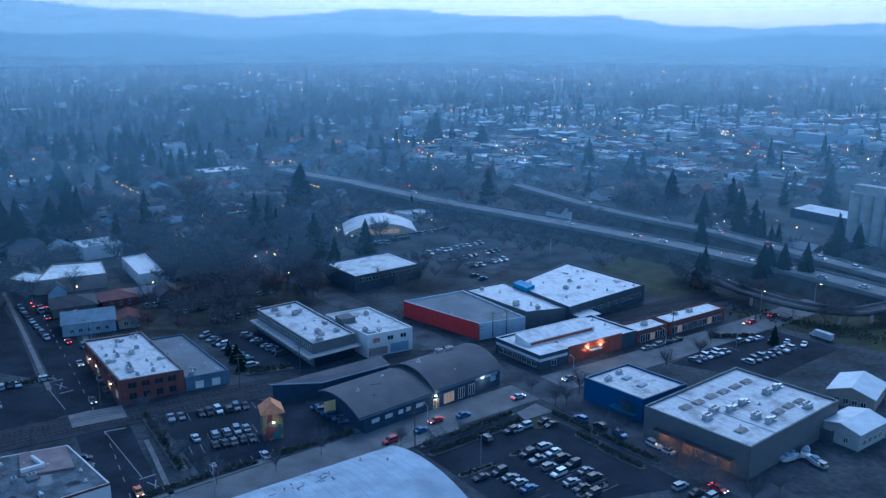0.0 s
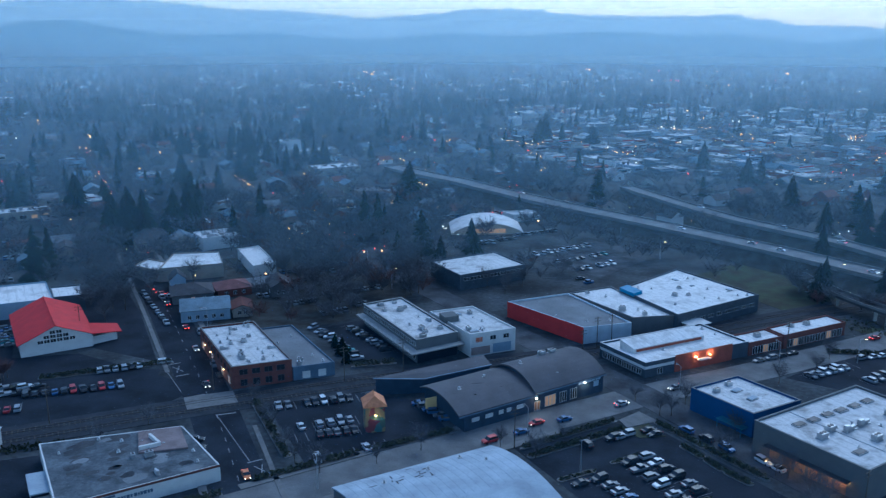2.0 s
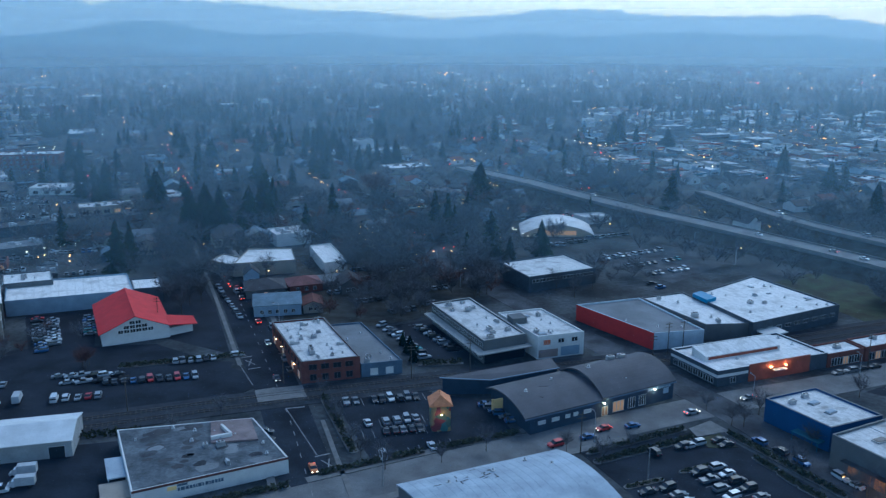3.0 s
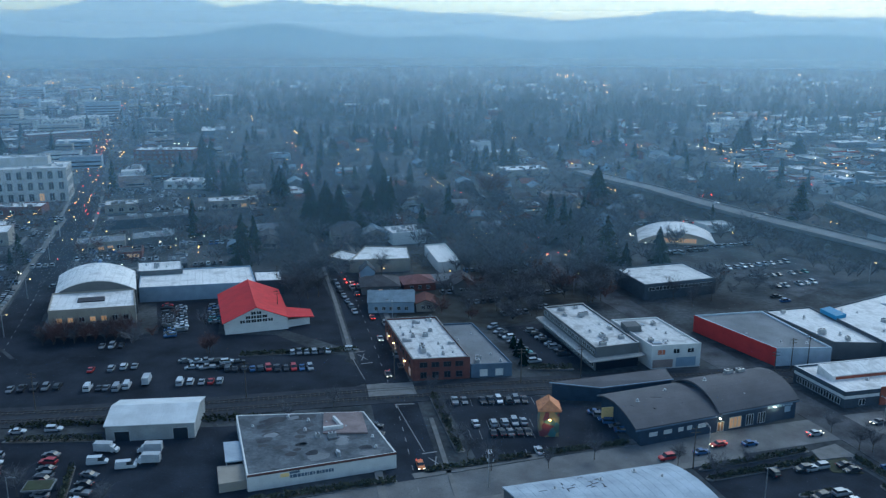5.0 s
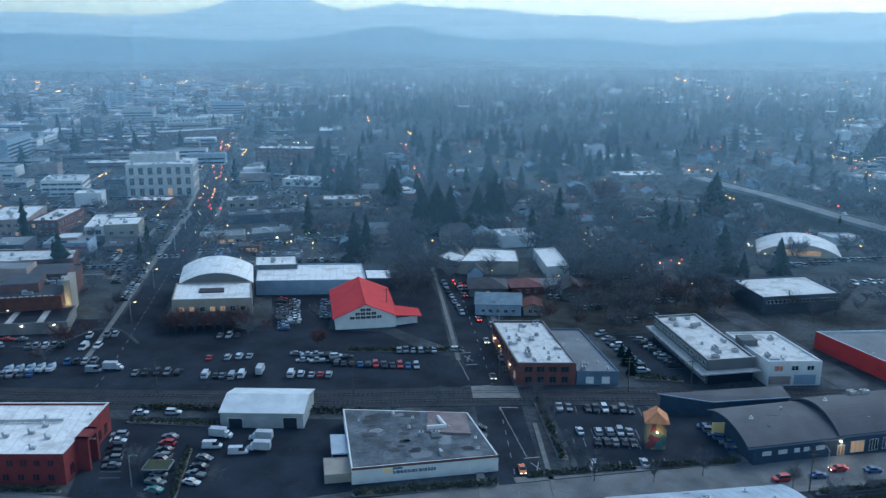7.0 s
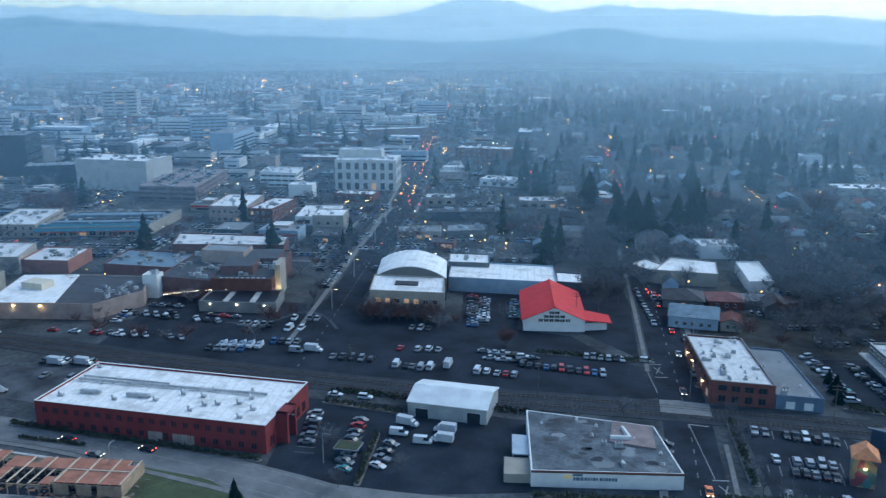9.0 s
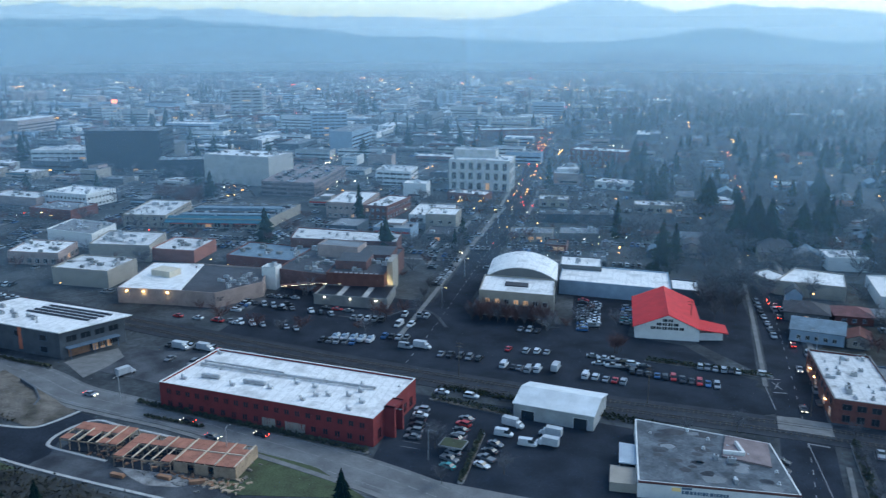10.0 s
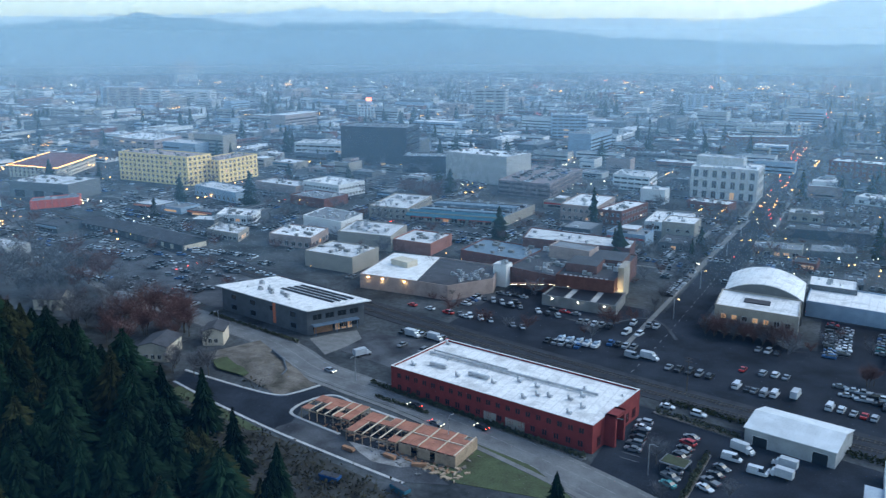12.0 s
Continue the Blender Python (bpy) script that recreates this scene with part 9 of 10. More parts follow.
# queues of cars and lit shop fronts in the middle town
warm += [(x, y, 3.0, 0.3) for x, y in ((-168, 318), (-165, 317), (-171, 319), (-146, 316), (-118, 322), (-96, 352), (-92, 356), (-78, 366), (-40, 409), (-33, 410), (-60, 396), (-66, 402), (-319, 494), (-303, 472), (-290, 455), (-278, 439), (-267, 420), (-257, 409), (-226, 501), (-218, 492), (-221, 507), (-215, 472), (-210, 468), (-333, 555), (-321, 551))]
red += [(x, y, 1.0, 0.26) for x, y in ((-88, 372), (-84, 377), (-80, 381), (-76, 384), (-20, 452), (-14, 455), (-6, 458), (-100, 402), (-106, 407), (-184, 511), (-178, 506), (-153, 456), (-146, 448), (-129, 423), (-123, 415), (-117, 406), (-112, 401), (-47, 466), (-41, 471), (-35, 467), (-30, 466), (32, 610), (36, 619))]
light_field("warm_town_lights", warm, M_TOWN_WARM, "warm lamps scattered through the town")
light_field("white_town_lights", white, M_TOWN_WHITE, "white lamps scattered through the town")
light_field("red_town_lights", red, M_RED_LAMP, "red tail lamps and signals in the streets")


# ------------------------------------------------------------ hills and haze sheets
RIDGE = [(-45, 0.5), (-26.7, 0.49), (-19.9, 0.2), (-14.8, 0.33), (-10.5, 0.97), (-4.4, 0.9), (0, 1.1), (1.2, 1.34), (5.8, 1.41), (8.8, 1.08), (12.6, 0.83), (14.3, 0.95), (19, 1.36), (21, 1.3), (25.4, 1.75), (31, 2.07),
         (34.7, 1.65), (37.2, 2.3), (40.2, 2.69), (41.5, 2.3), (43.6, 1.75), (46, 1.3), (49, 1.22), (52.4, 1.44), (59.5, 1.41), (62.9, 1.9), (66.3, 1.8), (69.5, 1.9), (71.7, 1.9), (73.9, 2.1), (77.6, 1.75), (82, 1.6), (87.1, 1.5), (92.7, 1.4), (115, 1.2)]


def ridge_height(a, k, r1, top, seed):
    e = top(a) + 0.07 * noise.noise(Vector((a * 1.3, seed, 0))) + 0.05 * noise.noise(Vector((a * 3.0, seed, 1)))
    z_top = 100 + r1 * math.tan(radians(e))
    shape = k * k * (3 - 2 * k)
    return max(-2, z_top * shape * (1 + 0.3 * (1 - k) * noise.noise(Vector((a * 0.35, k * 3, seed)))))


def ridge_mesh(name, r0, r1, top, material, label, seed, trees, size, wood, steps=9, broad=(1.5, 3.0), tall=None, kinds=(0, 1, 2, 3, 2, 3, 3)):
    """A wooded ridge: its slope, and the trees that roughen its outline."""
    az = np.arange(-45, 115.01, 0.25)
    v, f = [], []
    for i in range(steps + 1):
        k = i / steps
        rad = r0 + (r1 - r0) * k
        for a in az:
            v.append((-rad * math.sin(radians(a)), rad * math.cos(radians(a)), ridge_height(a, k, r1, top, seed)))
    n = len(az)
    for i in range(steps):
        for j in range(n - 1):
            f.append((i * n + j, i * n + j + 1, (i + 1) * n + j + 1, (i + 1) * n + j))
    tagged(new(name, tri_mesh(name, v, f, [material])), label, "", "", "structure")
    r = random.Random(seed)
    places = []
    while len(places) < trees:
        a, k = r.uniform(-32, 102), (r.random() ** 0.6 if r.random() < 0.6 else r.uniform(0.93, 1.0))
        if not tall and noise.noise(Vector((a * 0.8, k * 6, seed))) < -0.15 or tall and ridge_height(a, k, r1, top, seed) < tall:
            continue
        rad = r0 + (r1 - r0) * k
        kind = r.choice(kinds)
        h = size * (r.uniform(0.25, 1.3) if tall else r.uniform(0.5, 1.2)) * (1.0 if kind < 2 else 0.7)
        places.append((-rad * math.sin(radians(a)), rad * math.cos(radians(a)), ridge_height(a, k, r1, top, seed) - 2, h, r.uniform(*broad), kind, r.uniform(0, 6)))
    scatter(name + "_trees", last_shapes, places, wood if isinstance(wood, list) else [wood, wood], "misty trees on the slope", "woods")


def ridge_top(a):
    return float(np.interp(a, [p[0] for p in RIDGE], [p[1] for p in RIDGE]))


def haze_glow_mat(name, color, light, strength):
    """Distant wooded slope as a backdrop; the air's haze is put into its glow."""
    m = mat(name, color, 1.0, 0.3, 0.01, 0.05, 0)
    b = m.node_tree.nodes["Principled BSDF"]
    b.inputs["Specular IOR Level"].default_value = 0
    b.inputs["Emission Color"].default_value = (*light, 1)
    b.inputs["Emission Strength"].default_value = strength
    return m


# haze painted as glow: stronger and paler from near to far
M_HILL_NEAR = haze_glow_mat("haze_glow_hill_near", (0.05, 0.07, 0.06), (0.18, 0.31, 0.4), 0.2)
M_HILL_MID = haze_glow_mat("haze_glow_hill_mid", (0.06, 0.085, 0.08), (0.1, 0.27, 0.42), 0.27)
M_HILL_FAR = haze_glow_mat("haze_glow_hill_far", (0.08, 0.1, 0.1), (0.26, 0.35, 0.44), 0.78)
M_HWOOD_NEAR = haze_glow_mat("haze_glow_wood_near", (0.03, 0.045, 0.035), (0.18, 0.3, 0.4), 0.16)
M_HWOOD_MID = haze_glow_mat("haze_glow_wood_mid", (0.04, 0.06, 0.055), (0.15, 0.3, 0.42), 0.31)
M_HWOOD_FAR = haze_glow_mat("haze_glow_wood_far", (0.06, 0.08, 0.08), (0.28, 0.36, 0.42), 0.8)


def mound_top(a):
    """A wooded rise before the ridge, beside the peak."""
    return -2.75 + 1.35 * math.exp(-((a - 36) / 8.5) ** 2) + 0.5 * math.exp(-((a - 20) / 12) ** 2) + 0.3 * noise.noise(Vector((a * 0.25, 0, 7)))


def low_top(a):
    return -1.35 + 0.5 * math.exp(-((a - 66) / 8) ** 2) + 0.4 * math.exp(-((a + 4) / 6) ** 2) + 0.35 * noise.noise(Vector((a * 0.15, 0, 7)))


MID_RIDGE = [(44, -0.5), (50, 0.1), (54, 0.4), (57, 0.62), (59, 0.8), (61.4, 0.98), (64.3, 1.12), (66.6, 1.45), (68.1, 1.3), (71, 1.28), (74, 1.2), (76.1, 1.3), (77.2, 1.0), (79.7, 1.2), (81.1, 1.45), (83.1, 1.57), (84.8, 1.76), (86.4, 1.5), (87.7, 1.14), (89, 1.38), (91.5, 1.1), (92.7, 0.95), (115, 1.0)]


def mid_top(a):
    """The middle ridge lies low behind the town and makes the skyline beyond the railway."""
    w = min(1.0, max(0.0, (a - 46) / 13))
    w = w * w * (3 - 2 * w)
    return (1 - w) * (ridge_top(a) * 0.35 + 0.9 * noise.noise(Vector((a * 0.11, 3, 2))) - 0.55) + w * (float(np.interp(a, [p[0] for p in MID_RIDGE], [p[1] for p in MID_RIDGE])) - 0.12)


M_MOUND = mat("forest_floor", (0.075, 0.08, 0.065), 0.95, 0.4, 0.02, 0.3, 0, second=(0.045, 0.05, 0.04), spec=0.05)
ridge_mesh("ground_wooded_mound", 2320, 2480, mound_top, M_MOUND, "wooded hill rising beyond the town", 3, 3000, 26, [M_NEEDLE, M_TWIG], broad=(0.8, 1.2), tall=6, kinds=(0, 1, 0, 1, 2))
ridge_mesh("backdrop_hills_low", 2500, 3150, low_top, M_HILL_NEAR, "lowest wooded slope with haze put into its glow", 4, 3200, 18, M_HWOOD_NEAR)
ridge_mesh("backdrop_hills_mid", 2900, 4000, mid_top, M_HILL_MID, "middle wooded ridge with haze put into its glow", 5, 3400, 16, M_HWOOD_MID)
ridge_mesh("backdrop_hills_far", 3300, 4700, ridge_top, M_HILL_FAR, "long wooded ridge, palest with haze put into its glow", 8, 4600, 16, M_HWOOD_FAR)


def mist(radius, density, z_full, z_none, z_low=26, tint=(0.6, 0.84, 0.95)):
    """Tinted see-through sheet that stands in for haze; it scatters the sky's light."""
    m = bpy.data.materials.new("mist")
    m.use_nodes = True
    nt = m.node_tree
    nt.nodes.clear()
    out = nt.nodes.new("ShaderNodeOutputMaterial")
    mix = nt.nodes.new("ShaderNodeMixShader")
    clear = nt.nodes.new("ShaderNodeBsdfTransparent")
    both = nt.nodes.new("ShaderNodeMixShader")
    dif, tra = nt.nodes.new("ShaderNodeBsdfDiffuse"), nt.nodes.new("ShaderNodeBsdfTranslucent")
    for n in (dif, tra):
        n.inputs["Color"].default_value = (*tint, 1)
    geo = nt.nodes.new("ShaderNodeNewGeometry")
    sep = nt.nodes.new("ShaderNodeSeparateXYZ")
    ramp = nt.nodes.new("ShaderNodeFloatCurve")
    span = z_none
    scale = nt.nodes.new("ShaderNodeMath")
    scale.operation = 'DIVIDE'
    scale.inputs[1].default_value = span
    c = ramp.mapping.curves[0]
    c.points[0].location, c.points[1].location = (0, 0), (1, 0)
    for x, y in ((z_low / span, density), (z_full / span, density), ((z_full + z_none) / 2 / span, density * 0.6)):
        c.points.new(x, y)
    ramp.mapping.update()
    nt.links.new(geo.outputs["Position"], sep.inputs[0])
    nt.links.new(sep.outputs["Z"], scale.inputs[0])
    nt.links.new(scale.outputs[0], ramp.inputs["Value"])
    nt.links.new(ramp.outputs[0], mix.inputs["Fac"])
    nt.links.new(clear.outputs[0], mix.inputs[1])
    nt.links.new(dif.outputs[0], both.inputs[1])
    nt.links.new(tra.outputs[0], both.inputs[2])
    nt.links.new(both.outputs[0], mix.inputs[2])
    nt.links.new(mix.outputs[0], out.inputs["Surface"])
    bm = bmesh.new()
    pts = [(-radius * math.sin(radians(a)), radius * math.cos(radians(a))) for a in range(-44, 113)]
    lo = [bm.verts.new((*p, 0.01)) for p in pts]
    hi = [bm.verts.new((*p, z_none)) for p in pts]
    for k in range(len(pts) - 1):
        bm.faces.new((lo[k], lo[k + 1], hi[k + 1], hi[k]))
    tagged(part("backdrop_mist", bm, m), "tinted see-through sheet standing in for evening haze", "", "", "structure")


BLUE_HAZE, PALE_HAZE = (0.44, 0.73, 0.96), (0.76, 0.84, 0.88)          # sheet tints: haze coloured bluer near, paler far off
# near blue sheet, added to lay a haze cast over the close ground
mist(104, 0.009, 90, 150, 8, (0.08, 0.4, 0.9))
# farther sheets lay the haze on in steps, denser with distance
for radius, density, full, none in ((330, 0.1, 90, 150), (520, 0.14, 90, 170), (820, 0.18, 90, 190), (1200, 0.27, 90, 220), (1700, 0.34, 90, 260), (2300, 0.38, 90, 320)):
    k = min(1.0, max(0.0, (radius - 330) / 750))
    mist(radius, density, full, none, 26 + radius / 60, tuple(a + (b - a) * k for a, b in zip(BLUE_HAZE, PALE_HAZE)) if radius < 1500 else (0.6, 0.79, 0.9))



# ------------------------------------------------------------ railway, pavements, marks
RL = smooth_line(RAIL)
for off in (-2.6, 2.6):
    left, right = ribbon_pts(RL, 2 * abs(off))
    mid = [(*p, 0) for p in (left if off > 0 else right)]
    l2, r2 = ribbon_pts(mid, 1.44)
    for e in (l2, r2):
        ribbon("trim_rail", e, 0.12, 0.36, M_RAIL, "steel running rail", thick=0.14)
    bm = bmesh.new()
    for a, b in zip(mid, mid[1:]):
        a, b = Vector(a), Vector(b)
        d = b - a
        n = int(d.length / 1.3)
        u_ = d.normalized()
        w_ = Vector((-u_.y, u_.x, 0))
        for k in range(n):
            c = a + d * (k + 0.5) / n
            q = [c + u_ * s * 0.12 + w_ * t * 1.25 for s, t in ((-1, -1), (1, -1), (1, 1), (-1, 1))]
            prism(bm, q, 0.115, 0.22)
    tagged(part("sleepers", bm, M_TRUNK), "dark timber railway sleepers", "sleepers", "", "stuff")
slab("road_crossing", [(-97.5, 199.5), (-85.5, 206), (-90, 213.5), (-102, 207)], 0.3, M_PAVE, "pale concrete panels of the level crossing")


def edge_walk(name, line, off, width, t0, t1):
    """A raised pavement beside a street."""
    pts = smooth_line(line)[t0:t1]
    left, right = ribbon_pts(pts, 2 * abs(off))
    ribbon(name, left if off > 0 else right, width, 0.2, M_PAVE, "raised concrete pavement with kerb")


edge_walk("pavement_main_west", MAIN, 8.2, 1.9, 0, 11)
edge_walk("pavement_main_east", MAIN, -8.2, 1.2, 0, 11)
edge_walk("pavement_main_west_far", MAIN, 8.2, 1.4, 14, 26)
edge_walk("pavement_main_east_far", MAIN, -8.6, 1.8, 13, 26)
edge_walk("pavement_court", COURT, 9.5, 1.8, 4, 16)
edge_walk("pavement_court_east", COURT, -9.5, 1.8, 6, 16)
edge_walk("pavement_front", FRONT, -7.4, 2.4, 13, 22)
edge_walk("pavement_front_north", FRONT, 7.4, 2.4, 13, 22)
edge_walk("pavement_park", PARK_ROAD, -7.2, 1.6, 20, 45)


def dashes(line, off, length, gap, width, z, name, t0=0, t1=None):
    pts = smooth_line(line)[t0:t1]
    bm = bmesh.new()
    left, right = ribbon_pts(pts, max(0.01, 2 * abs(off)))
    pts = [Vector(p) for p in (left if off >= 0 else right)]
    for a, b in zip(pts, pts[1:]):
        d = b - a
        n = max(1, int(d.length / (length + gap)))
        u_ = d.normalized()
        w_ = Vector((-u_.y, u_.x)) * width / 2
        for k in range(n):
            c = a + d * k / n
            e = c + u_ * min(length, d.length / n)
            bm.faces.new([bm.verts.new((*q, z)) for q in (c - w_, e - w_, e + w_, c + w_)])
    tagged(part(name, bm, M_LINE), "worn painted road line", "", "", "structure")


dashes(MAIN, 0, 2.5, 3.5, 0.18, 0.075, "trim_line_main", 0, 30)
dashes(COURT, 0, 2.5, 3.5, 0.18, 0.075, "trim_line_court", 0, 30)
dashes(PARK_ROAD, 0, 3, 0.2, 0.2, 0.105, "trim_line_park")
dashes(PARK_ROAD, 4.6, 3, 0.1, 0.2, 0.105, "trim_line_park_edge")
dashes(PARK_ROAD, -4.6, 3, 0.1, 0.2, 0.105, "trim_line_park_edge_near")


def stalls(x0, y0, x1, y1, n, head, length=5.0, both=False):
    """Painted stall lines of a parking row."""
    bm = bmesh.new()
    h = radians(head)
    u_ = Vector((math.cos(h), math.sin(h)))
    a, b = Vector((x0, y0)), Vector((x1, y1))
    st = (b - a) / max(1, n - 1)
    w_ = st.normalized() * 0.07
    for k in range(n + 1):
        c = a + st * (k - 0.5)
        p0, p1 = c - u_ * length * 0.5, c + u_ * length * 0.5
        bm.faces.new([bm.verts.new((*q, 0.045)) for q in (p0 - w_, p1 - w_, p1 + w_, p0 + w_)])
    tagged(part("trim_stall_lines", bm, M_LINE), "painted parking stall lines", "", "", "structure")


for a in ((19.6, 186.1, 28, 174, 5, 36), (24.1, 189.8, 36, 172.5, 7, 36), (-73.4, 205, -52, 214.4, 9, 118), (-59.3, 195.6, -49, 201, 5, 118), (-62, 188.6, -47, 195, 7, 118), (-54.7, 177.4, -41, 187.5, 7, 118),
          (-204.9, 247.5, -182.3, 220.1, 13, 35), (-198.7, 247.7, -182.4, 226.5, 10, 35), (-167.8, 135.5, -154, 120.5, 8, 30), (-155.5, 140.9, -144, 126, 7, 15), (77.6, 246.7, 92, 257, 7, 125), (93.9, 245.5, 113, 259, 8, 125),
          (-145.2, 216.7, -126.9, 229.7, 9, 122), (12.4, 177.3, 20, 168, 5, 36), (-70.2, 271.1, -52.7, 251.1, 10, 30)):
    stalls(*a)


# ------------------------------------------------------------ planted beds and hedges
def shrubs(name, pts_line, width, n, seed, h=0.9, label="low dark winter hedge", material=None):
    """Leafy clumps along a line, joined."""
    r = np.random.RandomState(seed)
    line = [np.array(p, dtype=float) for p in pts_line]
    v, f = [], []
    for _ in range(n):
        k = r.randint(len(line) - 1)
        c = line[k] + (line[k + 1] - line[k]) * r.rand()
        c = c + r.uniform(-width / 2, width / 2, 2)
        z = h * r.uniform(0.1, 1.0)
        for _ in range(3):
            d = r.normal(size=3) * 0.28
            e = r.normal(size=3) * 0.28
            b_ = len(v)
            o = np.array([c[0], c[1], 0.2 + z])
            v.extend([o + d, o + e, o - (d + e) * 0.6])
            f.append((b_, b_ + 1, b_ + 2))
    ob = new(name, tri_mesh(name, v, f, [material or M_SHRUB]))
    return tagged(ob, label, "hedge", "", "stuff")


def bed(pts, seed, hedge=True):
    """A kerbed planting bed."""
    c = sum((Vector(p) for p in pts), Vector((0, 0))) / len(pts)
    slab("trim_bed_kerb", pts, 0.2, M_PAVE, "pale kerb round a planting bed")
    inner = [c + (Vector(p) - c) * 0.88 for p in pts]
    slab("ground_bed_soil", inner, 0.215, M_DIRT, "dark bark mulch in the bed")


def long_bed(a, b_, width, seed, n=160, h=0.8):
    a, b_ = Vector(a), Vector(b_)
    d = (b_ - a).normalized()
    w = Vector((-d.y, d.x)) * width / 2
    q = [a - w, a - w * 0.4 - d * 0.7, a + w * 0.4 - d * 0.7, a + w, b_ + w, b_ + w * 0.4 + d * 0.7, b_ - w * 0.4 + d * 0.7, b_ - w]
    bed([tuple(p) for p in q[::-1]], seed)
    shrubs("hedge", [tuple(a), tuple(b_)], width * 0.6, n, seed, h)


long_bed((3.3, 176.1), (10.9, 181.4), 2.0, 1, 60, 0.3)
long_bed((15.8, 186.0), (21.5, 190.4), 1.6, 2, 30, 0.3)
long_bed((29.6, 167.8), (36.0, 172.5), 2.0, 3, 60, 0.4)
long_bed((-4.0, 186.3), (19.5, 204.3), 2.2, 4, 500, 0.9)
long_bed((33.5, 196.8), (37.6, 191.6), 2.2, 5, 140, 0.6)
long_bed((38.2, 190.2), (41.2, 185.9), 2.2, 6, 120, 0.6)
long_bed((41.9, 184.9), (46.3, 180.2), 2.2, 7, 140, 0.6)
long_bed((28.5, 208.8), (50.5, 182.5), 1.8, 8, 500, 1.0)
long_bed((-6, 190.2), (17.5, 208.6), 1.3, 9, 380, 1.1)
slab("ground_lawn_corner", [(20.7, 204.4), (26.2, 208.7), (30.0, 201.7), (23.0, 199.8)], 0.12, M_GRASS, "small triangle of dark grass")
slab("pavement_plaza", [(18.7, 209.5), (24.5, 215.5), (29.5, 209.6), (26.5, 208.9), (20.6, 205.2)], 0.19, M_PAVE, "pale paved street corner")
long_bed((-62.5, 178.5), (-80.5, 206.5), 2.6, 10, 420, 1.2)
long_bed((-66.5, 166.5), (-46, 182.0), 1.8, 11, 300, 1.2)
long_bed((-43, 184), (-24.5, 197.0), 2.2, 12, 420, 1.0)
long_bed((-98, 140.3), (-72, 159.4), 1.8, 13, 520, 1.3)
long_bed((-224, 77.5), (-158, 109.5), 2.0, 14, 900, 1.1)
long_bed((-213.9, 75.7), (-197.2, 84.7), 1.2, 15, 160, 0.6)
long_bed((-150, 152), (-172, 142.5), 1.6, 16, 200, 1.6)
long_bed((-146.5, 138.5), (-131.5, 117.5), 1.6, 17, 320, 1.4)
long_bed((-150, 214), (-117, 231.5), 2.0, 18, 500, 1.3)
long_bed((-312, 44.5), (-268, 66.5), 1.6, 19, 400, 0.9)
long_bed((88, 268), (104, 268), 2.0, 20, 240, 1.2)
long_bed((-60, 236), (-48, 240.5), 1.4, 21, 160, 1.6)
shrubs("hedge", [(-176, 150), (-120, 177)], 3.0, 700, 22, 1.0, "rough yellowed weeds along the railway", M_NEEDLE2)
shrubs("hedge", [(-262, 108), (-232, 119)], 2.5, 300, 23, 0.8, "rough weeds along the railway", M_SHRUB)
shrubs("hedge", [(-205, 34), (-150, 62)], 12.0, 420, 25, 1.0, "dull brush below the site", M_BRUSH)
shrubs("hedge", [(100, 300), (150, 262), (170, 250)], 12.0, 900, 26, 1.2, "rough brush under the ramp", M_SHRUB)


# ------------------------------------------------------------ loose things in the yards
def crate_stack(x, y, ang, label, material, w, d, h):
    root = tagged(empty("lumber_stack", x, y, 0, ang), label, "lumber stack")
    z = 0.1
    r = random.Random(int(x * 7 + y))
    while z < h:
        k = r.uniform(-0.15, 0.15)
        bm = bmesh.new()
        box(bm, -w / 2 + k, -d / 2, z, w / 2 + k, d / 2, z + 0.28, bevel=0.03)
        part("lumber_bundle", bm, material, root)
        z += 0.285


for x, y, a in ((-178, 66, 30), (-171, 71, 60), (-186, 58, 30)):
    crate_stack(x, y, a, "stack of lumber on the building site", M_TERRACE, 3.6, 1.1, 0.7)


def open_shelter(x, y, ang):
    root = tagged(empty("bin_shelter", x, y, 0, ang), "roofed bin shelter with a mossy flat top", "shelter")
    bm = bmesh.new()
    box(bm, -3.2, -2.4, 2.5, 3.2, 2.4, 2.8, bevel=0.05)
    part("roof", bm, M_GREY_ROOF, root)
    bm = bmesh.new()
    box(bm, -2.9, -2.1, 2.8, 2.9, 2.1, 2.88)
    part("green_top", bm, M_GRASS, root)
    for s, t in ((-3, -2.2), (3, -2.2), (3, 2.2), (-3, 2.2)):
        bm = bmesh.new()
        cyl(bm, (s, t, 0), (s, t, 2.5), 0.1, n=6)
        part("post", bm, M_DARKSTEEL, root)
    bm = bmesh.new()
    box(bm, -2.9, 1.9, 0.05, 2.9, 2.05, 2.0)
    part("screen", bm, M_DARK_WALL, root)


def skip_bin(x, y, ang, material, label):
    root = tagged(empty("skip_bin", x, y, 0, ang), label, "skip")
    bm = bmesh.new()
    loft(bm, [(-2.6, 1.0, 0.7, 1.5), (-1.8, 1.05, 0.15, 1.5), (1.8, 1.05, 0.15, 1.5), (2.6, 1.0, 0.7, 1.5)])
    part("body", bm, material, root)
    bm = bmesh.new()
    box(bm, -2.4, -0.9, 1.5, 2.4, 0.9, 1.62, bevel=0.04)
    part("cover", bm, M_DARK_ROOF, root)


skip_bin(-173.6, 49.4, 40, M_BLUE_WALL, "dark blue skip standing below the site road")
skip_bin(-161.8, 62.4, 20, M_TEAL, "teal skip full of offcuts by the site road")
open_shelter(-143.6, 125.9, 28)


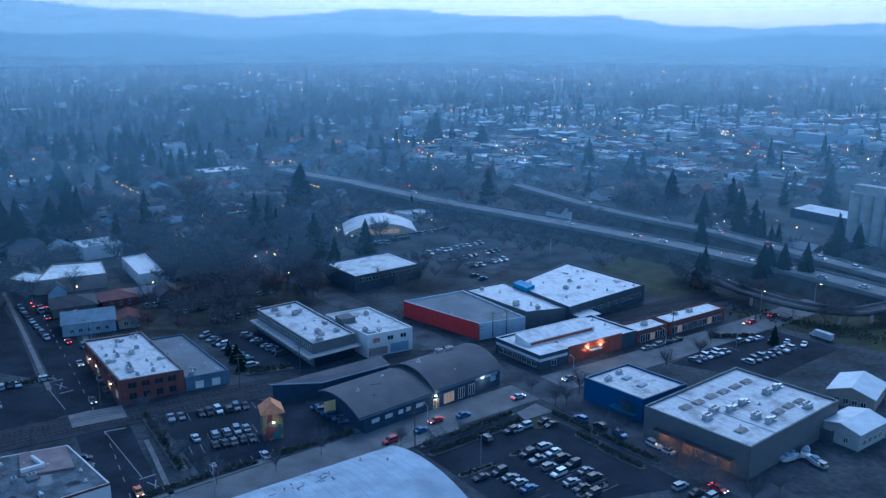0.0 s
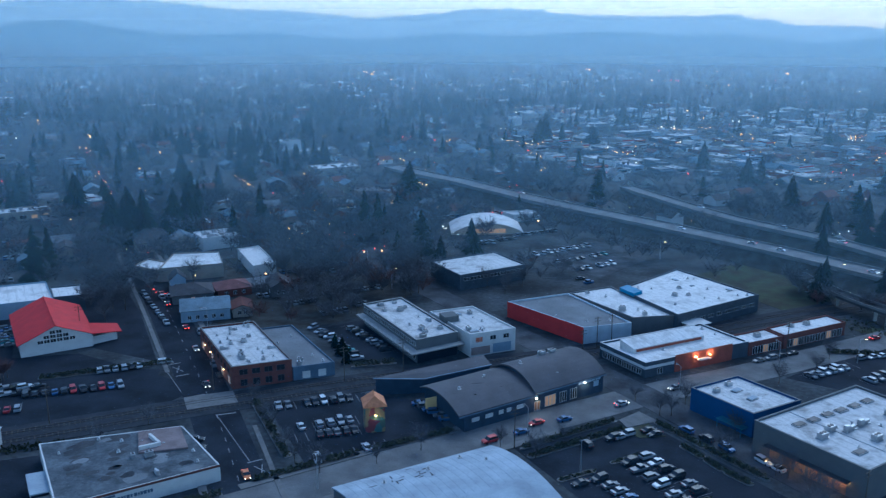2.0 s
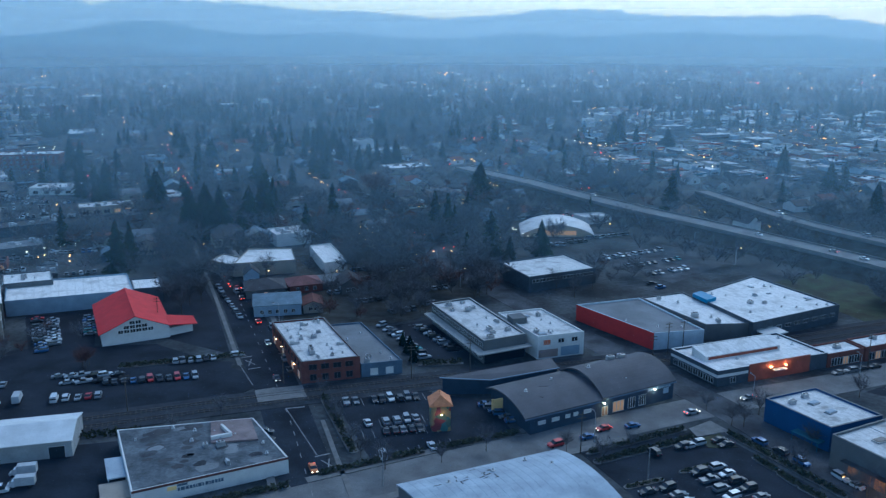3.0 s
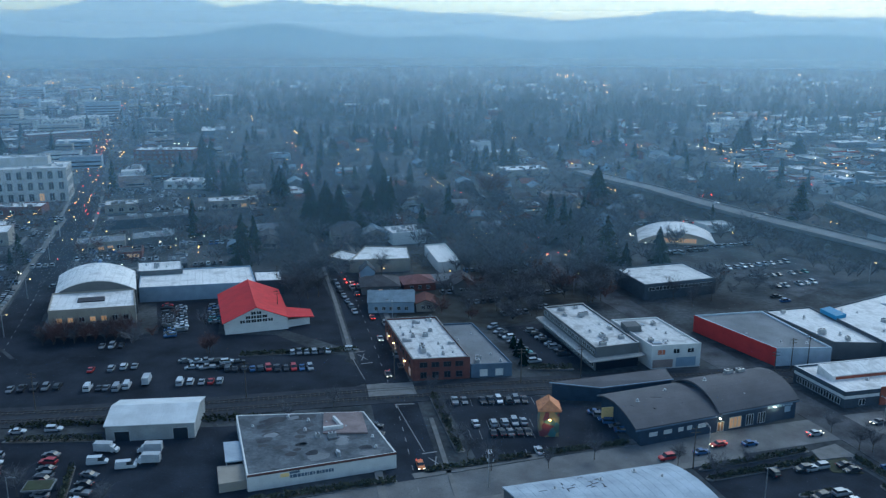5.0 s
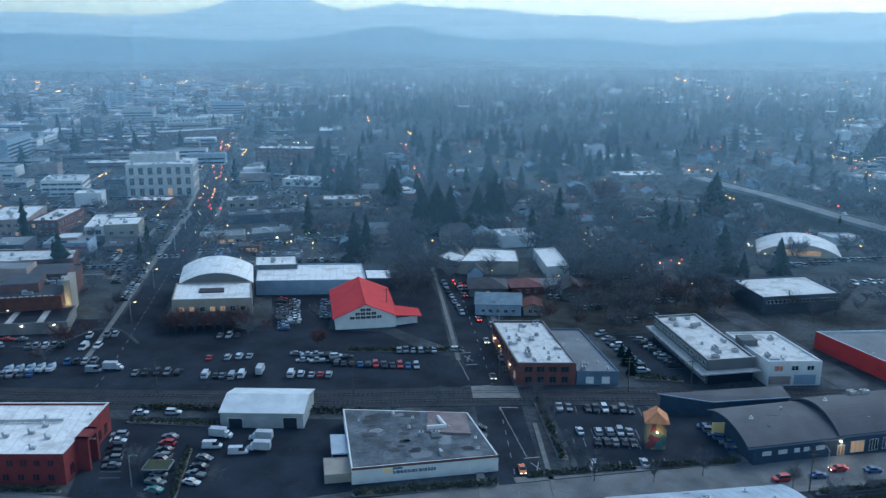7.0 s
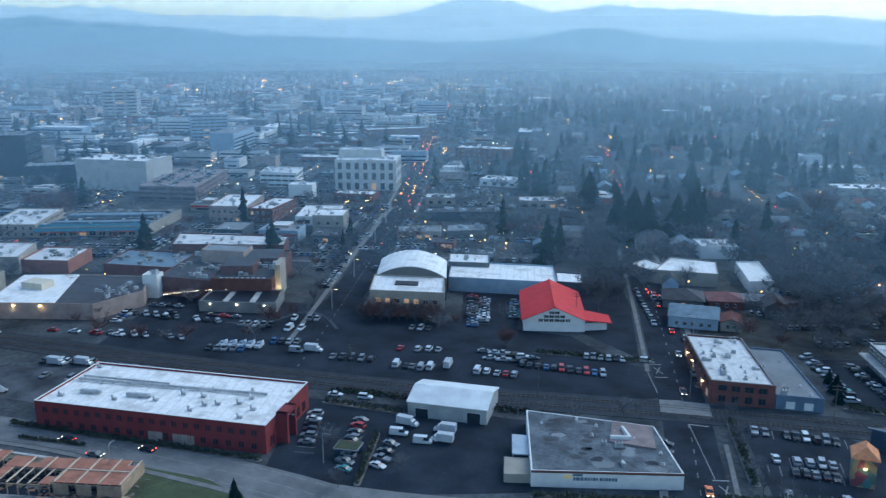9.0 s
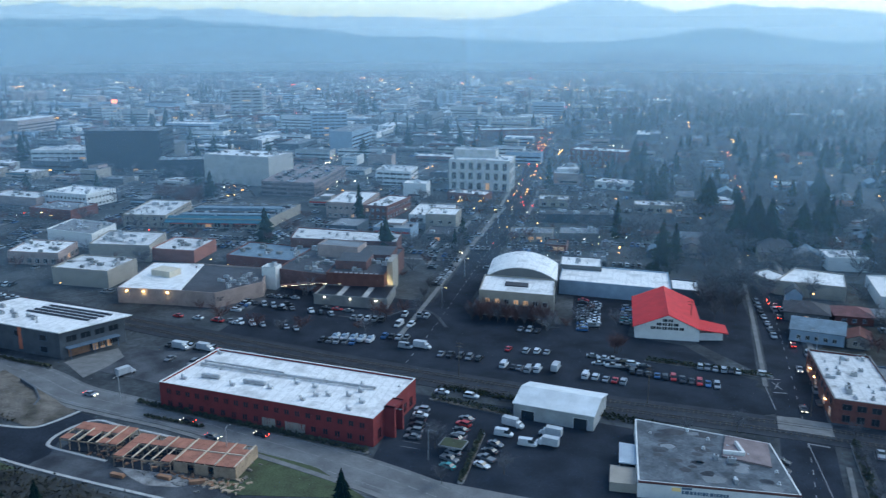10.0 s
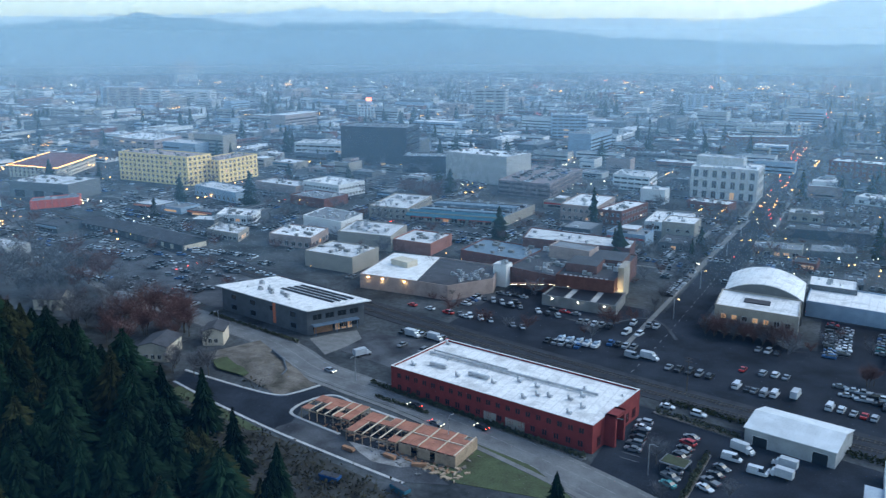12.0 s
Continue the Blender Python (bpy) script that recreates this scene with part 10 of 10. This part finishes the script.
def small_boat(x, y, ang, label="small white covered boat on a trailer"):
    root = tagged(empty("boat", x, y, 0.04, ang), label, "boat")
    bm = bmesh.new()
    loft(bm, [(-2.6, 0.9, 0.5, 1.3), (-1, 1.05, 0.45, 1.4), (1.2, 0.85, 0.5, 1.5), (2.8, 0.12, 0.95, 1.6)])
    part("hull", bm, PAINT["white"], root)
    bm = bmesh.new()
    loft(bm, [(-1.2, 0.7, 1.38, 2.0), (0.2, 0.65, 1.4, 2.1), (0.9, 0.5, 1.45, 1.6)])
    part("cabin", bm, M_PALEBLUE, root)
    for sy in (-0.8, 0.8):
        bm = bmesh.new()
        cyl(bm, (-0.6, sy - 0.1, 0.3), (-0.6, sy + 0.1, 0.3), 0.3, n=10)
        part("wheel", bm, M_TYRE, root)
    bm = bmesh.new()
    box(bm, -2.0, -0.06, 0.25, 3.2, 0.06, 0.5)
    part("trailer", bm, M_STEEL, root)


for x, y, a in ((82.4, 183.8, 20), (87.4, 186.4, 60), (87.7, 182.6, 110), (85, 189, 40), (-232, 149.5, 118), (-229.5, 151.5, 118), (-227, 153.5, 118), (-224.6, 155.3, 118), (-222, 157, 118)):
    small_boat(x, y, a)


# ------------------------------------------------------------ houses at the forest's edge
for x, y, ang, w, d, rf in ((-334, 8, 30, 14, 10, M_GREY_ROOF), (-192, 356, 36, 11, 10, M_DARK_ROOF), (-178, 364, 36, 10, 10, M_GREY_ROOF), (-118, 372, 36, 11, 9, M_DARK_ROOF)):
    root = tagged(empty("house", x, y, 0, ang), "beige house with a low dark gable roof", "house", "houses of the town")
    p = Plan(x, y, ang, w, d)
    gabled(root, p, 4.6, 6.6, rf, M_BEIGE_WALL, along=w > d)
    windows(root, p, "front", 3, 2.6, 1.4, 1.2)
    windows(root, p, "right", 2, 2.6, 1.2, 1.2)


# ------------------------------------------------------------ marks on the street at the level crossing
def painted(name, strokes, label, width=0.3):
    bm = bmesh.new()
    for k, (a_, b_) in enumerate(strokes):
        a_, b_ = Vector(a_), Vector(b_)
        w_ = (b_ - a_).normalized()
        w_ = Vector((-w_.y, w_.x)) * width / 2
        bm.faces.new([bm.verts.new((*q, 0.085 + 0.004 * k)) for q in (a_ - w_, b_ - w_, b_ + w_, a_ + w_)])
    tagged(part(name, bm, M_LINE), label, "", "", "structure")


for x, y in ((-66.4, 171.4), (-112.7, 226.8)):
    u_, w_ = Vector((-0.62, 0.78)), Vector((0.78, 0.62))
    c_ = Vector((x, y))
    painted("trim_crossing_mark", [(c_ - u_ * 2.6 - w_ * 1.0, c_ + u_ * 2.6 + w_ * 1.0), (c_ - u_ * 2.6 + w_ * 1.0, c_ + u_ * 2.6 - w_ * 1.0)], "painted cross that warns of the railway")
    for k in (-5.4, 5.0):
        painted("trim_stop_line", [(c_ + u_ * k - w_ * 1.9, c_ + u_ * k + w_ * 1.9)], "painted bar across the lane", 0.5)
painted("trim_stop_line", [((-100.9, 207.8), (-97.2, 210.4))], "painted stop line before the rails", 0.5)
painted("trim_stop_line", [((-88.5, 198.0), (-83.9, 200.2))], "painted stop line before the rails", 0.5)
painted("trim_lane_line", [((-88.5, 198.0), (-70.8, 175.1))], "solid lane line up to the rails", 0.22)
painted("trim_lane_line", [((-121.4, 232.3), (-104.5, 211.0))], "solid lane line beyond the rails", 0.22)
box_truck(-257.3, 104.5, 28, "white box trailer beside the charcoal office")
box_truck(-250.5, 110.1, 28, "white box trailer beside the railway lot")
slab("pavement_forecourt", [(-269.9, 71.3), (-253.1, 71.7), (-256.9, 79.8), (-262.5, 87.7), (-271.5, 89.1), (-271.4, 79.2)], 0.11, M_PAVE, "pale paved forecourt of the charcoal office")


def rubble(x0, y0, x1, y1, width, n, seed, material, label, size=(0.2, 1.4)):
    """Loose boards and clods strewn over the ground."""
    r = random.Random(seed)
    a_, b_ = Vector((x0, y0)), Vector((x1, y1))
    nrm = Vector((-(b_ - a_).y, (b_ - a_).x)).normalized()
    v, f = [], []
    for _ in range(n):
        c_ = a_.lerp(b_, r.random()) + nrm * r.uniform(-width / 2, width / 2)
        h, ln, wd, hh = r.uniform(0, 3.14), r.uniform(*size), r.uniform(0.08, 0.4), r.uniform(0.1, 0.4)
        u_, w_ = Vector((math.cos(h), math.sin(h))) * ln, Vector((-math.sin(h), math.cos(h))) * wd
        e = len(v)
        for z in (0.05, 0.1 + hh):
            for s_, t_ in ((-1, -1), (1, -1), (1, 1), (-1, 1)):
                q = c_ + u_ * s_ + w_ * t_
                v.append((q.x, q.y, z))
        f.extend([(e + 4, e + 5, e + 6, e + 7)] + [(e + i, e + (i + 1) % 4, e + 4 + (i + 1) % 4, e + 4 + i) for i in range(4)])
    tagged(new("building_rubble", tri_mesh("building_rubble", v, f, [material])), label, "rubble", "", "stuff")


slab("ground_dust", [(-190.5, 59.6), (-184.0, 60.0), (-178.0, 61.4), (-172.5, 66.5), (-170.5, 71.4), (-174.0, 71.0), (-181.9, 67.5), (-186.5, 64.5)], 0.115, M_DUST, "pale cement dust on the site road")
slab("ground_dust_north", [(-208, 56.5), (-203.5, 57), (-199, 60), (-201.5, 61.5)], 0.115, M_DUST, "pale cement dust by the kerb")
rubble(-186, 64, -166, 72, 5, 40, 9, M_PAVE, "broken concrete strewn on the site road", (0.1, 0.45))
rubble(-172, 73, -162, 78, 6, 45, 10, M_WOOD, "offcuts of lumber beside the frames", (0.1, 0.9))
rubble(-204, 59, -164, 78, 7, 90, 3, M_TERRACE, "loose boards strewn round the building site", (0.15, 0.9))
rubble(-206, 62, -166, 82, 12, 160, 4, M_DIRT, "clods and rubble round the building site", (0.2, 0.7))
slab("ground_site_soil", [(-212, 55), (-206, 72), (-166, 91), (-158, 80), (-172, 71), (-192, 62)], 0.09, M_DIRT, "churned reddish soil of the building site")
shrubs("hedge", [(-250, 12), (-205, 30), (-160, 50), (-140, 60)], 16.0, 1600, 31, 1.4, "dark brush and brambles below the forest", M_BRUSH)
shrubs("hedge", [(-262, 46), (-246, 52), (-236, 46)], 10.0, 160, 32, 0.3, "low weeds on the mound", M_BRUSH)
